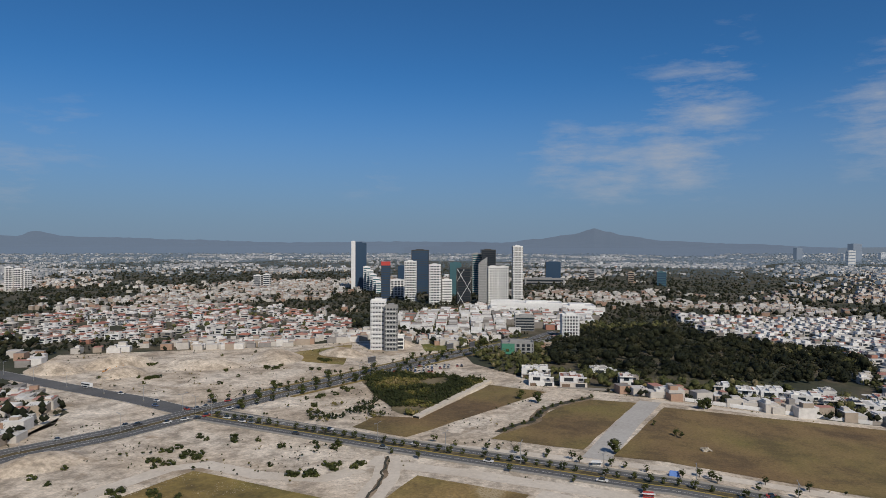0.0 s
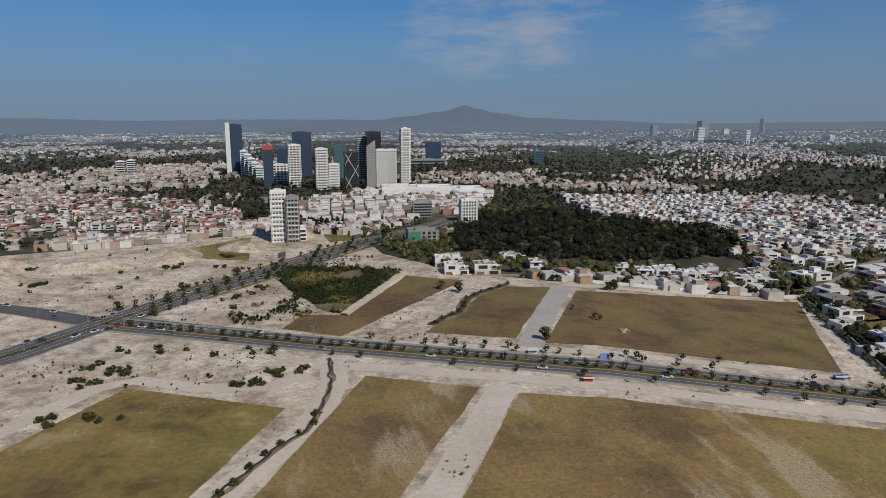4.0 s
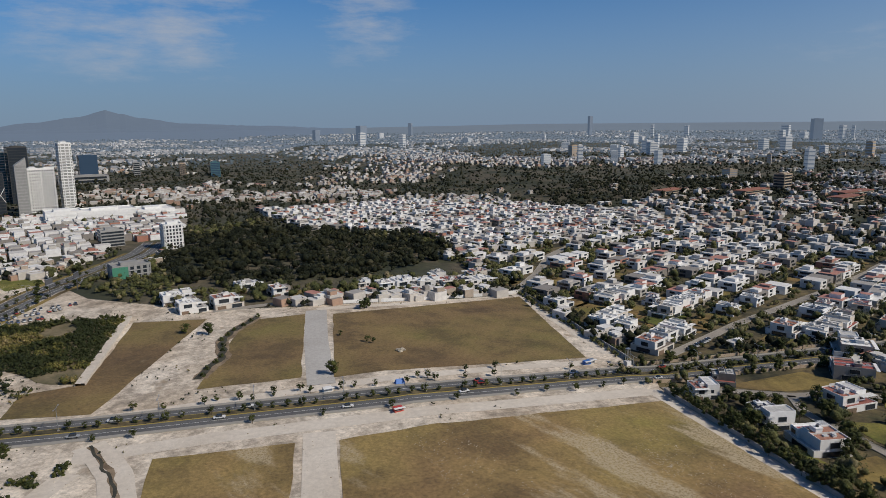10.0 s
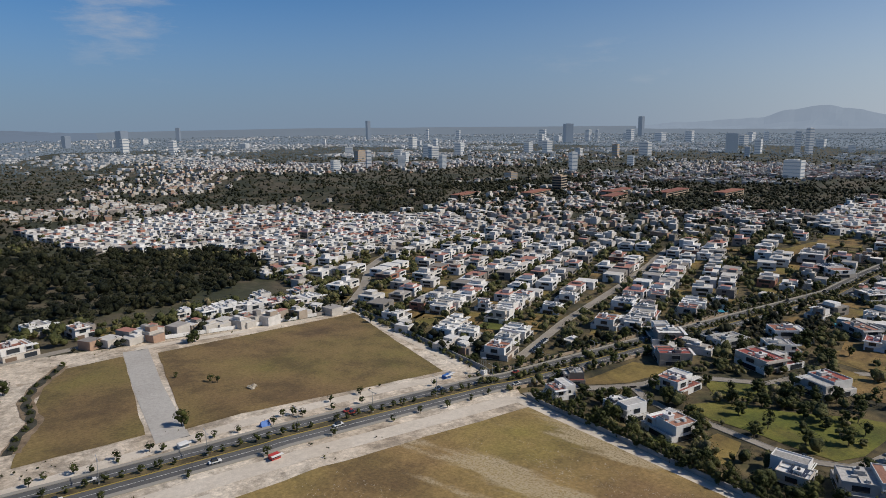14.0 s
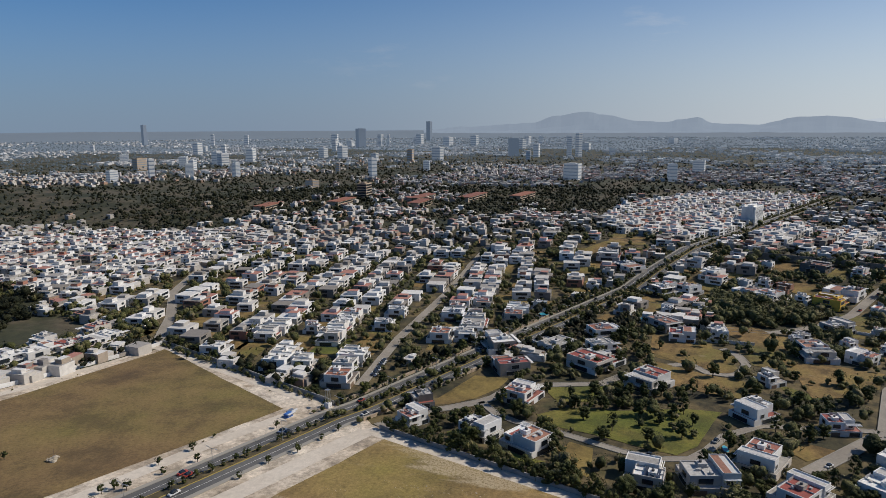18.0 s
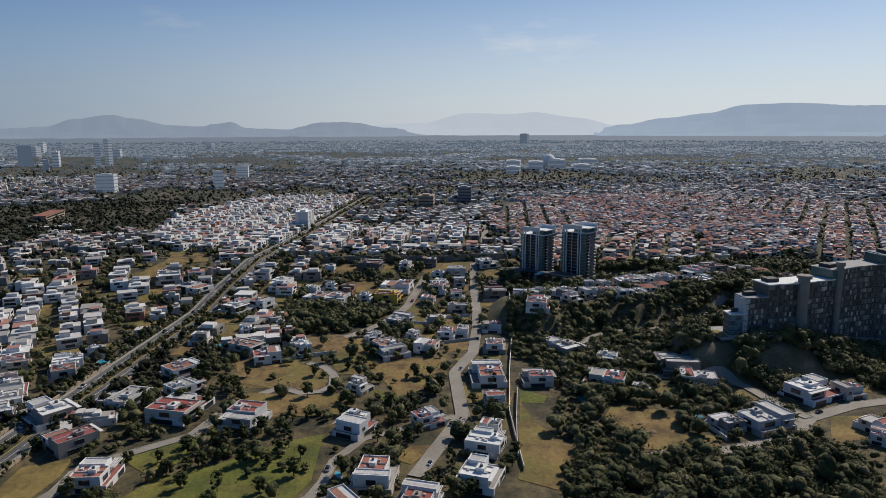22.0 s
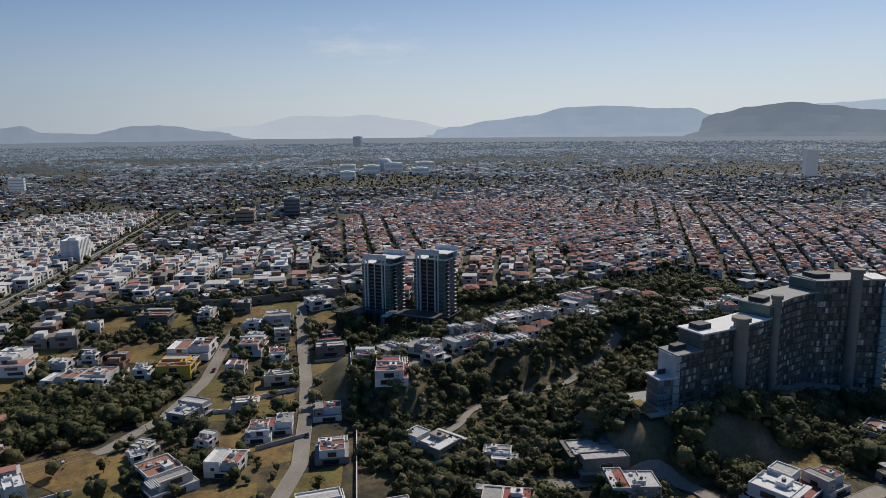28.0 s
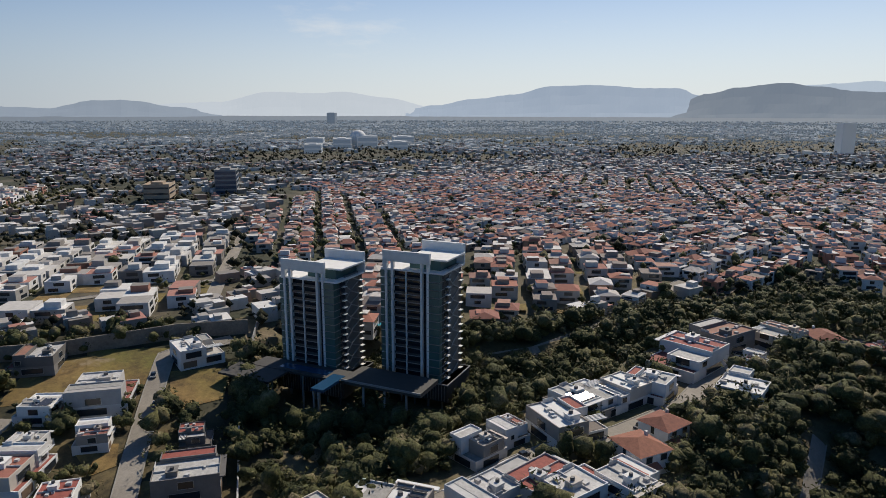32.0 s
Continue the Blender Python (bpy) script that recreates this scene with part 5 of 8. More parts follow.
# villas, each at its own place: x, y, breadth
rng = random.Random(7)
VILLAS = (
    (133.9, 39.2, 16.7, ""), (136.2, 67.1, 12.6, ""), (169.3, 157.5, 12.4, "r"), (145.9, 140.8, 11.9, "R"), (115.4, 140.8, 10.3, "s"), (115, 125.9, 13.3, "w"),
    (197.4, 151.8, 17.6, "g"), (206.9, 133.5, 12.6, "w"), (190.1, 130.4, 16.3, "r"), (178.6, 107.6, 15.8, "p"), (112.5, 92.3, 11.7, "s"), (119.6, 77.9, 12.1, "g"),
    (112.1, 163.3, 7.0, "r"), (125.2, 168.6, 7.0, "d"), (190.4, 172.2, 16.9, ""), (225.9, 137.9, 12.9, ""), (122.5, 57, 10, ""),
)
HILLSIDE = (
    (289.4, -8.2, 10.2, "r"), (291.3, -18.6, 9.3, "c"), (290.7, -28.7, 12.0, "w"), (270.6, -12.7, 13.5, "R"), (279.7, -31.8, 9.2, "w"),
    (288.1, -44.2, 8.4, "g"), (290.9, -53.1, 8.3, "g"), (285.7, -59, 9.5, "w"), (284.3, -66.8, 10.1, "w"), (307.7, -58, 8.3, "r"), (304.2, -50.2, 8.3, "w"),
    (305.8, -69.5, 12.8, "w"), (313.5, -78.6, 10.0, "w"), (314.2, -87.2, 10.2, "w"), (314.9, -95.8, 13.5, "w"), (290.8, -74.7, 8.3, "t"), (296.1, -84.3, 11.8, "t"),
    (323.8, -114.5, 13.5, "r"), (330.5, -130.4, 12.3, "d"), (305, -112.1, 12.8, "w"), (315.7, -128.3, 9.2, "w"), (325.9, -146.2, 13.5, "c"), (320.2, -155.3, 10.9, "t"),
    (309.4, -163, 13.5, "d"), (289.3, -154.5, 11.8, "r"), (290.9, -169, 13.1, "r"), (314.1, -188.7, 13.5, "t"), (297.9, -185.3, 13.5, "w"),
)
LOWER = (
    (346.1, 87.6, 10.4, "w"), (341.2, 78.1, 8.3, "b"), (342.6, 50.4, 13.9, "w"), (327.7, 55.7, 14.6, "y"), (328.4, 68.3, 9.2, "w"), (325, 83.5, 12.2, "w"),
    (328, 94.3, 10.7, "w"), (376, 90.8, 6.7, "w"), (379.3, 64.2, 11, "d"), (378.1, 43, 6.5, "w"), (384.1, 28.6, 8.4, "d"), (378, -7.2, 9.7, "w"),
    (361.3, 24.5, 6.9, "w"), (363.2, 13.7, 11.5, "g"), (347.2, 25.7, 8.7, "w"), (347.4, 14.1, 9.2, "r"), (339.4, 27.9, 10.8, "r"), (326.9, 18.1, 8.4, "w"),
    (322.2, 34.8, 9.4, "r"), (305.8, 20.9, 11.9, "c"), (329.3, -2.9, 9.6, "d"), (341.1, -4.9, 9.2, "d"), (268.1, 10.3, 7, "r"), (283, 52.9, 9.9, "g"),
    (284.3, 35.2, 8.9, "c"), (260.7, 32.5, 6.8, "w"), (263.9, 26.1, 6.5, "w"), (260.8, 47.7, 6.5, "r"), (262.5, 65.1, 6.5, "w"), (350.8, 115, 11.3, ""),
    (318.3, 133.3, 14.2, ""), (323.4, 123, 9.8, ""), (347.3, 162.1, 13.3, ""), (367.6, 180.6, 14.4, ""), (341.5, 98, 10, ""),
)
EDGE = (
    (202, 71.4, 10.6, "w"), (248.9, 96.3, 7, "w"), (252.7, 118.6, 10.3, "g"), (239, 108.8, 15.1, "r"), (257, 65.4, 6.5, "w"), (240.5, 58.9, 13.3, "w"),
    (243.1, 43, 12.3, "r"), (206.6, 23.7, 13.6, "r"), (201.9, 6, 11.4, "w"), (185.1, 25.3, 9.3, "r"), (162.9, 30.9, 8.9, "w"), (152.2, 34.1, 10, "w"),
    (170.9, 49.3, 8, "R"), (168.6, 72.6, 11.8, "s"), (232.8, -11.8, 17, "p"), (240.6, 14.3, 8.9, "w"), (196.3, -18.5, 13, "R"), (188.2, -29, 8.4, "d"),
    (206.4, -52.2, 12.3, "d"), (190.9, -51.7, 10.6, "g"), (177.4, -87, 17, "p"), (176.3, -99.9, 7.3, "g"), (156.6, -43.4, 7.3, "w"), (156.5, -55.6, 11.7, "g"),
    (186.6, -140.4, 17, "g"), (184, -155, 13.7, "g"), (148.7, -90.4, 9.3, "r"), (141.7, -84, 7.7, "r"), (134.5, -93.2, 16.4, "p"), (169.3, -123.9, 11.1, "w"),
    (181.9, -187.1, 17, "g"), (169.8, -151.3, 9.1, "w"), (148.3, -131.4, 13.2, "r"), (152.4, -153.9, 14.8, "r"), (135.1, -122.4, 12, "w"), (135.7, -141, 13, "w"),
    (117.4, -106.9, 13.7, "w"), (114.8, -120.1, 8.6, "w"), (218.1, -28.5, 9.3, "w"), (110.1, -74.5, 7.1, "w"), (105, -80.4, 9.8, "w"), (101.6, -91, 11, "w"),
    (143.5, -101, 13, ""), (146.6, -143.7, 11.9, ""), (140, -112, 10, ""),
)


GROVE = [(285, 116), (321.3, 111.9), (326.7, 89.8), (312, 66), (302, 59), (284, 69), (277, 88), (271, 106)]


def heading(x, y):
    """Direction of the nearest street."""
    best, a = 1e9, 0.0
    for pts, wid, lab in STREETS:
        for (x0, y0), (x1, y1) in zip(pts, pts[1:]):
            d = math.hypot(x - (x0 + x1) / 2, y - (y0 + y1) / 2)
            if d < best:
                best, a = d, math.degrees(math.atan2(y1 - y0, x1 - x0))
    return a


YELLOW = [modern_house(131, "bright yellow ochre villa with terraces", wall=M_ORANGE)]
REDVILLA = [modern_house(150 + j, "white villa with red tiled roof terraces", roof=M_REDROOF) for j in range(3)]
PALE = [modern_house(160, "broad white villa with wide overhanging roof", roof=M_WHITE), modern_house(163, "large grey and white villa with dark windows", wall=M_PALEGREY)]
DARKVILLA = [modern_house(170 + j, "dark grey modern villa with flat roof", wall=M_DARKWALL, roof=M_ROOF) for j in range(2)]
CREAM = [modern_house(180, "cream villa with blank walls and roof terrace", wall=M_CREAM, roof=M_WHITE), modern_house(183, "beige villa with stepped terraces", wall=M_CREAM)]
BROWN = [modern_house(186, "brick-brown villa with flat roof", wall=M_BRICKWALL)]
GREYVILLA = [modern_house(190 + j, "pale grey villa with wide terraces", wall=M_PALEGREY) for j in range(2)]
BROAD = [modern_house(195, "broad villa under a red tiled roof", roof=M_REDROOF, terrace=M_REDROOF)]
SOLAR = [modern_house(197, "large white villa with solar panels", solar=True, roof=M_WHITE)]
KINDS = {"w": HOUSES, "r": REDVILLA, "R": BROAD, "d": DARKVILLA, "g": GREYVILLA, "c": CREAM, "b": BROWN, "y": YELLOW, "s": SOLAR, "p": PALE, "t": TILED}
for spots, group in ((VILLAS, "villas of the green compound"), (HILLSIDE, "hillside villas above the ravine"), (LOWER, "villas between vacant lots"), (EDGE, "villas on the ravine's edge")):
    for i, (x, y, wide, kind) in enumerate(spots):
        a = heading(x, y) + (0, 180, 90, 0)[i % 4]
        protos = KINDS[kind or ("p" if wide > 13.5 else "r" if i % 5 == 1 else "w")]
        settle(protos, x, y, a, i * 7 + 2 if protos is HOUSES else i, group, None if kind == "t" else wide)


def estate(poly, ux, uy, step, row, protos, share, seed, group, reach=166, jitter=1.2):
    """Rows of houses along parallel streets, clipped to an outline."""
    rng = random.Random(seed)
    d = Vector((ux, uy)).normalized()
    n = Vector((-d.y, d.x))
    cx, cy = sum(p[0] for p in poly) / len(poly), sum(p[1] for p in poly) / len(poly)
    turn = math.degrees(math.atan2(d.y, d.x))
    left = []
    for r in range(-40, 41):
        for k in range(-60, 61):
            off = r * row + (0 if r % 2 else -row * 0.22)
            p = Vector((cx, cy)) + d * (k * step + rng.uniform(-jitter, jitter)) + n * (off + rng.uniform(-jitter, jitter))
            if not inside(p.x, p.y, poly) or not free(p.x, p.y, 7.2):
                continue
            if rng.random() < share:
                if math.hypot(p.x - 110, p.y - 110) > reach:
                    (joined_tiled if protos is TILED else joined).append((p.x, p.y, radians(turn)))
                    built.append((p.x, p.y))
                    continue
                settle(protos, p.x, p.y, turn + (180 if r % 2 else 0), rng.randrange(100), group)
            else:
                left.append((p.x, p.y, radians(turn)))
    return left


NEAR = [(127, 200), (124, 290), (138, 398), (216, 404), (329.9, 446.3), (327.3, 310.3), (369.8, 236.6), (326.7, 171), (240, 178), (170, 190)]
spare = estate(NEAR, 0.93, 0.36, 10.8, 14.5, HOUSES, 0.66, 11, "white houses of the walled estate")
ROW = [(14, 330), (40, 322), (107, 340), (130, 330), (128, 309), (69, 308), (12, 308)]
for x, y, k in ((-33, 321.6, 5), (-28, 305, 3), (-14, 307, 7), (10, 318, 8), (-2, 330, 1)):
    settle(HOUSES, x, y, 10, k, "houses behind the field wall")
spare += estate(ROW, 1, 0.03, 11.0, 12.5, HOUSES, 0.72, 12, "houses behind the field wall", 226)
ACROSS = [(250, 150), (300, 146), (413.3, 121), (400.1, 87.5), (381.2, 89.9), (326.7, 104.6), (262, 125)]
spare += estate(ACROSS, 0.98, -0.14, 11.5, 15, HOUSES, 0.48, 13, "villas along the avenue")
BEYOND = [(413.3, 113.9), (409.7, -9.4), (475, -23.5), (527.8, -27.1), (527.8, 96.3)]
spare += estate(BEYOND, 0.98, -0.18, 8.6, 10.5, HOUSES + TILED, 0.85, 14, "dense houses behind the long wall", 0)
UPPER = [(333.2, 175.9), (422.1, 147.4), (439.7, 193.3), (381.2, 265.4), (336.4, 294.4)]
spare += estate(UPPER, 0.93, 0.2, 11.5, 15, HOUSES, 0.5, 15, "villas between vacant lots by the avenue", 0)
TILES = [(372.7, -77.6), (378.4, -131), (386.7, -173.4), (457.3, -176.9), (457.3, -44.7), (413.3, -35.9), (381.2, -48.3)]
spare += estate(TILES, 0.9, -0.45, 8.2, 10, TILED, 0.9, 16, "tile-roofed houses beyond the towers", 0)


def vacant(spots, group):
    """Mown empty plots between the houses of an estate."""
    bm = bmesh.new()
    rr = random.Random(5)
    for x, y, a in spots:
        w, d, c, sn = rr.uniform(4.2, 5.6), rr.uniform(4.6, 6.2), math.cos(a), math.sin(a)
        if rr.random() < 0.8 and all(distance_to(x, y, st[0]) > 6 for st in STREETS) and distance_to(x, y, AVENUE) > 13:
            bm.faces.new([bm.verts.new((x + px * c - py * sn, y + px * sn + py * c, rise(x, y) + 0.09)) for px, py in ((-w, -d), (w, -d), (w, d), (-w, d))])
            plots.append((x, y))
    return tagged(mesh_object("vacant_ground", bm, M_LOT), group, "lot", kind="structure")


plots = []
vacant([p for p in spare if p[0] < 480], "dry mown vacant plots between estate houses")


# ---- towers ----
def strip(name, w, h, d, mat):
    bm = boxed((-w / 2, w / 2, -d / 2, d / 2, 0, h))
    me = bpy.data.meshes.new(name)
    bm.to_mesh(me)
    bm.free()
    me.materials.append(mat)
    return me


def tower(name, x, y, w, d, h, turn, body, glass, label, floors=None, slabs=None, columns=0, crown_mat=None, crown_h=0.0, gap=0.38, sides=4, category="tower"):
    """A storeyed tower: core, a band of glass for each floor on each side, slab edges, piers, roof works."""
    t = thing(name, x, y, turn)
    part("body", boxed((-w / 2, w / 2, -d / 2, d / 2, -1.5, h)), body, t)
    n = floors or max(4, int(h / 2.6))
    fh = h / n
    if sides == 2:
        bm = bmesh.new()
        for i in range(n):
            z = i * fh + fh * gap * 0.5 + 0.1
            block(bm, -w * 0.46, w * 0.46, -d / 2 - 0.12, d / 2 + 0.12, z, z + fh * (1 - gap))
            block(bm, -w / 2 - 0.12, w / 2 + 0.12, -d * 0.46, d * 0.46, z, z + fh * (1 - gap))
        tagged(part("glazing", bm, glass, t), kind="stuff")
    else:
        ring = bmesh.new()
        block(ring, -w * 0.47, w * 0.47, -d / 2 - 0.1, d / 2 + 0.1, 0, fh * (1 - gap))
        block(ring, -w / 2 - 0.1, w / 2 + 0.1, -d * 0.47, d * 0.47, 0, fh * (1 - gap))
        me = bpy.data.meshes.new("window_band")
        ring.to_mesh(me)
        ring.free()
        me.materials.append(glass)
        for i in range(n):
            same_part("window_band", me, t, pose(0, 0, i * fh + fh * gap * 0.5 + 0.1))
    if slabs is not None:
        me = strip("balcony_slab", w * 0.8, 0.3, d + 1.2, slabs)
        for i in range(1, n):
            same_part("balcony_slab", me, t, pose(0, 0, i * fh - 0.15))
    if columns:
        me = strip("pier", w * 0.07, h + 0.4, 0.35, body)
        for i in range(columns):
            px = -w / 2 + w * (i + 0.5) / columns
            same_part("pier", me, t, pose(px, -d / 2 - 0.12, 0))
        me = strip("pier", 0.35, h + 0.4, w * 0.07, body)
        for i in range(columns):
            same_part("pier", me, t, pose(-w / 2 - 0.12, -d / 2 + d * (i + 0.5) / columns, 0))
    bm = bmesh.new()
    parapet(bm, -w / 2, w / 2, -d / 2, d / 2, h, 0.9, 0.3)
    block(bm, -w * 0.25, w * 0.2, -d * 0.2, d * 0.25, h, h + 1.8)
    part("roof_house", bm, crown_mat or body, t)
    if crown_h:
        part("crown", boxed((-w * 0.5, w * 0.5, -d * 0.5, d * 0.5, h + 0.9, h + 0.9 + crown_h)), crown_mat or body, t)
    return tagged(t, label, category)


tower("office_tower", -359, 850, 20, 14, 63, 25, M_BLUEGLASS, M_BLUEGLASS, "tall dark glass tower with a white side slab", 26, gap=0.25, sides=2)
part("side_slab", boxed((-369.5 + 359, -364 + 359, -9, 9, -1, 66)), M_WHITE, bpy.data.objects["office_tower"], "white concrete slab")
for i in range(5):
    tower("hotel_wing", -338 + i * 9, 828 - i * 11, 9, 10, 31 - i * 4.2, 25, M_WHITE, M_TEALGLASS, "white stepped hotel wing with pale glass", gap=0.5, sides=2, category="building")
tower("office_tower", -257, 692, 10, 10, 39, 20, M_DARK, M_BLUEGLASS, "slim dark tower with a red crown", crown_mat=M_RED, crown_h=3.2, gap=0.3)
tower("office_tower", -302, 868, 13, 12, 31, 20, M_BLUEGLASS, M_BLUEGLASS, "dark blue glass office block", gap=0.25, sides=2)
tower("apartment_tower", -231, 700, 13, 12, 43, 20, M_WHITE, M_GLASS, "white apartment tower with balconies", slabs=M_WHITE, columns=4, gap=0.55)
tower("office_tower", -255, 804, 22, 15, 54, 20, M_DARK, M_BLUEGLASS, "broad dark glass office tower", gap=0.22)
tower("hotel_block", -260, 736, 19, 11, 20, 20, M_WHITE, M_GLASS, "low white hotel block", columns=5, category="building")
tower("apartment_tower", -194, 672, 12, 12, 40.5, 20, M_WHITE, M_GLASS, "white apartment tower with rows of balconies", slabs=M_WHITE, columns=4, gap=0.55)
tower("apartment_tower", -184, 682, 10.5, 10, 24.5, 20, M_WHITE, M_GLASS, "short white apartment tower", columns=5, gap=0.55)
tower("office_tower", -205, 790, 14, 12, 39, 20, M_TEALGLASS, M_TEALGLASS, "pale teal glass tower", gap=0.3)
lat = tower("office_tower", -167, 687, 14, 12, 36.5, 20, M_DARK, M_GLASS, "dark glass tower with a white diagonal lattice", gap=0.2)
for i in range(6):
    bm = bmesh.new()
    vs = block(bm, -0.22, 0.22, -6.5, -6.25, 0, 12.5)
    for v in vs:
        v.co.x += (v.co.z / 12.5 - 0.5) * 7 * (1 if i % 2 else -1) + (3.5 if i % 4 > 1 else -3.5)
        v.co.z += (i // 2) * 12
    part("brace", bm, M_WHITE, lat, "white diagonal brace")
tower("apartment_tower", -184, 810, 10, 9, 50, 20, M_GREY, M_TEALGLASS, "patterned grey apartment tower", slabs=M_WHITE)
tower("office_tower", -166, 798, 17, 14, 55, 20, M_DARK, M_GLASS, "plain black glass office tower", gap=0.15)
slab = tower("office_tower", -146, 687, 9, 14, 42, 12, M_GREY, M_GREY, "grey wedge tower with a slanting top", gap=0.6, sides=2)
bm = bmesh.new()
for v in block(bm, -4.5, 4.5, -7, 7, 42, 43):
    if v.co.z > 42.5:
        v.co.z += 0.7 * (v.co.x + 4.5)
part("slanted_top", bm, M_GREY, slab)
for k, (bx, by) in enumerate(((-140, 708), (-129, 711))):
    tower("apartment_tower", bx, by, 11, 12, 38, 20 - k * 12, M_WHITE, M_GLASS, "white curved apartment tower with window grid", columns=6, gap=0.45)
tower("apartment_tower", -115, 716, 10.5, 10, 60, 20, M_WHITE, M_GREY, "very slim tall white apartment tower", slabs=M_WHITE, columns=3)
tower("office_block", -135, 1157, 25, 16, 31, 15, M_BLUEGLASS, M_BLUEGLASS, "dark blue glass office block", gap=0.25, sides=2, category="building")
tower("apartment_tower", -68, 1132, 9, 8, 20, 10, M_GREY, M_GLASS, "small grey apartment tower", sides=2)
tower("apartment_tower", -5, 1100, 8, 8, 18, 10, M_TAN, M_GLASS, "small brown apartment tower", sides=2)
tower("office_block", 40, 1080, 14, 9, 21, 10, M_TEALGLASS, M_BLUEGLASS, "pale teal office block", sides=2, category="building")
near = tower("apartment_tower", -137, 377, 9, 9, 29, 18, M_WHITE, M_GLASS, "white apartment tower on the earthworks' edge", 11, M_WHITE, 5, gap=0.72)
tower("apartment_tower", -128, 375, 7.5, 9, 26, 18, M_GREY, M_GLASS, "grey-white twin wing of the apartment tower", 10, M_WHITE, 4, gap=0.62)
tower("apartment_podium", -132, 382, 18, 12, 7, 18, M_WHITE, M_GLASS, "white podium of the apartment tower", 3, category="building")
frame_building = tower("unfinished_building", -54, 386, 18, 11, 6.4, 15, M_GREY, M_GLASS, "unfinished concrete frame with netting on one side", 3, M_GREY, 6, gap=0.3, category="building")
part("netting", boxed((-9.4, -2, -6.3, -6.15, 0.5, 6.6)), M_GREENNET, frame_building, "green debris netting")
tower("office_block", -68, 490, 14, 10, 10, 15, M_GREY, M_GLASS, "grey office block with dark window bands", 5, gap=0.45, category="building")
tower("office_block", -32, 464, 11.5, 9, 15, 15, M_WHITE, M_GLASS, "white grid-fronted office block", 7, M_WHITE, 6, category="building")
tower("apartment_tower", -500, 824, 10, 9, 17, 15, M_WHITE, M_GLASS, "white apartment tower among low houses", sides=2)
tower("apartment_tower", -488, 828, 9, 9, 18.5, 15, M_WHITE, M_GLASS, "white apartment tower among low houses", sides=2)
for i in range(3):
    tower("apartment_tower", -772 + i * 11, 672 + i * 4, 9, 10, 30 - i * 2, 45, M_WHITE, M_GLASS, "cream apartment tower on the city's edge", columns=3, sides=2)
for x, y, w, d, h in ((-80, 632, 44, 26, 8), (-44, 640, 30, 30, 6), (-110, 624, 26, 22, 9)):
    tower("shopping_centre", x, y, w, d, h, 12, M_WHITE, M_WHITE, "low white shopping centre with flat roofs", 2, gap=0.7, sides=2, category="building")
tower("exhibition_hall", -132, 1036, 60, 24, 9, 12, M_GREY, M_GLASS, "long low grey exhibition hall", 2, sides=2, category="building")

# towers of the far city centre, with haze put into their materials as a glow
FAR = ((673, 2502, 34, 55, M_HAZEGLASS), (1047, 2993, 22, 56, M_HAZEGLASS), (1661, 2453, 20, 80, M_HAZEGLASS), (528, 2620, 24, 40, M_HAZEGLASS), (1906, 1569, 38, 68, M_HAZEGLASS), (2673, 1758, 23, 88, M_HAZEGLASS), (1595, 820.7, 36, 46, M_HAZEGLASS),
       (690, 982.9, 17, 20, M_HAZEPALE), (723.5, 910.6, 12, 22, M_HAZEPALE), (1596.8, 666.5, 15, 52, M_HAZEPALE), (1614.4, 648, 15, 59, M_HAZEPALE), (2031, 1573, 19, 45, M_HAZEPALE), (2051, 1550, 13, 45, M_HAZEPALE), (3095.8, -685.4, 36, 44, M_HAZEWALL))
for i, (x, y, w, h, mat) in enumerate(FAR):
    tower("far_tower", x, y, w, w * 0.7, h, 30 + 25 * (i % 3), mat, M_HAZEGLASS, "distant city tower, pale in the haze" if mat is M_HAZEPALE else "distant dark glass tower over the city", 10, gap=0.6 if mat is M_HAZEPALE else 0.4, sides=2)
rng = random.Random(31)
count = 0
while count < 50:
    az, r = rng.choice((rng.uniform(10, 78), rng.uniform(28, 66))), rng.uniform(900, 2900) ** 1.0
    x, y = r * math.sin(radians(az)), r * math.cos(radians(az))
    w, h = rng.uniform(11, 24) * (0.7 + r / 3500), rng.uniform(10, 30) * (0.6 + r / 2600)
    # Pale blocks and their glass carry the haze as emission.
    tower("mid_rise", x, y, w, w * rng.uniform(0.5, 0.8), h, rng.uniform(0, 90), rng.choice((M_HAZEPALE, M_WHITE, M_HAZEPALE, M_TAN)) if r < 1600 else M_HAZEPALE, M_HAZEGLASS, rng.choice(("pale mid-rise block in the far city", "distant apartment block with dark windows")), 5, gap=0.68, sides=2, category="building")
    count += 1
tower("office_block", 547.2, 514, 16, 11, 17, 15, M_TAN, M_GLASS, "tan brick campus block", 6, category="building")
for i, (x, y, w, a) in enumerate(((492.6, 501.7, 46, 15), (563.1, 448.8, 52, 10), (598.3, 404.8, 60, 8), (519, 422.4, 40, 12), (633.6, 360.7, 50, 5), (422.1, 536.9, 36, 20))):
    t = thing("campus_building", x, y, a)
    part("hall_block", boxed((-w / 2, w / 2, -6, 6, -1, 5)), M_TAN, t)
    part("roof", boxed((-w / 2 - 0.5, w / 2 + 0.5, -6.5, 6.5, 5, 5.5)), M_TERRA, t)
    me = strip("window_band", w * 0.92, 1.2, 0.1, M_GLASS)
    for z in (0.8, 3.0):
        same_part("window_band", me, t, pose(0, -6.05, z))
    tagged(t, "long campus hall with a reddish roof", "building")
tower("apartment_block", 541.9, 117.5, 24, 10, 14, -8, M_WHITE, M_BLUEGLASS, "white slab block beside the avenue", 5, None, 8, category="building")
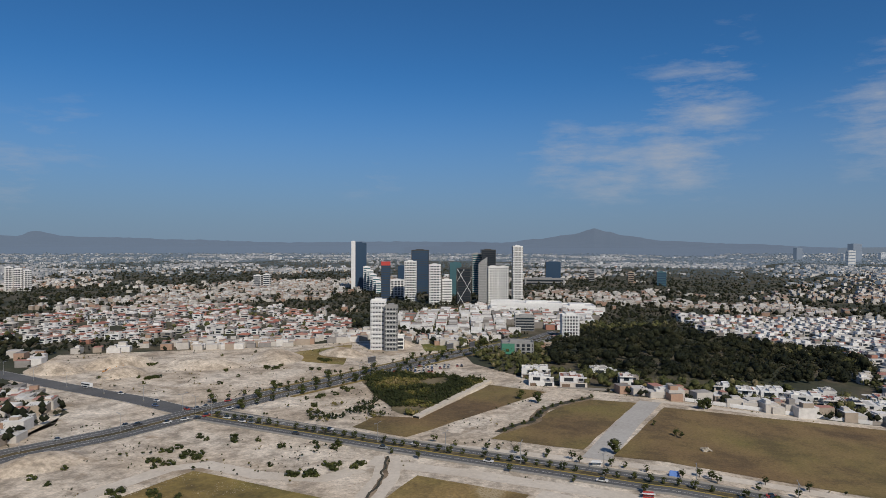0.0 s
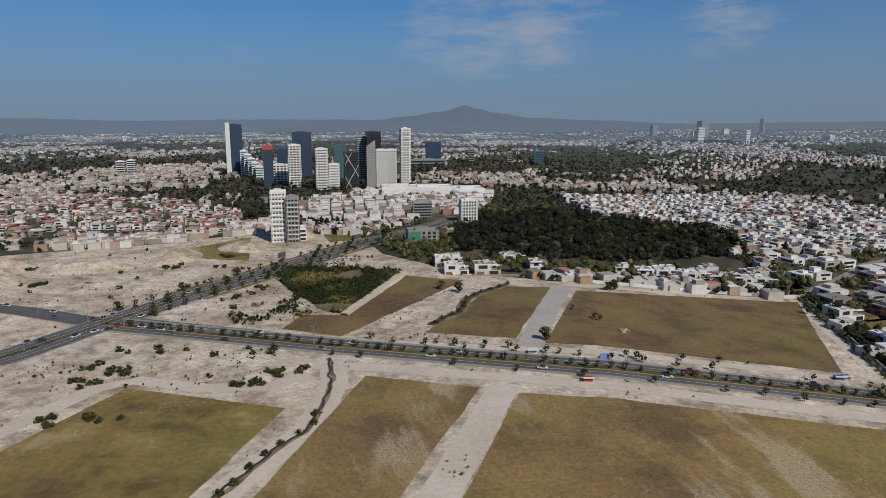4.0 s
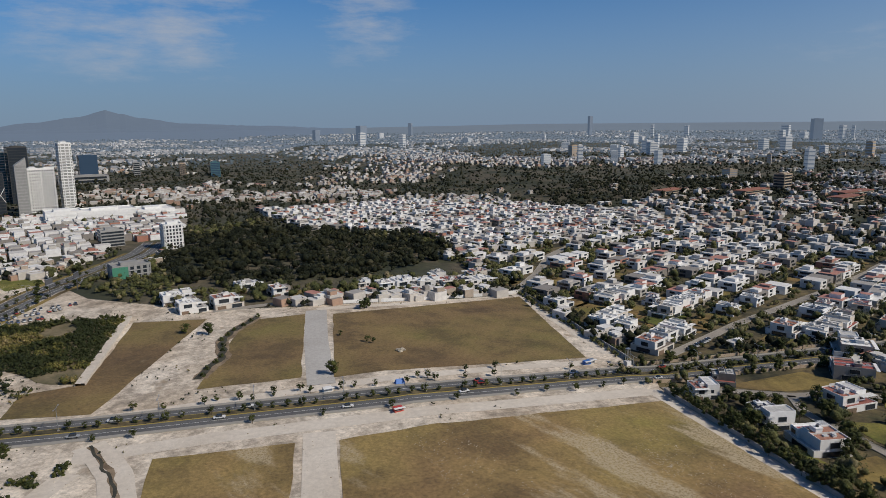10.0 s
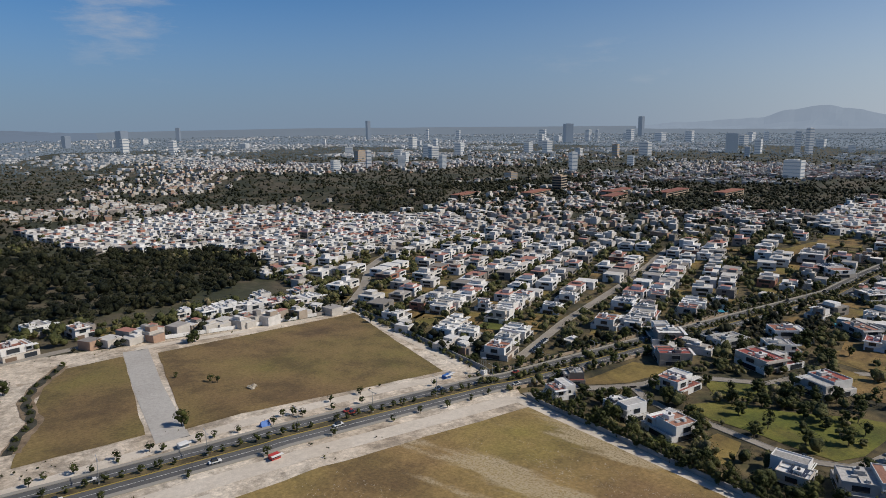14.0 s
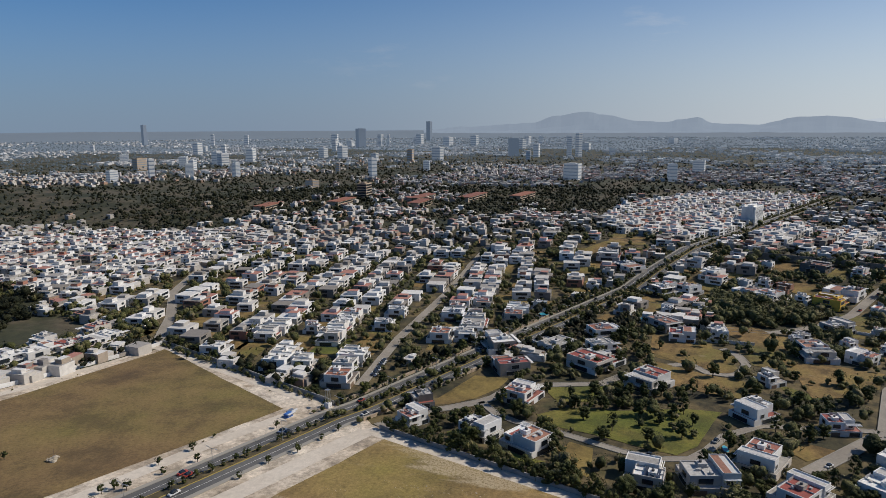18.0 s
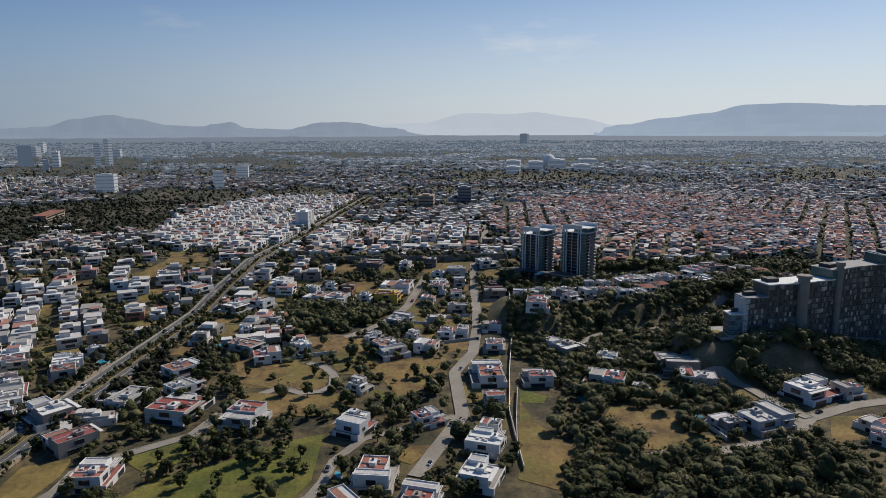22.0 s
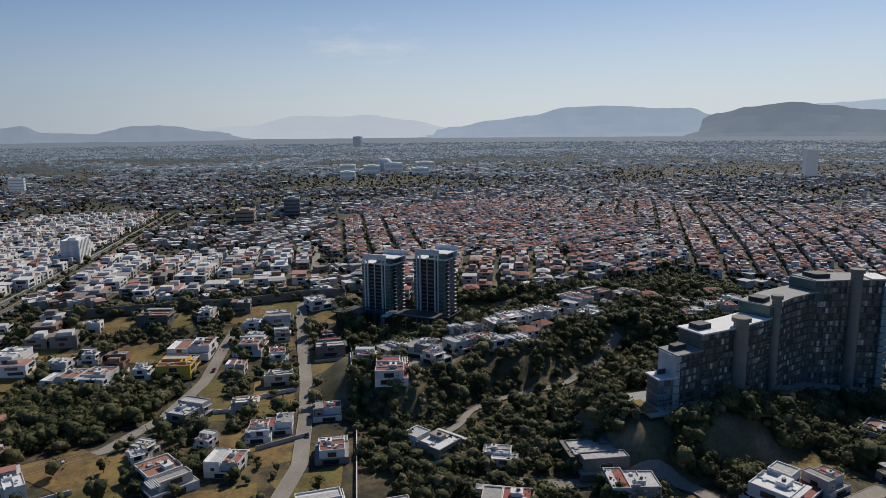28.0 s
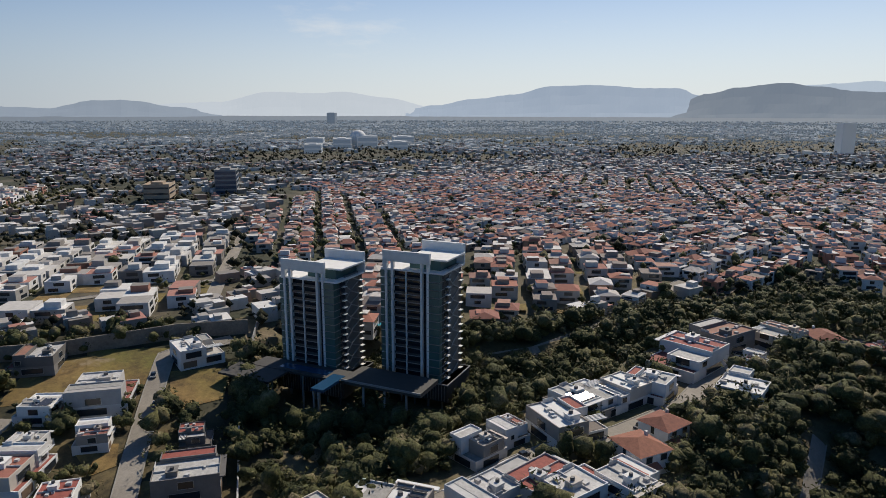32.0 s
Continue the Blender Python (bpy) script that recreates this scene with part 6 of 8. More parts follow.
tower("office_block", 694.4, 0.3, 25, 16, 11, -10, M_TAN, M_GLASS, "plain tan office block", 3, gap=0.7, category="building")
tower("office_block", 723.5, -45.6, 25, 15, 17, -10, M_GREY, M_BLUEGLASS, "grey office block with a glass front", 5, category="building")
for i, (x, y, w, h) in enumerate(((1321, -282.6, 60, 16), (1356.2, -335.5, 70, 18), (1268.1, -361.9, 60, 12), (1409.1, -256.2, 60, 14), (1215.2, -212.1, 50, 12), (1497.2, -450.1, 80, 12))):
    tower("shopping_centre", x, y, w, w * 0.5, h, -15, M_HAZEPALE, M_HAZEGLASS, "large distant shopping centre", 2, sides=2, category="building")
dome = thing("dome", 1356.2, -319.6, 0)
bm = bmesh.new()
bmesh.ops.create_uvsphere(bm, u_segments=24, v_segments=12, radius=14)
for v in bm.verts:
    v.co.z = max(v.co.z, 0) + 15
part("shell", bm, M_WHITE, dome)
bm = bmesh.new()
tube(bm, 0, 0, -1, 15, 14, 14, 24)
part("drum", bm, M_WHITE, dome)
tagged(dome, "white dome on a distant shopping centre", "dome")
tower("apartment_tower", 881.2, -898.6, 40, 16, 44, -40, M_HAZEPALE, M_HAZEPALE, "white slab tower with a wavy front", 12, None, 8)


# ---- the twin towers ----
def twin_tower(x, y, h, turn, label):
    """Dark balconied front between slim white piers, glassy corners, blank side walls and a white portal on the roof."""
    t = thing("twin_tower", x, y, turn, -2.4)
    t.matrix_basis = t.matrix_basis @ Matrix.Diagonal((0.92, 0.92, 1, 1))
    w, d, base = 18.0, 13.5, 6.0
    n = 14
    fh = (h - base - 3.5) / n
    top = base + n * fh
    part("body", boxed((-w / 2 + 1, w / 2 - 1, -d / 2 + 1.2, d / 2, base, top)), M_DARK, t, "dark recessed facade")
    part("podium", boxed((-w / 2 - 0.6, w / 2 + 1.2, -d / 2 - 0.4, d / 2 + 1.2, 1.5, base)), M_DARK, t, "dark louvred podium")
    part("podium_edge", boxed((-w / 2 - 0.8, w / 2 + 1.4, -d / 2 - 0.6, d / 2 + 1.4, base - 0.25, base)), M_GREY, t)
    for i in range(5):
        for s in (-1, 1):
            part("stilt", boxed((-w / 2 + 1 + i * 4 - 0.2, -w / 2 + 1.4 + i * 4 - 0.2, s * d * 0.4 - 0.2, s * d * 0.4 + 0.2, -3, 1.5)), M_GREY, t)
    louvre = strip("louvre", 0.1, base - 2.1, 0.14, M_GREY)
    for i in range(24):
        same_part("louvre", louvre, t, pose(-w / 2 + i * 0.8, -d / 2 - 0.46, 1.7))
    balcony = strip("balcony", w * 0.44, 0.13, 1.3, M_GREY)
    rail = strip("balustrade", w * 0.44, 0.5, 0.05, M_DARKGLASS)
    glaze = strip("glazing", w * 0.44, fh * 0.62, 0.06, M_GLASS)
    corner = strip("corner_window", 3.4, fh * 0.86, 2.8, M_CORNER)
    cslab = strip("corner_slab", 3.6, 0.1, 3.0, M_GREY)
    edge = strip("side_balcony", 1.0, 0.16, 1.5, M_WHITE)
    wing = strip("side_window", 2.4, fh * 0.6, 0.08, M_GLASS)
    for i in range(n):
        z = base + i * fh
        same_part("balcony", balcony, t, pose(-1.6, -d / 2 + 0.6, z))
        same_part("balustrade", rail, t, pose(-1.6, -d / 2 + 0.05, z + 0.16), "dark glass balustrade")
        same_part("glazing", glaze, t, pose(-1.6, -d / 2 + 1.16, z + 0.4))
        same_part("corner_window", corner, t, pose(w / 2 - 2.7, -d / 2 + 1.0, z + 0.14), "bluish corner glazing")
        same_part("corner_slab", cslab, t, pose(w / 2 - 2.6, -d / 2 + 0.95, z))
        same_part("corner_window", corner, t, pose(-w / 2 + 1.5, -d / 2 + 1.3, z + 0.14), "bluish corner glazing")
        same_part("side_window", wing, t, pose(w / 2 - 0.98, -d / 2 + 3.6, z + 0.5, 0, 0, 90))
        same_part("side_balcony", edge, t, pose(w / 2 - 0.6, -d / 2 + 4.0, z), "short white balcony")
        same_part("side_balcony", edge, t, pose(w / 2 - 0.6, d / 2 - 1.2, z), "short white balcony")
    for px in (-w * 0.41, -w * 0.31, w * 0.16, w * 0.26):
        part("pier", boxed((px - 0.32, px + 0.32, -d / 2 - 0.5, -d / 2 + 0.5, base - 0.3, top + 2.6)), M_WHITE, t, "tall white pier")
    for k in range(n):
        z = base + k * fh
        for y0, y1, up in ((-d / 2 + 5, 0.6, k % 2), (0.6, d / 2 - 2, 1 - k % 2)):
            bm = bmesh.new()
            za, zb = (z + 0.1, z + fh - 0.1) if up else (z + fh - 0.1, z + 0.1)
            vs = [bm.verts.new((xx, yy, zz + o)) for xx in (w / 2 - 0.9, w / 2 - 0.72) for yy, zz, o in ((y0, za, 0), (y1, zb, 0), (y1, zb, 0.3), (y0, za, 0.3))]
            for ix in ((4, 5, 6, 7), (0, 4, 7, 3), (1, 2, 6, 5), (2, 3, 7, 6), (0, 1, 5, 4)):
                bm.faces.new([vs[j] for j in ix])
            part("brace", bm, M_GREY, t, "slanting grey brace on the side wall")
    part("mullion", boxed((-1.75, -1.5, -d / 2 - 0.3, -d / 2 + 0.2, base, top)), M_WHITE, t)
    part("side_wall", boxed((w / 2 - 1.4, w / 2 - 0.9, -d / 2 + 5, d / 2 - 2.0, base, top + 0.8)), M_SLATE, t, "blank slate-grey side wall")
    part("roof_deck", boxed((-w / 2, w / 2, -d / 2 - 0.2, d / 2 + 0.2, top, top + 0.4)), M_WHITE, t)
    part("penthouse", boxed((-w * 0.1, w / 2 - 2, -d / 2 + 2.4, d / 2 - 1, top + 0.4, top + 2.8)), M_CORNER, t)
    part("upper_deck", boxed((-w * 0.14, w / 2 + 0.2, -d / 2 + 1.6, d / 2, top + 2.8, top + 3.2)), M_WHITE, t)
    part("portal", boxed((-w * 0.46, w * 0.29, -d / 2 - 0.5, -d / 2 + 0.3, top + 2.2, top + 4.8), (-w * 0.46, -w * 0.42, -d / 2 - 0.5, -d / 2 + 0.3, top, top + 2.2)), M_WHITE, t, "white portal beam over the roof")
    part("rear_portal", boxed((-w * 0.2, w * 0.5, d / 2 - 0.5, d / 2 + 0.3, top, top + 5.4)), M_WHITE, t, "white rear screen wall on the roof")
    return tagged(t, label, "tower", "twin residential towers")


M_DARKGLASS = material("smoked_glass", (0.05, 0.053, 0.056), 0.3)[0]
M_CORNER = material("corner_glass", (0.05, 0.115, 0.11), 0.28)[0]
M_SLATE = random_material("slate_cladding", ((0.0, (0.15, 0.145, 0.135)), (0.5, (0.12, 0.116, 0.108))), 0.8)
twin_tower(366.5, -37.3, 33.4, -137, "dark residential tower with white piers and roof portal")
twin_tower(355, -59.5, 36.0, -137, "taller dark residential tower with white piers and portal")
deck = thing("tower_deck", 362.8, -41, -137, 3.6)
deck.matrix_basis = deck.matrix_basis @ Matrix.Diagonal((0.92, 0.92, 1, 1))
part("deck_slab", boxed((-20, 8, -14, -7.5, 2.4, 3.0), (-24, -8, -22, -14.01, 2.4, 2.9)), M_DARK, deck)
part("link_deck", boxed((8.01, 30, -13.4, -3.5, 2.2, 3.2)), M_DARK, deck, "dark deck between the towers")
part("deck_edge", boxed((8.01, 30, -13.7, -13.41, 2.9, 3.35)), M_GREY, deck)
part("pool", boxed((-12, 3, -12.5, -9.5, 3.0, 3.06)), M_DEEPPOOL, deck, "dark blue pool strip")
part("pool", boxed((4, 7.6, -21, -11, 2.5, 3.1)), M_DEEPPOOL, deck, "jutting dark blue pool")
for px, py in ((-19, -13.2), (-14, -13.2), (-9, -21), (-4, -13.2), (1, -13.2), (6, -20.6), (4.6, -20.6), (14, -13), (20, -13), (26, -13)):
    part("stilt", boxed((px - 0.2, px + 0.2, py - 0.2, py + 0.2, -7.5, 2.4)), M_GREY, deck)
tagged(deck, "raised pool deck on stilts between the towers", "deck")


# ---- the stepped apartment complex ----
CURVE = [(210.4, -73.6), (210, -80), (211.5, -90), (213, -104), (217, -121), (223, -136), (226, -150), (222.5, -163), (217.5, -174.5)]


def at(s):
    """Point and outward normal at a length along the curved front."""
    for (xa, ya), (xb, yb) in zip(CURVE, CURVE[1:]):
        d = math.hypot(xb - xa, yb - ya)
        if s <= d or (xb, yb) == CURVE[-1]:
            k = s / d
            return Vector((xa + (xb - xa) * k, ya + (yb - ya) * k, 0)), Vector(((yb - ya) / d, -(xb - xa) / d, 0))
        s -= d


def stepped_complex():
    """Curving wall of glass wings that climb in steps, with round concrete stair shafts."""
    root = thing("stepped_apartment_complex", 0, 0, 0, -2.4)

    def yard(s):
        """Height of the sloping terrace along the front."""
        return 12.6 - 12.4 * max(0.0, min(1.0, (s - 10) / 94))

    def ribbon(s0, s1, front, back, z0, z1, step=2.4, sloping=False):
        bm = bmesh.new()
        n = max(1, int((s1 - s0) / step))
        rows = []
        for i in range(n + 1):
            p, out = at(s0 + (s1 - s0) * i / n)
            p2, out2 = at(min(s0 + (s1 - s0) * i / n + 3, 104.4))
            p0, out0 = at(max(s0 + (s1 - s0) * i / n - 3, 0))
            o = (out + out2 + out0).normalized()
            a, b = p + o * front, p - o * back
            dz = yard(s0 + (s1 - s0) * i / n) if sloping else 0.0
            rows.append([bm.verts.new((q.x, q.y, z)) for q, z in ((a, -6.0 if sloping else z0), (a, z1 + dz), (b, z1 + dz), (b, -6.0 if sloping else z0))])
        for a, b in zip(rows, rows[1:]):
            for k in range(4):
                bm.faces.new((a[k], b[k], b[(k + 1) % 4], a[(k + 1) % 4]))
        bm.faces.new(rows[0][::-1])
        bm.faces.new(rows[-1])
        bmesh.ops.recalc_face_normals(bm, faces=bm.faces[:])
        return bm

    # The low wing's pale blue panes have the sky's reflection put into their colour.
    tiers = ((0.2, 6.5, 20.8, 5.5, M_PALEGLASS), (6.2, 16.5, 27.2, 7.5, M_PANES), (16.2, 49.0, 32.0, 9, M_PANES), (48.0, 80.0, 35.8, 10, M_PANES), (79.0, 103.5, 39.6, 11, M_PANES))
    rng = random.Random(3)
    for k, (s0, s1, h, deep, glass) in enumerate(tiers):
        wing = new("wing")
        wing.parent = root
        inset = 0.06 * k
        panes = bmesh.new()
        part("wing_core", ribbon(s0 + 0.2, s1 - 0.2, -0.35 - inset, deep, -3, h - 0.1), M_CORE, wing, "dark wing core")
        n = max(3, int(h / 2.25))
        fh = h / n
        for f in range(n):
            z = f * fh
            if z + fh < yard(s1):
                continue
            part("floor_slab", ribbon(s0, s1, 0.45 - inset, deep + 0.4, z, z + 0.2), M_CORE if k else M_GREY, wing)
            s = s0 + 0.3
            while s < s1 - 0.8:
                if rng.random() < 0.86:
                    p, out = at(s + 0.5)
                    t = Vector((-out.y, out.x, 0))
                    q = p + out * (-0.22 - inset)
                    lo, hi = z + 0.25 + rng.choice((0, 0, 0.5)), z + fh - 0.15
                    vs = [panes.verts.new(q + t * a + out * b + Vector((0, 0, c))) for c in (lo, hi) for a, b in ((-0.45, 0), (0.45, 0), (0.45, -0.08), (-0.45, -0.08))]
                    for ix in ((0, 1, 5, 4), (1, 2, 6, 5), (3, 0, 4, 7), (4, 5, 6, 7)):
                        panes.faces.new([vs[j] for j in ix])
                s += 1.05
            if k in (2, 4) and f % 3 == 1:
                for j in range(int((s1 - s0) / 5.5)):
                    if rng.random() < 0.55:
                        p, out = at(s0 + 2.5 + j * 5.5)
                        t = Vector((-out.y, out.x, 0))
                        for sg in (-1, 1):
                            bm = bmesh.new()
                            q = p + out * 0.3
                            vs = [bm.verts.new(q + t * (sg * u + a) + Vector((0, 0, zz))) for u, a, zz in ((-1.8, -0.1, z + 0.2), (-1.8, 0.1, z + 0.2), (1.8, 0.1, z + fh), (1.8, -0.1, z + fh))]
                            back = [bm.verts.new(v.co - out * 0.1) for v in vs]
                            bm.faces.new(vs)
                            for m in range(4):
                                bm.faces.new((vs[m], back[m], back[(m + 1) % 4], vs[(m + 1) % 4]))
                            part("brace", bm, M_GREY, wing)
        tagged(part("glazing", panes, glass, wing), kind="stuff")
        part("wing_roof", ribbon(s0 - 0.2, s1 + 0.2, 0.6, deep + 0.5, h, h + 0.45), M_WHITE if k in (0, 2) else M_GREY, wing, "pale flat wing roof")
        part("roof_house", ribbon(s0 + 2, min(s1 - 1.5, s0 + 7), -3, deep - 2, h + 0.45, h + 1.9), M_DARK, wing)
    # bluish glass end bays and a plain beige end wall
    for name, s, h0, h1, deep, mat, lab in (("end_wall", 6.2, 8, 27.3, 7.2, M_PALEGREY, "plain pale end wall"), ("end_bay", 48.0, 30, 36.0, 9.5, M_CORNER, "blue glass end bay"), ("end_bay", 79.0, 33, 39.8, 10, M_CORNER, "blue glass end bay")):
        part(name, ribbon(s - 0.6, s + (2.6 if name == "end_bay" else 1.2), 0.3, deep, h0, h1), mat, root, lab)
    p, out = at(104)
    t = Vector((-out.y, out.x, 0))
    for f in range(16):
        bm = bmesh.new()
        for j in range(5):
            q = p + out * (0.6 - j * 1.0)
            vs = [bm.verts.new(q + out * a + t * b + Vector((0, 0, 0.3 + f * 2.36 + c))) for c in (0, 2.0) for a, b in ((0.42, -1.6), (0.42, 1.2), (-0.42, 1.2), (-0.42, -1.6))]
            for ix in ((0, 1, 5, 4), (1, 2, 6, 5), (2, 3, 7, 6), (3, 0, 4, 7), (4, 5, 6, 7)):
                bm.faces.new([vs[m] for m in ix])
        part("end_glazing", bm, M_PALEGLASS, root, "pale blue glass end")
    part("end_roof", ribbon(98, 104.4, 1.4, 9, 40.1, 40.5), M_WHITE, root, "white roof edge")
    for x, y, h, r in ((212.8, -105.5, 34.2, 2.2), (217.8, -124.5, 38.0, 1.4), (222.0, -164.5, 42.4, 1.9)):
        bm = bmesh.new()
        tube(bm, x, y, -3, h, r, r, 20)
        part("stair_shaft", bm, M_SHAFT, root, "round concrete stair shaft")
        bm = bmesh.new()
        tube(bm, x, y, h, h + 1.3, r * 1.3, r * 1.3, 20)
        part("shaft_cap", bm, M_SHAFT, root, "wider concrete cap")
    part("plinth", ribbon(-5, 104, 4.5, 12, -6, -0.4, 2.4, True), M_DARK, root, "dark retaining plinth")
    bm = ribbon(-5, 104, 5.0, 12, 0, 0.02, 2.4, True)
    for v in bm.verts:
        if v.co.z < -5.9:
            v.co.z = max((u.co.z for e in v.link_edges for u in (e.other_vert(v),) if u.co.z > -5.9), default=0) - 0.5
    part("terrace", bm, M_GREY, root, "curving concrete terrace edge")
    part("planter", ribbon(-4.6, -1.2, 2.6, 6, 11, 13.0), M_GRASS, root, "planted bed with yellow-green grass")
    return tagged(root, "dark stepped glass apartment complex on a ravine", "apartment building")


M_CORE = random_material("dim_grey_concrete", ((0.0, (0.16, 0.145, 0.122)), (0.5, (0.18, 0.163, 0.138))), 0.85)
M_SHAFT = random_material("weathered_concrete", ((0.0, (0.28, 0.255, 0.215)),), 0.9)
stepped_complex()


# ---- walls ----
def garden_wall(pts, h, t, mat, label, posts=0.0, dz=0.0):
    w = new("compound_wall")
    for i, ((xa, ya), (xb, yb)) in enumerate(zip(pts, pts[1:])):
        d = math.hypot(xb - xa, yb - ya)
        n = max(1, int(d / 9))
        for k in range(n):
            x0, y0, x1, y1 = xa + (xb - xa) * k / n, ya + (yb - ya) * k / n, xa + (xb - xa) * (k + 1) / n, ya + (yb - ya) * (k + 1) / n
            nx, ny = -(y1 - y0) / d * n * t / 2, (x1 - x0) / d * n * t / 2
            bm = bmesh.new()
            vs = []
            for lift in (-0.3, h):
                vs += [bm.verts.new((x + s * nx, y + s * ny, rise(x, y) + lift + dz)) for x, y, s in ((x0, y0, -1), (x1, y1, -1), (x1, y1, 1), (x0, y0, 1))]
            for q in ((4, 5, 6, 7), (0, 1, 5, 4), (1, 2, 6, 5), (2, 3, 7, 6), (3, 0, 4, 7)):
                bm.faces.new([vs[j] for j in q])
            part("wall_panel", bm, mat, w)
    if posts:
        me = strip("wall_post", 0.5, h + 0.35, 0.5, mat)
        for x, y, a in along(pts, posts):
            same_part("wall_post", me, w, pose(x, y, rise(x, y) + dz, 0, 0, a))
    return tagged(w, label, "wall")


garden_wall([(24, 292.5), (70, 293), (123, 297.5)], 1.5, 0.3, M_WALL, "pale rendered wall along the back of the field")
garden_wall([(123.5, 297), (117, 245), (110.5, 198), (109, 192)], 1.7, 0.3, M_GREY, "dark hedge-grown estate wall beside the field")
garden_wall([(101.5, 168), (98.5, 136), (95, 100), (91, 40)], 1.5, 0.3, M_GREY, "dark compound wall along the dirt track")
garden_wall([(110, 192), (140, 187.5), (178, 182), (240, 172), (300, 166)], 1.1, 0.3, M_TAN, "cream estate wall with stone posts along the avenue", 8)
garden_wall([(104, 176), (135, 172), (172, 166), (235, 156), (300, 150)], 1.1, 0.3, M_TAN, "cream compound wall with posts along the avenue", 8)
garden_wall([(392, 112), (391, 56), (388, 26), (391, -3), (389, -21)], 4.0, 0.4, M_STONEWALL, "long tall retaining wall below dense houses")
garden_wall([(398.5, -25.5), (381.2, -21), (372.1, -16.8)], 2.0, 0.3, M_GREY, "stone garden wall beside the towers")
garden_wall([(138, 26), (175, 22), (212, 14), (262, 2), (300, -8), (349.6, -14.2), (369.8, -19.9)], 1.6, 0.25, M_WALL, "white boundary wall along the ravine")

for pts, h, mat, lab in (([(291, 31), (294.5, 16)], 1.6, M_WHITE, "white garden wall beside a vacant lot"), ([(252, 34.5), (255.5, 19)], 1.5, M_PALEGREY, "grey wall closing a vacant lot"), ([(309, 79), (334, 73.5)], 1.5, M_WHITE, "white boundary wall between villas"),
                         ([(250, 45), (249.5, 36)], 1.4, M_PALEGREY, "low grey lot wall"), ([(285, 48), (283, 38)], 1.4, M_WHITE, "white lot wall"), ([(240, 101), (244.5, 81)], 1.5, M_WHITE, "white wall along a brown lot"),
                         ([(194, 15), (165, 22), (145, 26)], 1.8, M_PALEGREY, "grey garden wall above the dry slope"), ([(353, 111), (342, 97)], 1.4, M_CREAM, "cream lot wall"), ([(160, -38), (148, -39)], 1.4, M_WHITE, "white drive wall"),
                         ([(321, 5), (320, -9), (278, -0.5)], 1.4, M_PALEGREY, "grey wall round the long vacant lot")):
    garden_wall(pts, h, 0.22, mat, lab)


# ---- greenery ----
i = 0
for x, y, a in along(AVENUE[:7], 3.9, 12):
    i += 1
    if i % 9:
        plant(YOUNG, x + rng.uniform(-0.5, 0.5), y + rng.uniform(-0.3, 0.3), i, "young trees on the median")
for s in (-8.3, 8.3):
    line = [((p + q) / 2)[:] for p, q in lane(AVENUE[:7], s, 1)]
    for x, y, a in along(line, 9.5, 95 if s > 0 else 70):
        i += 1
        if rng.random() < 0.72:
            plant(YOUNG if x < 105 else TREES, x + rng.uniform(-1, 1), y + rng.uniform(-0.6, 0.6), i, "roadside trees along the avenue")
for s in (-8.5, 0, 8.5):
    line = [((p + q) / 2)[:] for p, q in lane(HIGHWAY[3:8], s, 1)]
    for x, y, a in along(line, 8, 14):
        i += 1
        if rng.random() < 0.85:
            plant(YOUNG + TREES[2:3], x, y, i, "trees along the highway")
for x, y, k in ((152, 104, 1), (140, 118, 0), (146.5, 118.5, 3), (158, 95, 2), (143, 89, 1), (153, 88, 4), (137, 108, 3), (135, 97, 0), (149, 97, 2), (160, 121, 1), (155, 128, 4), (39.5, 282, 2), (41, 283.5, 0), (37.8, 281.5, 4), (115.6, 272.7, 4), (-31.7, 272.8, 2), (-24, 268, 0), (8.4, 210, 0)):
    plant(TREES, x, y, k)
for x, y in ((20.3, 246.6), (28.9, 234.2), (27.5, 236), (-17, 199), (-10.6, 202), (-3.3, 200.3), (-26, 203), (32, 197.5), (35, 197), (12, 197), (49, 199.7), (60, 200)):
    i += 1
    plant(YOUNG, x, y, i, "young trees by the field")
for poly, n in (([(-104, 164), (-64, 168), (-60, 178), (-120, 196), (-130, 170)], 14), ([(-250, 290), (-200, 350), (-125, 300), (-140, 240), (-230, 250)], 22), ([(-160, 120), (-130, 110), (-118, 150), (-140, 170)], 8), ([(-118, 240), (-105, 290), (-100, 226)], 12)):
    for x, y in scatter(poly, n, n):
        i += 1
        if not any(distance_to(x, y, r) < 9 for r in ROADS):
            plant(SHRUBS, x, y, i, "scrub bushes on the bare earth")
GULLY = [(-57, 187), (-54, 178), (-51, 169), (-50, 159), (-49, 141), (-53, 130), (-57, 115), (-61, 100)]
DITCH = [(-4.5, 284), (-14, 270), (-20, 259), (-21.6, 240), (-31, 221)]
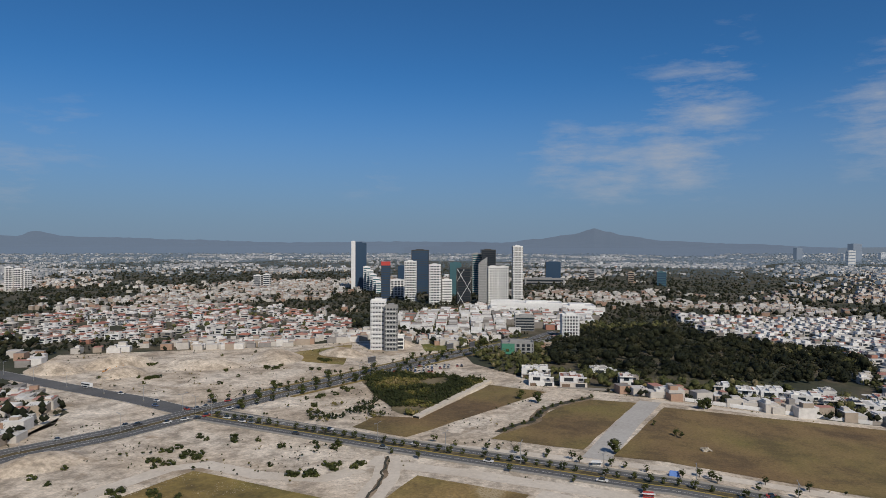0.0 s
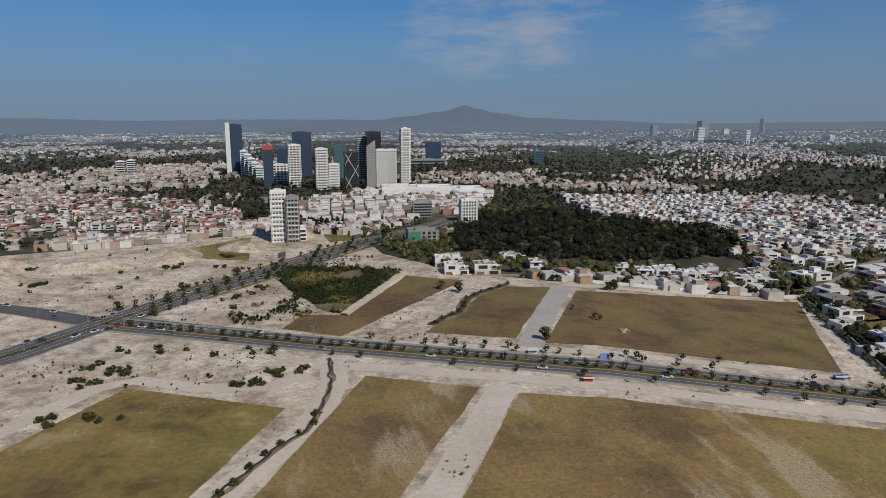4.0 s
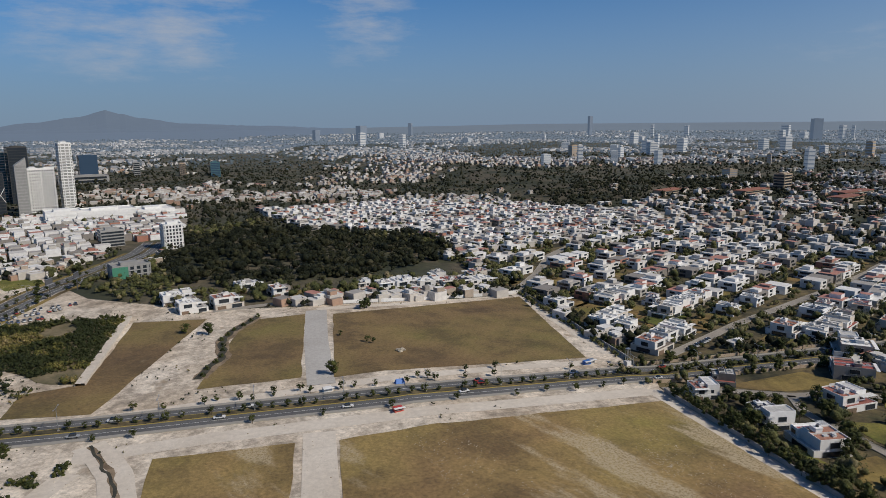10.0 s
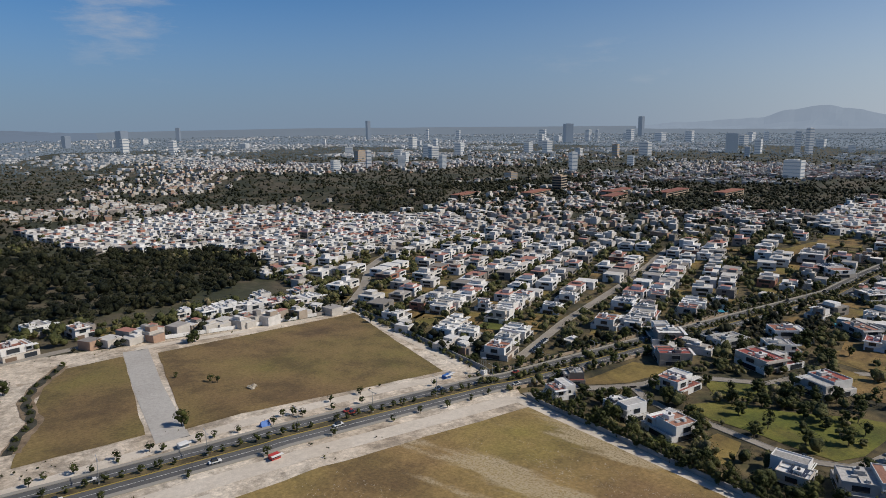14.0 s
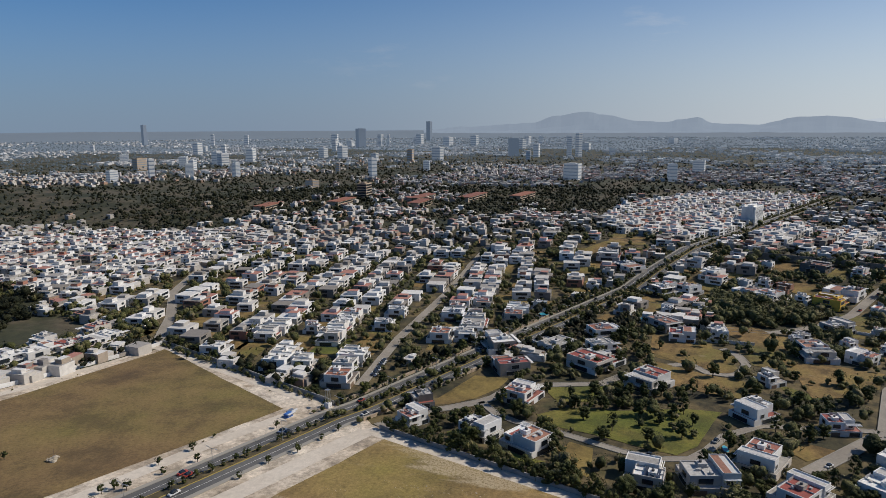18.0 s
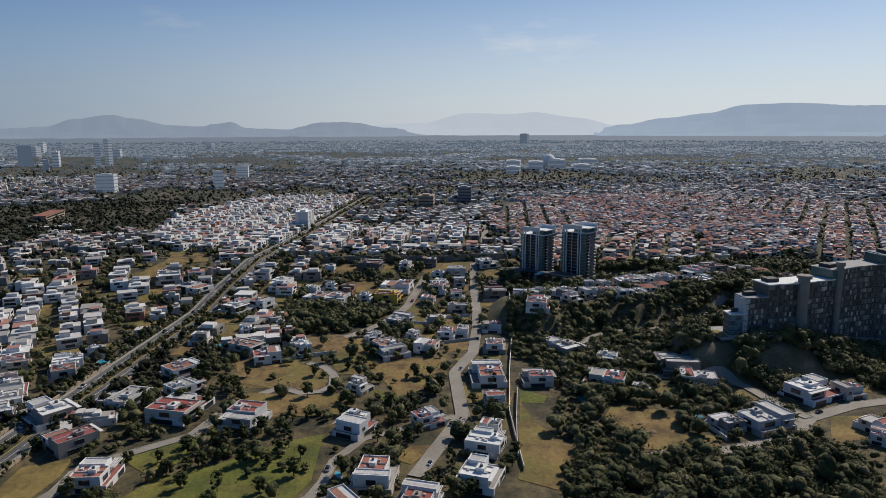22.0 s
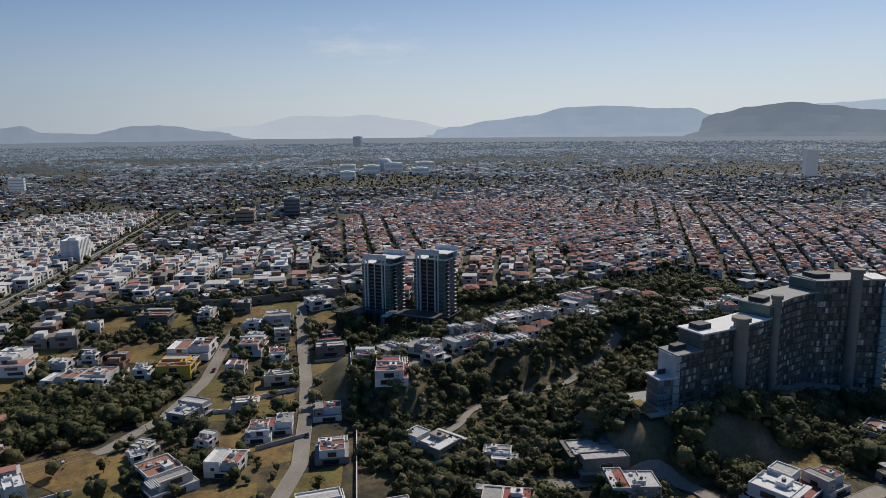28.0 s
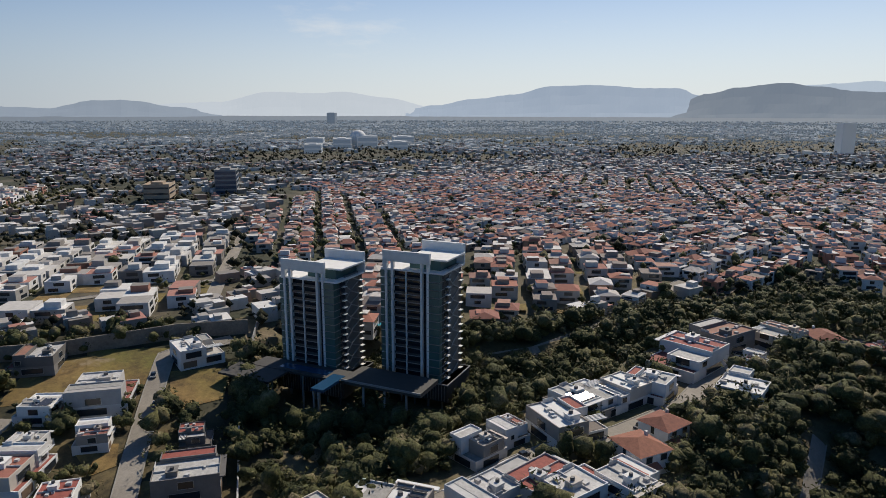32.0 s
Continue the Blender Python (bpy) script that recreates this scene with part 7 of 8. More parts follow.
for line, wid, lab in ((GULLY, 0.75, "eroded dark gully winding through the bare earth"), (DITCH, 2.4, "dark reedy ditch below a cut bank")):
    if wid < 2:
        band("gully_bank", [(x + 1.5 * noise.noise((x * 0.1, y * 0.1, 3)), y) for x, y, a in along(line, 3.0)], 0.5, 7.5, 0.13, M_TRACK, "washed pale sides of the gully", "ditch")
    band("gully_bank", [(x + 1.2 * noise.noise((x * 0.2, y * 0.2, 6)), y + 1.2 * noise.noise((x * 0.2, y * 0.2, 9))) for x, y, a in along(line, 2.6)], 0.3, wid * 1.9, 0.15, M_BANKSOIL, "crumbling brown bank of the " + ("gully" if wid < 2 else "ditch"), "ditch")
    band("gully", [(x + 1.6 * noise.noise((x * 0.2, y * 0.2, 2)), y + 1.2 * noise.noise((x * 0.25, y * 0.25, 8))) for x, y, a in along(line, 2.2)], 0, wid, 0.16, M_MUD, lab, "ditch")
for x, y, a in list(along(GULLY, 5.5, 40)) + list(along(DITCH, 6.0)):
    i += 1
    plant(SHRUBS[:1], x + rng.uniform(-0.8, 0.8), y + rng.uniform(-0.8, 0.8), i, "bushes in the gully")

spots = scatter(WOOD, 1000, 4, lambda x, y: distance_to(x, y, HIGHWAY) > 12)
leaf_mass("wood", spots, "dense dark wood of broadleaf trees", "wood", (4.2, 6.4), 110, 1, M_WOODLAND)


def wild(x, y, gap=36):
    """Ground that is free of houses, streets, lots and the large buildings."""
    if any((x - a) ** 2 + (y - b) ** 2 < gap for a, b in built) or any(distance_to(x, y, st[0]) < st[1] / 2 + 1.7 for st in STREETS):
        return False
    if distance_to(x, y, CURVE) < 7.2 or distance_to(x + 0, y, [(px + 8, py - 3) for px, py in CURVE]) < 9 or any(inside(x, y, g[0]) for g in GREEN):
        return False
    for cx, cy, far in ((366.5, -37.3, 12), (355, -59.5, 12), (354, -31, 12), (348, -54, 10), (360, -27, 9)):
        if math.hypot(x - cx, y - cy) < far:
            return False
    return True


clear = scatter(RAVINE, 1500, 6, wild)
clear += scatter([(250, -90), (306, -96), (336.4, -164.2), (361.1, -150.7), (355.7, -228.4), (300, -256), (200, -220), (190, -185), (216, -180)], 700, 16, wild)
clear += scatter(SLOPE, 420, 7, wild) + scatter(VALLEY, 300, 8, wild)
clear += scatter([(345.9, -12.7), (375.6, -16.3), (383.4, -47.9), (375.6, -86.1), (355.7, -91), (339.6, -60.1), (339.6, -31)], 330, 17, wild)
clear += scatter([(323.3, -39.5), (342.8, -46), (369.8, -143.1), (366.9, -218.5), (339.6, -231), (318, -100)], 420, 27, wild)
clear += scatter(GROVE, 260, 37, wild)
clear += scatter([(190, -62), (206, -58), (226, -60), (246, -76), (212, -78), (207, -100), (212, -140), (198, -136), (192, -90)], 300, 38, wild)
clear += scatter([(180, -76), (212, -70), (246, -84), (236, -100), (218, -140), (212, -176), (196, -196), (180, -176), (176, -110)], 620, 18, wild)
clear += scatter([(60, -60), (120, 18), (150, 16), (190, 0), (180, -60), (160, -70), (100, -60)], 620, 19, wild)
clear += scatter([(60, -60), (140, -60), (170, -120), (190, -200), (100, -200)], 420, 20, wild)
leaf_mass("ravine_wood", clear, "dark thicket of trees filling the ravine", "wood", (3.6, 6.6), 64, 2)
for cx, cy, n in ((-116, 160, 5), (-111, 168, 6), (-99, 140, 5), (-113, 138, 4), (-138, 122, 9), (-114, 112, 5), (-80, 190, 4), (-72, 165, 8), (-66, 172, 6), (-150, 330, 9), (-230, 290, 6), (-165, 300, 7), (-205, 262, 8)):
    for _ in range(n):
        i += 1
        plant(SHRUBS, cx + rng.uniform(-5, 5), cy + rng.uniform(-3, 3), i, "scrub bushes on the bare earth")
weeds = [s for s in scatter(EARTH, 9000, 61, lambda x, y: x < -20 or y > 285 or noise.noise((x * 0.05, y * 0.05, 4)) > 0.2) if noise.noise((s[0] * 0.045, s[1] * 0.045, 6)) + 0.6 * noise.noise((s[0] * 0.2, s[1] * 0.2, 1)) > 0.16
         and not any(inside(*s, f[0]) for f in FIELDS) and not inside(*s, SCRUB) and not any(distance_to(*s, r) < 8.5 for r in ROADS)]
leaf_mass("weeds", weeds, "low dusty weeds scattered over the bare earth", "weeds", (0.4, 1.3), 9, 12, M_BRUSH, True)
spots = [s for s in scatter(SCRUB, 4300, 9) if noise.noise((s[0] * 0.06, s[1] * 0.06, 3)) > -0.34]
spots += [s for s in scatter([(-104, 234), (-92, 262), (-72, 236), (-84, 214), (-103, 216)], 620, 19) if noise.noise((s[0] * 0.11, s[1] * 0.11, 3)) > 0.05]
leaf_mass("scrub", spots, "dark green scrub thicket on the overgrown plot", "bush", (0.9, 2.4), 26, 3, M_BRUSH, True)

leaf_mass("hedge", [(x + rng.uniform(-0.9, 0.5), y + rng.uniform(-1, 1)) for line in ([(121.5, 294), (115.6, 245), (109.4, 201)], [(123.5, 291), (118.5, 245), (112.5, 204)], [(103.5, 166), (100.6, 136), (97.2, 100), (93.4, 44)]) for x, y, a in along(line, 1.7)], "dark clipped hedge along the compound walls", "hedge", (1.6, 2.8), 40, 31)


def rubble(spots, label, sizes, seed):
    """Loose angular stones, each a squat five-cornered lump."""
    rr = random.Random(seed)
    vs, fs = [], []
    for x, y in spots:
        r, n, z = rr.uniform(*sizes) * rr.choice((0.6, 0.8, 1.0, 1.4)), len(vs), rise(x, y) + 0.1
        a0 = rr.uniform(0, 6.28)
        for j in range(5):
            q = r * rr.uniform(0.7, 1.2)
            vs.append((x + q * math.cos(a0 + j * 1.257), y + q * math.sin(a0 + j * 1.257), z))
        vs.append((x + r * rr.uniform(-0.3, 0.3), y + r * rr.uniform(-0.3, 0.3), z + r * rr.uniform(0.35, 0.8)))
        fs += [(n + j, n + (j + 1) % 5, n + 5) for j in range(5)]
    me = bpy.data.meshes.new("rubble")
    me.from_pydata(vs, [], fs)
    me.materials.append(M_RUBBLE)
    return tagged(new("rubble", me), label, "stones", kind="stuff")


M_RUBBLE = random_material("chalky_stones", ((0.0, (0.5, 0.44, 0.35)), (0.4, (0.4, 0.33, 0.25)), (0.75, (0.58, 0.52, 0.43))), 0.95, True)
STONY = ([(15, 161), (26, 162), (33, 140), (42, 108), (50, 76), (30, 76), (22, 112), (16, 135)], [(58, 160), (74, 152), (84, 120), (88, 86), (76, 84), (68, 118), (59, 140)], [(-106, 159), (-76, 153), (-86, 145), (-98, 140), (-104, 118), (-116, 104)])
heaps = []
for k, poly in enumerate(STONY):
    heaps += [q for q in scatter(poly, 9000 if k < 2 else 3600, 80 + k) if 0.8 * noise.noise((q[0] * 0.16, q[1] * 0.05, 2)) + 0.6 * noise.noise((q[0] * 0.5, q[1] * 0.3, 5)) + rng.uniform(-0.3, 0.3) > 0.12]
rubble(heaps, "pale stone rubble strewn over the dry fields", (0.06, 0.16), 5)
strewn = [q for q in scatter(EARTH, 15000, 91, lambda x, y: x < 0 or y > 285) if noise.noise((q[0] * 0.03, q[1] * 0.03, 8)) + 0.7 * noise.noise((q[0] * 0.15, q[1] * 0.15, 3)) > 0.0
          and not any(inside(*q, f[0]) for f in FIELDS) and not inside(*q, SCRUB) and not any(distance_to(*q, r) < 8.5 for r in ROADS)]
rubble(strewn, "loose chalky stones on the bare earth", (0.08, 0.24), 6)

# garden and park trees of the near estates
PARK = [(104, 168), (128, 152), (200, 150), (250, 130), (262, 60), (240, 20), (150, 20), (100, 60), (96, 110)]
n = 0
more = []
for x, y in scatter(PARK, 900, 21):
    lawn = any(inside(x, y, g[0]) for g in GREEN)
    if all((x - a) ** 2 + (y - b) ** 2 > 42 for a, b in built) and all(distance_to(x, y, s[0]) > s[1] / 2 + 1.4 for s in STREETS) and distance_to(x, y, AVENUE) > 9 and (not lawn or rng.random() < 0.18):
        i += 1
        n += 1
        if n < 140:
            plant(TREES, x, y, i, "garden and park trees")
        else:
            more.append((x, y))
for x, y, a in along([(99.5, 166), (96.5, 136), (92.5, 100), (89, 60)], 3.4):
    i += 1
    plant(TREES[2:], x + 2.6 + rng.uniform(-0.6, 0.8), y, i, "hedge trees along the compound wall")
for x, y, a in along([(121.5, 295), (114.5, 245), (109, 200)], 4.0):
    i += 1
    plant(TREES[2:3] + SHRUBS, x + 4.0, y, i, "hedge trees along the estate wall")
BANK = [(120, 18), (300, -18), (372.1, -18.6), (380.1, -48.5), (372.1, -142.3), (376.7, -159), (358.1, -236.7), (300, -262), (180, -232), (60, -140), (60, -60)]
extra = more
for x, y in scatter(NEAR, 1700, 22) + scatter(ACROSS, 300, 23) + scatter(UPPER, 420, 24) + scatter([(240, 60), (262, 100), (326.7, 109.6), (400.1, 87.5), (400.1, -9.4), (300, 0), (240, 30)], 1250, 25) + scatter(BEYOND, 120, 26) + scatter(ROW, 200, 28) + scatter([(376, -146), (354, -165), (338, -215), (352, -240), (392, -236), (386, -180)], 170, 34) + scatter([(-60, 335), (-44, 400), (-30, 352), (15, 330), (10, 306), (-20, 304), (-45, 318)], 110, 29) + scatter([(-95, 400), (-60, 345), (-30, 352), (-43, 414), (-23, 483), (22, 520), (40, 560), (-20, 540), (-57, 470)], 300, 32) + scatter([(60, 512), (145, 470), (138, 490), (138, 400), (216, 404), (212, 412), (140, 410)], 120, 33) + scatter([(130, 310), (120, 384), (140, 396), (140, 330)], 60, 30):
    lawn = any(inside(x, y, g[0]) for g in GREEN)
    if all((x - a) ** 2 + (y - b) ** 2 > 30 for a, b in built) and all(distance_to(x, y, s[0]) > s[1] / 2 + 1.2 for s in STREETS) and distance_to(x, y, AVENUE) > 9 and distance_to(x, y, HIGHWAY) > 11 and not lawn and all((x - a) ** 2 + (y - b) ** 2 > 22 for a, b in plots):
        extra.append((x, y))
leaf_mass("garden_trees", extra, "dark garden trees and hedges between houses", "trees", (3.2, 5.8), 50, 4)
leaf_mass("avenue_trees", [(x + rng.uniform(-1, 1), y + o + rng.uniform(-1, 1)) for x, y, a in along(AVENUE[3:], 3.2) for o in (-8.6, 0, 8.6)], "dark rows of trees along the avenue", "trees", (2.0, 4.0), 30, 6)


# ---- the city out to the horizon ----
def town(name, spots, sizes, walls, roofs, label, turn=None, seed=1, panes=False, hips=0.0, far=False):
    """Uncountable far houses in one mesh: plain volumes, each with its own roof."""
    rng = np.random.RandomState(seed)
    v, f, mi, n = [], [], [], 0
    for x, y in spots:
        w, d, h = rng.uniform(*sizes[0]), rng.uniform(*sizes[0]), rng.uniform(*sizes[1])
        a = (turn(x, y) if turn else 0.3) + (rng.rand() < 0.5) * 1.5708 + rng.normal(0, 0.05)
        c, s, z = math.cos(a), math.sin(a), rise(x, y)
        for boxes in range(2 if rng.rand() < (0.85 if panes else 0.0 if far else 0.45) else 1):
            if boxes:
                ox, oy, hw, hd, z0, z1 = rng.uniform(-0.2, 0.2) * w, rng.uniform(-0.2, 0.2) * d, w * rng.uniform(0.18, 0.3), d * rng.uniform(0.18, 0.3), z + h, z + h * rng.uniform(1.25, 1.5)
            else:
                ox, oy, hw, hd, z0, z1 = 0, 0, w / 2, d / 2, z - 1, z + h
            for zz in (z0, z1):
                for px, py in ((-hw, -hd), (hw, -hd), (hw, hd), (-hw, hd)):
                    px, py = px + ox, py + oy
                    v.append((x + px * c - py * s, y + px * s + py * c, zz))
            f += [(n, n + 1, n + 5, n + 4), (n + 1, n + 2, n + 6, n + 5), (n + 2, n + 3, n + 7, n + 6), (n + 3, n, n + 4, n + 7), (n + 4, n + 5, n + 6, n + 7)]
            mi += [0, 0, 0, 0, 1]
            n += 8
            if not boxes and rng.rand() < hips:
                top, e = z1 + rng.uniform(0.9, 1.5), 0.3
                for px, py, zz in ((-hw - e, -hd - e, z1), (hw + e, -hd - e, z1), (hw + e, hd + e, z1), (-hw - e, hd + e, z1), (-hw * 0.45, 0, top), (hw * 0.45, 0, top)):
                    v.append((x + px * c - py * s, y + px * s + py * c, zz))
                f += [(n, n + 1, n + 5, n + 4), (n + 1, n + 2, n + 5), (n + 2, n + 3, n + 4, n + 5), (n + 3, n, n + 4)]
                mi += [1, 1, 1, 1]
                n += 6
            if panes and not boxes:
                for k in range(8):
                    ga, gb = (-hw, hw) if k % 2 == 0 else (-hd, hd)
                    g0, g1 = ga + (gb - ga) * rng.uniform(0.08, 0.5), gb - (gb - ga) * rng.uniform(0.08, 0.4)
                    if g1 - g0 < 0.6:
                        continue
                    e = (-hd - 0.04, hw + 0.04, hd + 0.04, -hw - 0.04)[k % 4]
                    za, zb = (z + h * 0.58, z + h * 0.86) if k < 4 else (z + h * 0.12, z + h * 0.4)
                    for q0, zz in ((g0, za), (g1, za), (g1, zb), (g0, zb)):
                        px, py = (q0, e) if k % 2 == 0 else (e, q0)
                        v.append((x + px * c - py * s, y + px * s + py * c, zz))
                    f.append((n, n + 1, n + 2, n + 3))
                    mi.append(2)
                    n += 4
    me = bpy.data.meshes.new(name)
    me.from_pydata(v, [], f)
    me.materials.append(walls)
    me.materials.append(roofs)
    me.materials.append(M_GLASS)
    me.polygons.foreach_set("material_index", mi)
    return tagged(new(name, me), label, "houses", kind="stuff")


def blocked(x, y):
    """Land that is not far town: plots, woods, roads and the near estates."""
    return any(inside(x, y, p) for p in TAKEN) or any(distance_to(x, y, r) < (9 if r is AVENUE else 14) for r in ROADS)


WHITES = [(60, 512), (145, 470), (140, 410), (212, 412), (333.2, 462.1), (348.4, 472.3), (300, 610), (184, 690), (40, 640)]
REDS = [(-494, 491), (-333, 588), (-195, 478), (-182, 408), (-205, 380), (-246, 367), (-336, 332), (-420, 330)]
TILESFAR = [(413.3, -35.9), (457.3, -44.7), (527.8, -31.5), (563.1, -44.7), (730.5, -97.6), (792.2, -256.2), (545.5, -555.8), (345.9, -535.8), (326.7, -326.1), (369.8, -226.4), (386.7, -177.9), (457.3, -181.3)]
BELT = [(336.4, 606.6), (300, 620), (352, 479.5), (404.5, 378.3), (563.1, 246.1), (757, 263.8), (792.2, 343.1), (686.5, 625.1), (439.7, 677.9), (358.1, 758.7)]
BLOCKS = [(409.7, 175.6), (420.3, 122.8), (527.8, 106.9), (774.6, 66.4), (792.2, 184.4), (616, 237.3), (492.6, 228.5)]
TAKEN = (EARTH, BANK, [(110, 60), (392, 60), (392, -24), (384, -30), (384, -60), (366, -80), (374, -150), (358, -240), (60, -240), (60, -60), (110, 18)], [(-97, 402), (-78, 343), (-25, 297), (130, 306), (122, 390), (60, 350), (-30, 352), (-43, 414), (-60, 420)], WOOD, RAVINE, SLOPE, VALLEY, NEAR, ROW, ACROSS, BEYOND, UPPER, TILES, PARK, [(240, 60), (262, 100), (326.7, 109.6), (400.1, 87.5), (400.1, -9.4), (300, 0), (240, 30)])


def district_streets(poly, d, row, wide, label):
    """Pale lanes between the double rows of houses of a district."""
    v = Vector(d).normalized()
    nn = Vector((-v.y, v.x))
    c = Vector((sum(p[0] for p in poly) / len(poly), sum(p[1] for p in poly) / len(poly)))
    bm = bmesh.new()
    for r in range(-60, 61, 2):
        for k in range(-110, 111):
            m = c + v * (k * 7.0) + nn * ((r - 0.38) * row)
            if inside(m.x, m.y, poly) and not blocked(m.x, m.y):
                z = lie(m.x, m.y) + 0.12
                bm.faces.new([bm.verts.new((q.x, q.y, z)) for q in (m - v * 3.5 - nn * wide / 2, m + v * 3.5 - nn * wide / 2, m + v * 3.5 + nn * wide / 2, m - v * 3.5 + nn * wide / 2)])
    return tagged(mesh_object("district_street", bm, M_STREET), label, "street", kind="structure")


def rows_in(poly, d, step, row, seed, jit=0.9, share=0.9):
    rr = random.Random(seed)
    v = Vector(d).normalized()
    nn = Vector((-v.y, v.x))
    cx, cy = sum(p[0] for p in poly) / len(poly), sum(p[1] for p in poly) / len(poly)
    out = []
    for r in range(-60, 61):
        for k in range(-80, 81):
            p = Vector((cx, cy)) + v * (k * step + rr.uniform(-jit, jit)) + nn * (r * row + (0.24 * row if r % 2 else 0) + rr.uniform(-jit, jit) * 0.6)
            if inside(p.x, p.y, poly) and rr.random() < share and not blocked(p.x, p.y):
                out.append((p.x, p.y))
    return out


angle = {(x, y): a for x, y, a in joined + joined_tiled}
town("estate_houses", [p[:2] for p in joined], ((7.5, 10.5), (3.6, 4.6)), M_STUFFWHITE, M_STUFFROOF, "white flat-roofed houses of the estates", lambda x, y: angle[(x, y)], 11, True)
town("tiled_houses", [p[:2] for p in joined_tiled], ((6.5, 8.5), (3.2, 4.4)), M_STUFFWALL, M_STUFFRED, "tile-roofed houses beyond the towers", lambda x, y: angle[(x, y)], 12, True, 0.6)
white_spots = rows_in(WHITES, (0.9, 0.4), 8.6, 10.0, 51)
district_streets(WHITES, (0.9, 0.4), 10.0, 3.4, "pale lanes between white houses")
town("white_estate", white_spots, ((6.0, 9.0), (3.0, 4.8)), M_STUFFWHITE, M_STUFFROOF, "dense white flat-roofed houses of the far estate", lambda x, y: 0.42, 1, True)
red_spots = rows_in(REDS, (0.95, 0.25), 9.0, 11.0, 52, 3.0, 0.5)
town("tiled_estate", red_spots, ((5.5, 8.2), (2.6, 4.2)), M_STUFFWHITE, M_STUFFRED, "red-roofed houses of a far estate", lambda x, y: 0.26, 2, True, 0.5)
tile_spots, tile_turn = [], {}
for quarter, d, seed in ((TILESFAR[:4] + [(700, -110), (560, -130), (430, -95), (400, -80)], (0.93, -0.2), 53), ([(400, -80), (430, -95), (560, -130), (700, -110), *TILESFAR[4:5], (760, -240), (560, -330), (380, -230), (372, -150)], (0.36, -0.93), 63),
                         ([(380, -230), (560, -330), (760, -240), *TILESFAR[5:10]], (0.8, -0.6), 73)):
    some = rows_in(quarter, d, 6.7, 8.8, seed, 0.9, 0.9)
    tile_spots += some
    tile_turn.update({q: math.atan2(d[1], d[0]) + 0.25 * noise.noise((q[0] * 0.01, q[1] * 0.01, 2)) for q in some})
    district_streets(quarter, d, 8.8, 3.2, "grey lanes between tile-roofed houses")
town("tile_roof_district", tile_spots, ((5.0, 6.8), (2.8, 4.4)), M_STUFFWHITE, M_STUFFRED, "dense district of tile-roofed houses", lambda x, y: tile_turn[(x, y)], 3, True, 0.55)
block_spots = rows_in(BLOCKS, (0.97, -0.16), 8.0, 9.6, 54)
district_streets(BLOCKS, (0.97, -0.16), 9.6, 3.4, "grey lanes between dense pale houses")
town("white_district", block_spots, ((6.8, 9.0), (3.4, 5.4)), M_STUFFWHITE, M_STUFFROOF, "dense pale houses beside the avenue", lambda x, y: -0.16, 4, True)
centre_spots = [p for p in rows_in([(-190, 560), (-135, 660), (-20, 640), (-20, 540), (-57, 470), (-100, 445), (-170, 470)], (0.95, 0.25), 9, 10.5, 55) if math.hypot(p[0] + 68, p[1] - 490) > 14 and math.hypot(p[0] + 32, p[1] - 464) > 12]
town("white_quarter", centre_spots, ((6, 9), (3, 5)), M_STUFFWHITE, M_STUFFROOF, "white houses below the office towers", lambda x, y: 0.25, 5)

# the open city: houses and trees by distance, in uneven quarters
rng = random.Random(77)
TAKEN = TAKEN + (WHITES, REDS, TILESFAR, BLOCKS, [(-190, 560), (-135, 660), (-20, 640), (-20, 540), (-57, 470), (-100, 445), (-170, 470)])
city, woods = [], []
for k in range(135000):
    az = rng.uniform(-64, 168)
    r = 200 + 3300 * rng.random() ** 1.4
    x, y = 20 + r * math.sin(radians(az)), 40 + r * math.cos(radians(az))
    if r < 1100 and blocked(x, y):
        continue
    q = noise.noise((x * 0.0032, y * 0.0032, 1.0)) + 0.55 * noise.noise((x * 0.011, y * 0.011, 4.0))
    if inside(x, y, BELT):
        q -= 0.5
    if az < 84 and 420 < r < 1300:
        q -= 0.14 if az > 8 else 0.42
    elif r >= 1300:
        q -= 0.3 if az < 84 else 0.12
    if q + rng.uniform(-0.42, 0.42) > 0.02:
        city.append((x, y))
    else:
        woods.append((x, y))
# Past this edge, town and trees take materials with haze painted in.
edge = {p: 1500 + 700 * (rng.random() - 0.5) for p in city + woods}
near_city = [p for p in city if math.hypot(p[0] - 20, p[1] - 40) < edge[p]]
far_city = [p for p in city if math.hypot(p[0] - 20, p[1] - 40) >= edge[p]]
town("city_houses", near_city, ((4.0, 7.4), (2.4, 4.2)), M_STUFFWALL, M_STUFFROOF, "mixed low houses of the open city", lambda x, y: 0.3 + 0.5 * noise.noise((x * 0.002, y * 0.002, 7)), 6)
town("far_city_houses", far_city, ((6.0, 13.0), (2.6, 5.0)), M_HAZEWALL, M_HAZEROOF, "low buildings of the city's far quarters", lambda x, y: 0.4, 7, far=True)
mid_woods = [p for p in woods if math.hypot(p[0] - 20, p[1] - 40) < 750]
near_woods = [p for p in woods if 750 <= math.hypot(p[0] - 20, p[1] - 40) < edge[p]]
far_woods = [p for p in woods if math.hypot(p[0] - 20, p[1] - 40) >= edge[p]]
mid_woods += [p for p in scatter(BELT, 3600, 71) if noise.noise((p[0] * 0.012, p[1] * 0.012, 4.0)) > -0.25 and not any((p[0] - cx) ** 2 + (p[1] - cy) ** 2 < 600 for cx, cy in ((492.6, 501.7), (563.1, 448.8), (598.3, 404.8), (519, 422.4), (633.6, 360.7), (422.1, 536.9)))]
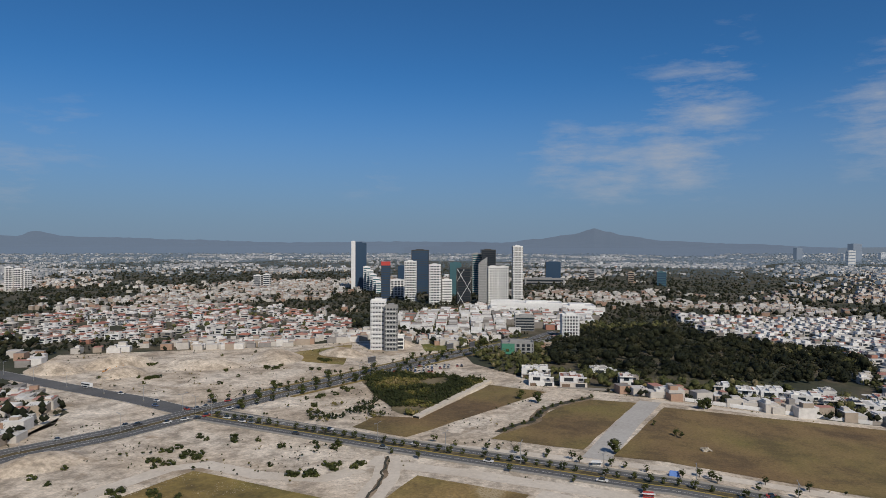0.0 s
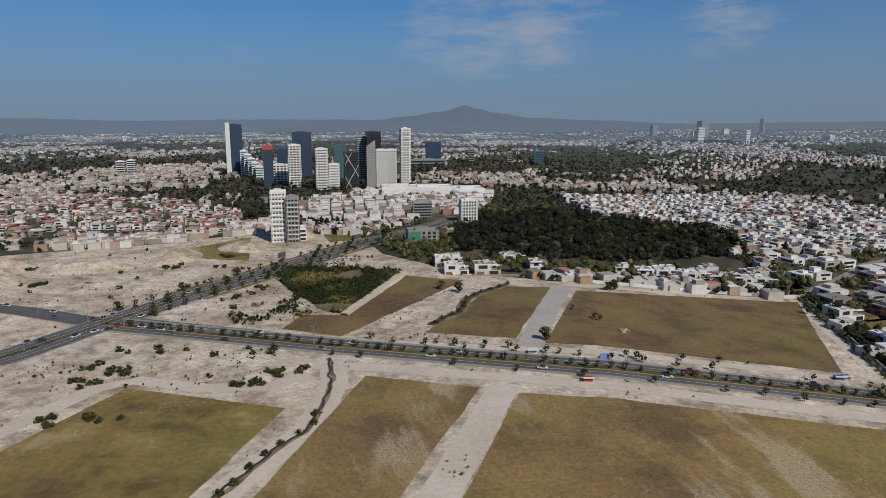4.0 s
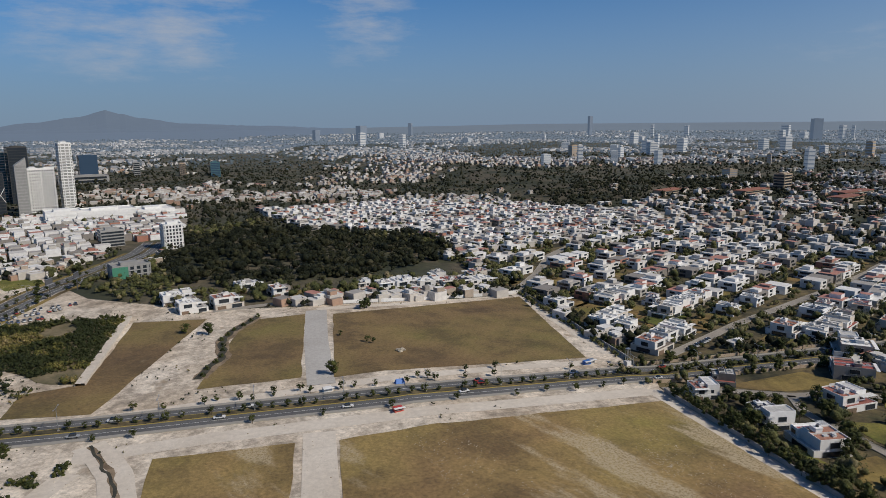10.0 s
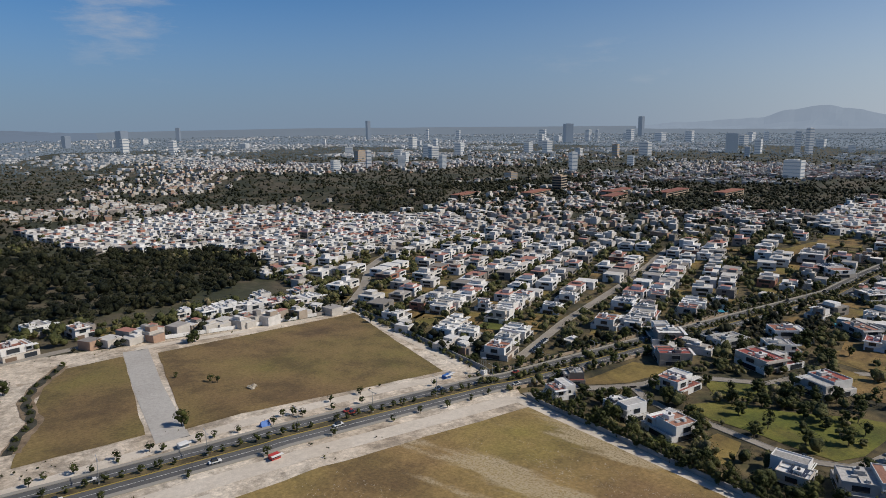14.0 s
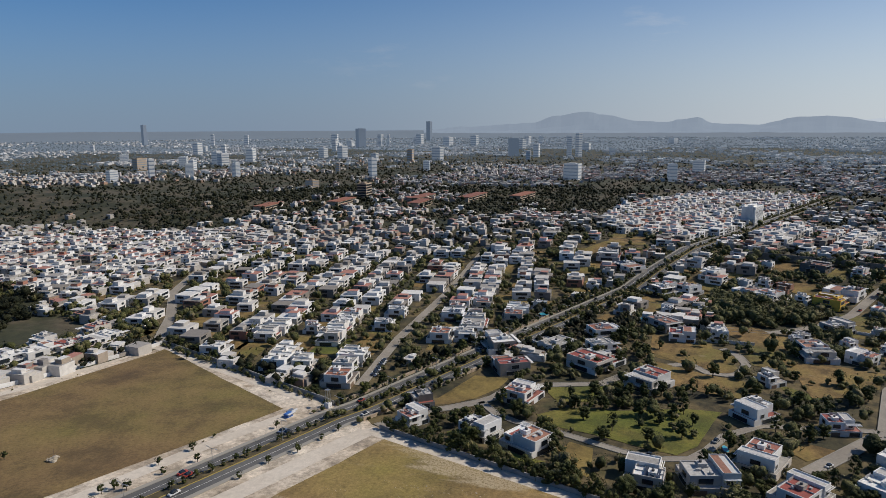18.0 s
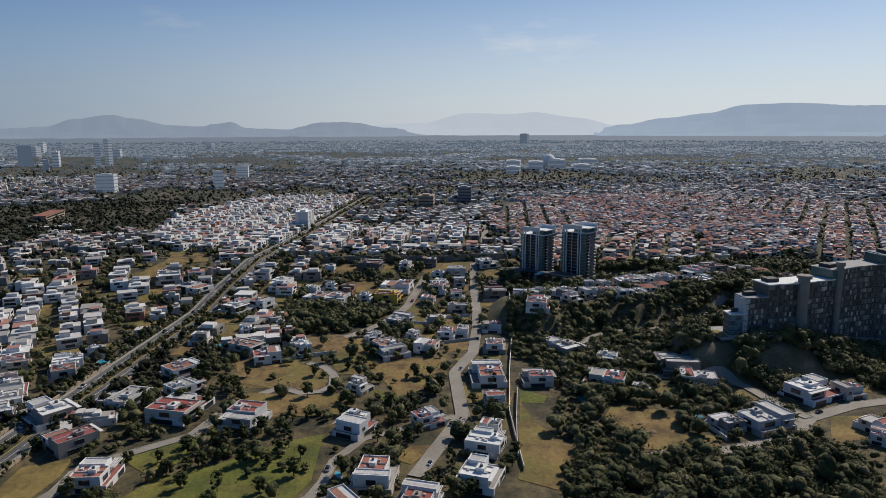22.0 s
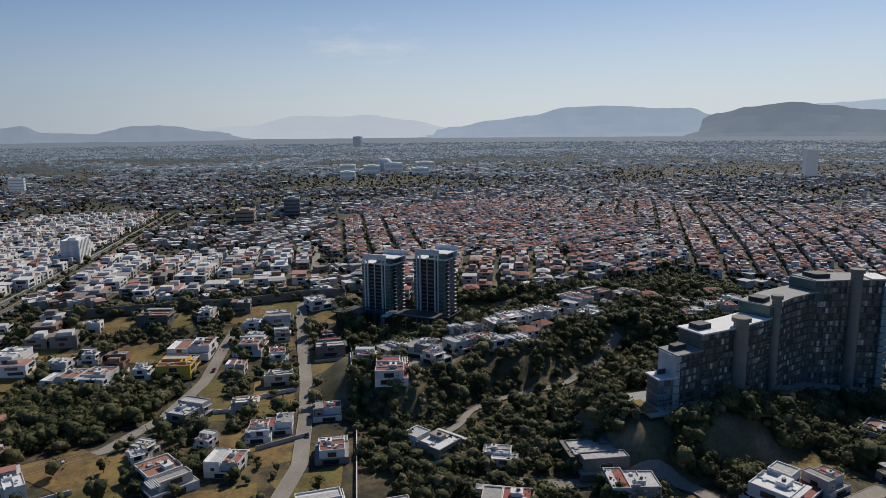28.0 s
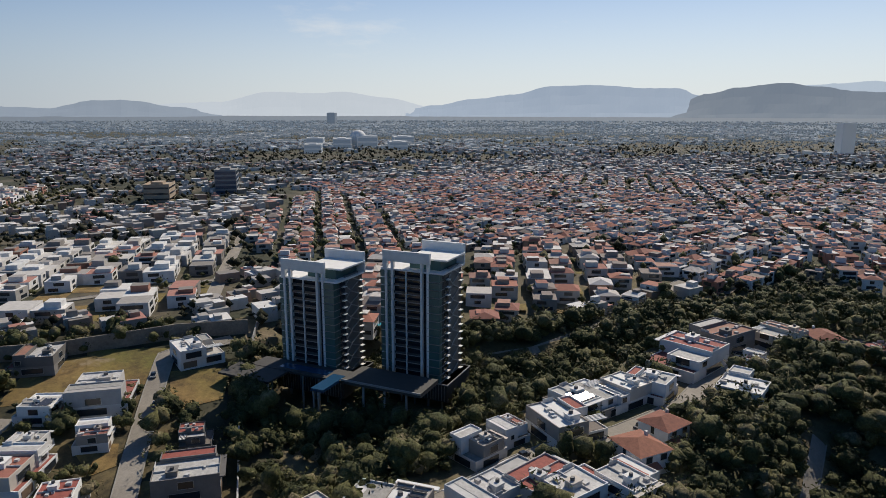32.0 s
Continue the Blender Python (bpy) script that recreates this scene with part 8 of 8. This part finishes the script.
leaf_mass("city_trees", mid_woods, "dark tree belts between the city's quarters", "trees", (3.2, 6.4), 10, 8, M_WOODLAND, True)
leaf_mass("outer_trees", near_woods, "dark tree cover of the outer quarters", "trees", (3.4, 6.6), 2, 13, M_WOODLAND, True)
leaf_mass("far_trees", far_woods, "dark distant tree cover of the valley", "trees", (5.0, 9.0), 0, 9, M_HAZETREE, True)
street_trees = []
for name, spots in (("a", white_spots), ("b", red_spots), ("c", tile_spots), ("d", block_spots), ("e", centre_spots), ("f", [p[:2] for p in joined_tiled])):
    for x, y in spots:
        if rng.random() < (1.0 if name in "ade" else 1.6):
            street_trees.append((x + rng.uniform(-5.2, 5.2), y + rng.uniform(-5.2, 5.2)))
            if rng.random() < (0.55 if name in "bcf" else 0.35):
                street_trees.append((x + rng.uniform(-6, 6), y + rng.uniform(-6, 6)))
leaf_mass("estate_trees", street_trees, "small dark trees between the estates' houses", "trees", (3.2, 6.2), 12, 10, None, True)


# ---- street furniture, cars and small things ----
def make_lamp():
    t = new("street_lamp")
    t.empty_display_size = 0.4
    bm = bmesh.new()
    tube(bm, 0, 0, 0, 6.2, 0.10, 0.06, 8)
    part("pole", bm, M_METAL, t)
    for s in (-1, 1):
        bm = bmesh.new()
        vs = block(bm, -0.05, 0.05, 0, s * 1.5, 6.05, 6.15)
        for v in vs:
            v.co.z += 0.18 * abs(v.co.y)
        part("arm", bm, M_METAL, t)
        part("lamp_head", boxed((-0.13, 0.13, min(s * 1.4, s * 2.0), max(s * 1.4, s * 2.0), 6.25, 6.37)), M_METAL, t)
    part("base", boxed((-0.2, 0.2, -0.2, 0.2, -0.3, 0.35)), M_KERB, t)
    return tagged(t, "double-armed grey steel street lamp on the median", "street lamp", "street lamps of the avenue")


lamp = make_lamp()
first = True
for line, step in ((AVENUE[:8], 24), (HIGHWAY[:7], 30), (BRANCH[:4], 26)):
    for x, y, a in along(line, step, 8):
        m = pose(x, y, rise(x, y) + 0.3, 0, 0, a)
        if first:
            lamp.matrix_basis, first = m, False
        else:
            copy_thing(lamp, m)


def make_car(seed, long, high, label):
    t = new("car")
    t.empty_display_size = 0.4
    bm = bmesh.new()
    block(bm, -long / 2, long / 2, -0.6, 0.6, 0.22, 0.62)
    bmesh.ops.bevel(bm, geom=bm.edges[:], offset=0.1, segments=2, affect="EDGES")
    part("body", bm, M_CAR, t)
    bm = bmesh.new()
    vs = block(bm, -long * 0.3, long * 0.24, -0.53, 0.53, 0.6, high)
    for v in vs:
        if v.co.z > 0.7:
            v.co.x *= 0.72
            v.co.y *= 0.85
    part("cabin", bm, M_GLASS, t)
    me = None
    for sx in (-1, 1):
        for sy in (-1, 1):
            if me is None:
                bm = bmesh.new()
                tube(bm, 0, 0, -0.09, 0.09, 0.22, 0.22, 10)
                w = part("wheel", bm, M_TYRE, t)
                me = w.data
            else:
                w = same_part("wheel", me, t)
            w.matrix_basis = pose(sx * long * 0.31, sy * 0.56, 0.22, 90, 0, 0)
    return tagged(t, label, "car")


CARS = [make_car(1, 2.8, 0.98, "small saloon car on the road"), make_car(2, 3.1, 1.15, "tall estate car on the road")]


def park(x, y, a, k, lift=0.22):
    m = pose(x, y, rise(x, y) + lift, 0, 0, a)
    p = CARS[k % 2]
    if p.name not in used:
        used[p.name] = 1
        p.matrix_basis = m
        return p
    return copy_thing(p, m)


k = 0
for line, offs, step in ((AVENUE[:7], (-4.7, -2.7, 2.7, 4.7), 34), (HIGHWAY[1:6], (-5.5, -3.2, 3.2, 5.5), 22), (BRANCH[:3], (-2.5, 2.5), 24)):
    for o in offs:
        pts = [((p + q) / 2)[:] for p, q in lane(line, o, 1)]
        for x, y, a in along(pts, step, rng.uniform(6, 30)):
            k += 1
            if rng.random() < 0.4:
                park(x, y, a, k)
for x, y, a in ((-138, 206, 80), (-137, 210, 80), (-141, 203, 75), (-128, 209.5, -10), (-124, 209, -10), (-120, 207, -10), (-116, 206.5, -10), (-147, 218, 65), (-146, 222, 65), (-135, 214, -10), (-150, 216, 160)):
    k += 1
    park(x, y, a, k)
for j in range(9):
    park(138 + j * 1.9, 197.5 + j * 0.75, 70, j, 0.05)
for j in range(12):
    park(-106 + j * 2.0 + (0.6 if j % 5 == 0 else 0), 311 + j * 0.5, 108, j * 3, 0.1)
    if j % 4:
        park(-100 + j * 1.9, 319 + j * 0.9, 112, j * 5 + 1, 0.1)
    if j % 3:
        park(-97 + j * 2.1, 329 + j * 0.6, 105, j * 7 + 2, 0.1)
for pts, wid, lab in STREETS[:7]:
    for x, y, a in along(pts, 13, rng.uniform(2, 12)):
        if rng.random() < 0.24:
            k += 1
            s = rng.choice((-1, 1)) * (wid / 2 - 0.9)
            park(x - math.sin(radians(a)) * s, y + math.cos(radians(a)) * s, a, k, 0.19)

def billboard(x, y, turn):
    b = thing("billboard", x, y, turn)
    bm = bmesh.new()
    tube(bm, 0, 0, 0, 6.0, 0.22, 0.2, 10)
    part("pole", bm, M_TANK, b)
    part("panel", boxed((-2.6, 2.6, -0.18, 0.18, 6.0, 8.4)), M_TANK, b)
    part("frame", boxed((-2.75, 2.75, -0.26, 0.26, 5.85, 6.0), (-2.75, 2.75, -0.26, 0.26, 8.4, 8.52)), M_METAL, b)
    part("catwalk", boxed((-2.7, 2.7, -0.8, -0.27, 5.7, 5.78)), M_METAL, b)
    return tagged(b, "tall roadside billboard seen edge-on on a dark pole", "billboard", "billboards by the highway")


for x, y, a in ((-110.5, 303, 70), (-86, 356, 65), (-76, 366, 75)):
    billboard(x, y, a)

# stone heap with a post, tarpaulin tent, stalls, blue container
heap = thing("stone_heap", 35.8, 223.6, 0)
for j in range(14):
    bm = bmesh.new()
    rr = random.Random(j)
    clump(bm, rr.uniform(-1.6, 1.6), rr.uniform(-1.1, 1.1), rr.uniform(0.1, 0.8), rr.uniform(0.5, 0.95), rr, 0.8)
    part("boulder", bm, M_STONE, heap)
bm = bmesh.new()
tube(bm, 0, 0, 0, 3.4, 0.05, 0.04, 6)
part("post", bm, M_WOOD, heap)
tagged(heap, "heap of pale boulders with a thin post", "stones")
tent = thing("tarpaulin_tent", 25.2, 194.9, 8)
bm = bmesh.new()
c = [bm.verts.new(p) for p in ((-1.5, -0.9, 0), (1.5, -0.9, 0), (1.5, 0.9, 0), (-1.5, 0.9, 0), (-1.2, 0, 1.6), (1.2, 0, 1.5))]
for q in ((0, 1, 5, 4), (1, 2, 5), (2, 3, 4, 5), (3, 0, 4)):
    bm.faces.new([c[j] for j in q])
part("cover", bm, M_TARP, tent)
bm = bmesh.new()
tube(bm, 0, 0, 0, 1.9, 0.05, 0.05, 6)
part("pole", bm, M_WOOD, tent)
tagged(tent, "blue tarpaulin shelter beside the avenue", "tent")
for x, y, mat, lab in ((18.3, 176.2, M_RED, "red roadside stall with a white canopy"), (4, 197.4, M_WHITE, "white roadside snack stall"), (93.3, 197.1, M_TARP, "blue site container on bare earth"), (95.5, 198.2, M_METAL, "grey site generator box")):
    st = thing("stall", x, y, 5)
    part("box", boxed((-1.3, 1.3, -0.8, 0.8, 0, 1.3)), mat, st)
    part("canopy", boxed((-1.6, 1.6, -1.7, -0.8, 1.35, 1.43)), M_WHITE, st)
    part("counter", boxed((-1.2, 1.2, -1.0, -0.8, 0.6, 0.68)), M_METAL, st)
    tagged(st, lab, "stall")
# lattice mast over a white hut, without a tank
gate = thing("water_tower", 106.7, 192.5, 0)
for sx in (-0.5, 0.5):
    for sy in (-0.5, 0.5):
        part("leg", boxed((sx - 0.06, sx + 0.06, sy - 0.06, sy + 0.06, 0, 6)), M_METAL, gate)
part("cabin", boxed((-0.9, 0.9, -0.9, 0.9, 0, 1.8)), M_WHITE, gate)
part("platform", boxed((-0.7, 0.7, -0.7, 0.7, 6, 6.2)), M_METAL, gate)
tagged(gate, "grey lattice mast with a white guard hut", "mast")
for x, y, rx, ry in ((371.6, -81.6, 4, 2), (386.1, -55.5, 3.5, 2), (166.1, -39, 2.4, 1.3), (184.6, -6.3, 2.4, 1.5), (141.9, 76.9, 2.0, 0.8), (316, -30, 2.0, 1.0), (259.9, 132.2, 3.4, 3.4), (246.6, 174.6, 3.0, 3.0)):
    p = thing("pool", x, y, 20)
    for nm, s, z0, z1, mat in (("rim", 1.15, -0.2, 0.16, M_KERB), ("water", 1.0, 0.1, 0.2, M_POOL)):
        bm = bmesh.new()
        tube(bm, 0, 0, z0, z1, 1, 1, 24)
        for v in bm.verts:
            v.co.x *= rx * s
            v.co.y *= ry * s
        part(nm, bm, mat, p)
    tagged(p, "bright blue oval swimming pool with pale rim", "pool")
for j, (x, y, r, h) in enumerate(((-262, 262, 16, 5), (-245, 285, 20, 6), (-225, 265, 14, 4), (-178, 328, 22, 5), (-150, 352, 16, 4), (-205, 300, 26, 4), (-150, 150, 14, 3), (-128, 395, 12, 3))):
    m = thing("earth_mound", x, y, j * 40)
    bm = bmesh.new()
    rings = [[bm.verts.new((r * s * math.cos(a) * (1 + 0.25 * noise.noise((j, math.cos(a), math.sin(a)))), 0.7 * r * s * math.sin(a), h * (1 - s * s) ** 1.2 - 0.05 + 0.5 * noise.noise((s * 6, a * 2, j)) * (1 - s))) for a in (2 * math.pi * q / 20 for q in range(20))] for s in (1, 0.8, 0.6, 0.4, 0.2)]
    for a, b in zip(rings, rings[1:]):
        for q in range(20):
            bm.faces.new((a[q], a[(q + 1) % 20], b[(q + 1) % 20], b[q]))
    bm.faces.new(rings[-1])
    part("mound", bm, M_DIRT, m)
    tagged(m, "pale mound of excavated earth", "earth mound")


# ---- machines and vehicles of the earthworks ----
def make_excavator():
    t = new("excavator")
    t.empty_display_size = 0.4
    for sy in (-0.6, 0.6):
        bm = bmesh.new()
        block(bm, -1.1, 1.1, sy - 0.18, sy + 0.18, 0, 0.5)
        bmesh.ops.bevel(bm, geom=bm.edges[:], offset=0.14, segments=2, affect="EDGES")
        part("track", bm, M_TYRE, t)
    part("body", boxed((-1.0, 0.6, -0.7, 0.7, 0.5, 1.1)), M_MACHINE, t)
    part("cab", boxed((0.0, 0.75, 0.05, 0.7, 1.1, 1.75)), M_GLASS, t)
    for name, x0, z0, x1, z1 in (("boom", 0.6, 1.0, 2.2, 2.5), ("dipper", 2.2, 2.5, 3.2, 1.0)):
        bm = bmesh.new()
        vs = [bm.verts.new((x + a, y, z + b)) for y in (-0.3, -0.08) for x, z, a, b in ((x0, z0, 0, -0.14), (x1, z1, 0, -0.14), (x1, z1, 0, 0.14), (x0, z0, 0, 0.14))]
        for q in ((0, 1, 2, 3), (7, 6, 5, 4), (0, 4, 5, 1), (1, 5, 6, 2), (2, 6, 7, 3), (3, 7, 4, 0)):
            bm.faces.new([vs[j] for j in q])
        part(name, bm, M_MACHINE, t)
    part("bucket", boxed((2.9, 3.4, -0.45, 0.07, 0.55, 1.0)), M_METAL, t)
    return tagged(t, "orange tracked excavator on bare earth", "excavator", "excavators of the earthworks")


DIGGERS = ((-235.8, 266, 30), (-233, 269.5, 120), (-229.6, 274.2, 200), (-228.5, 266.2, 75))
BUS = (-218.1, 237.0, 168)
M_MACHINE = material("orange_machine_paint", (0.45, 0.2, 0.05), 0.5)[0]
digger = make_excavator()
for k, (x, y, a) in enumerate(DIGGERS):
    m = pose(x, y, rise(x, y) + 0.08, 0, 0, a)
    if k == 0:
        digger.matrix_basis = m
    else:
        copy_thing(digger, m)
bus = thing("bus", BUS[0], BUS[1], BUS[2], rise(BUS[0], BUS[1]) + 0.25)
bm = bmesh.new()
block(bm, -3.2, 3.2, -0.75, 0.75, 0.25, 1.9)
bmesh.ops.bevel(bm, geom=bm.edges[:], offset=0.12, segments=2, affect="EDGES")
part("body", bm, M_WHITE, bus)
for sy in (-0.76, 0.76):
    part("window_band", boxed((-2.9, 2.9, sy - 0.02, sy + 0.02, 1.05, 1.6)), M_GLASS, bus)
wheel = None
for sx in (-2.1, 2.1):
    for sy in (-0.68, 0.68):
        if wheel is None:
            bm = bmesh.new()
            tube(bm, 0, 0, -0.1, 0.1, 0.3, 0.3, 12)
            ob = part("wheel", bm, M_TYRE, bus)
            wheel = ob.data
        else:
            ob = same_part("wheel", wheel, bus)
        ob.matrix_basis = pose(sx, sy, 0.3, 90, 0, 0)
tagged(bus, "white city bus on the branch road", "bus")
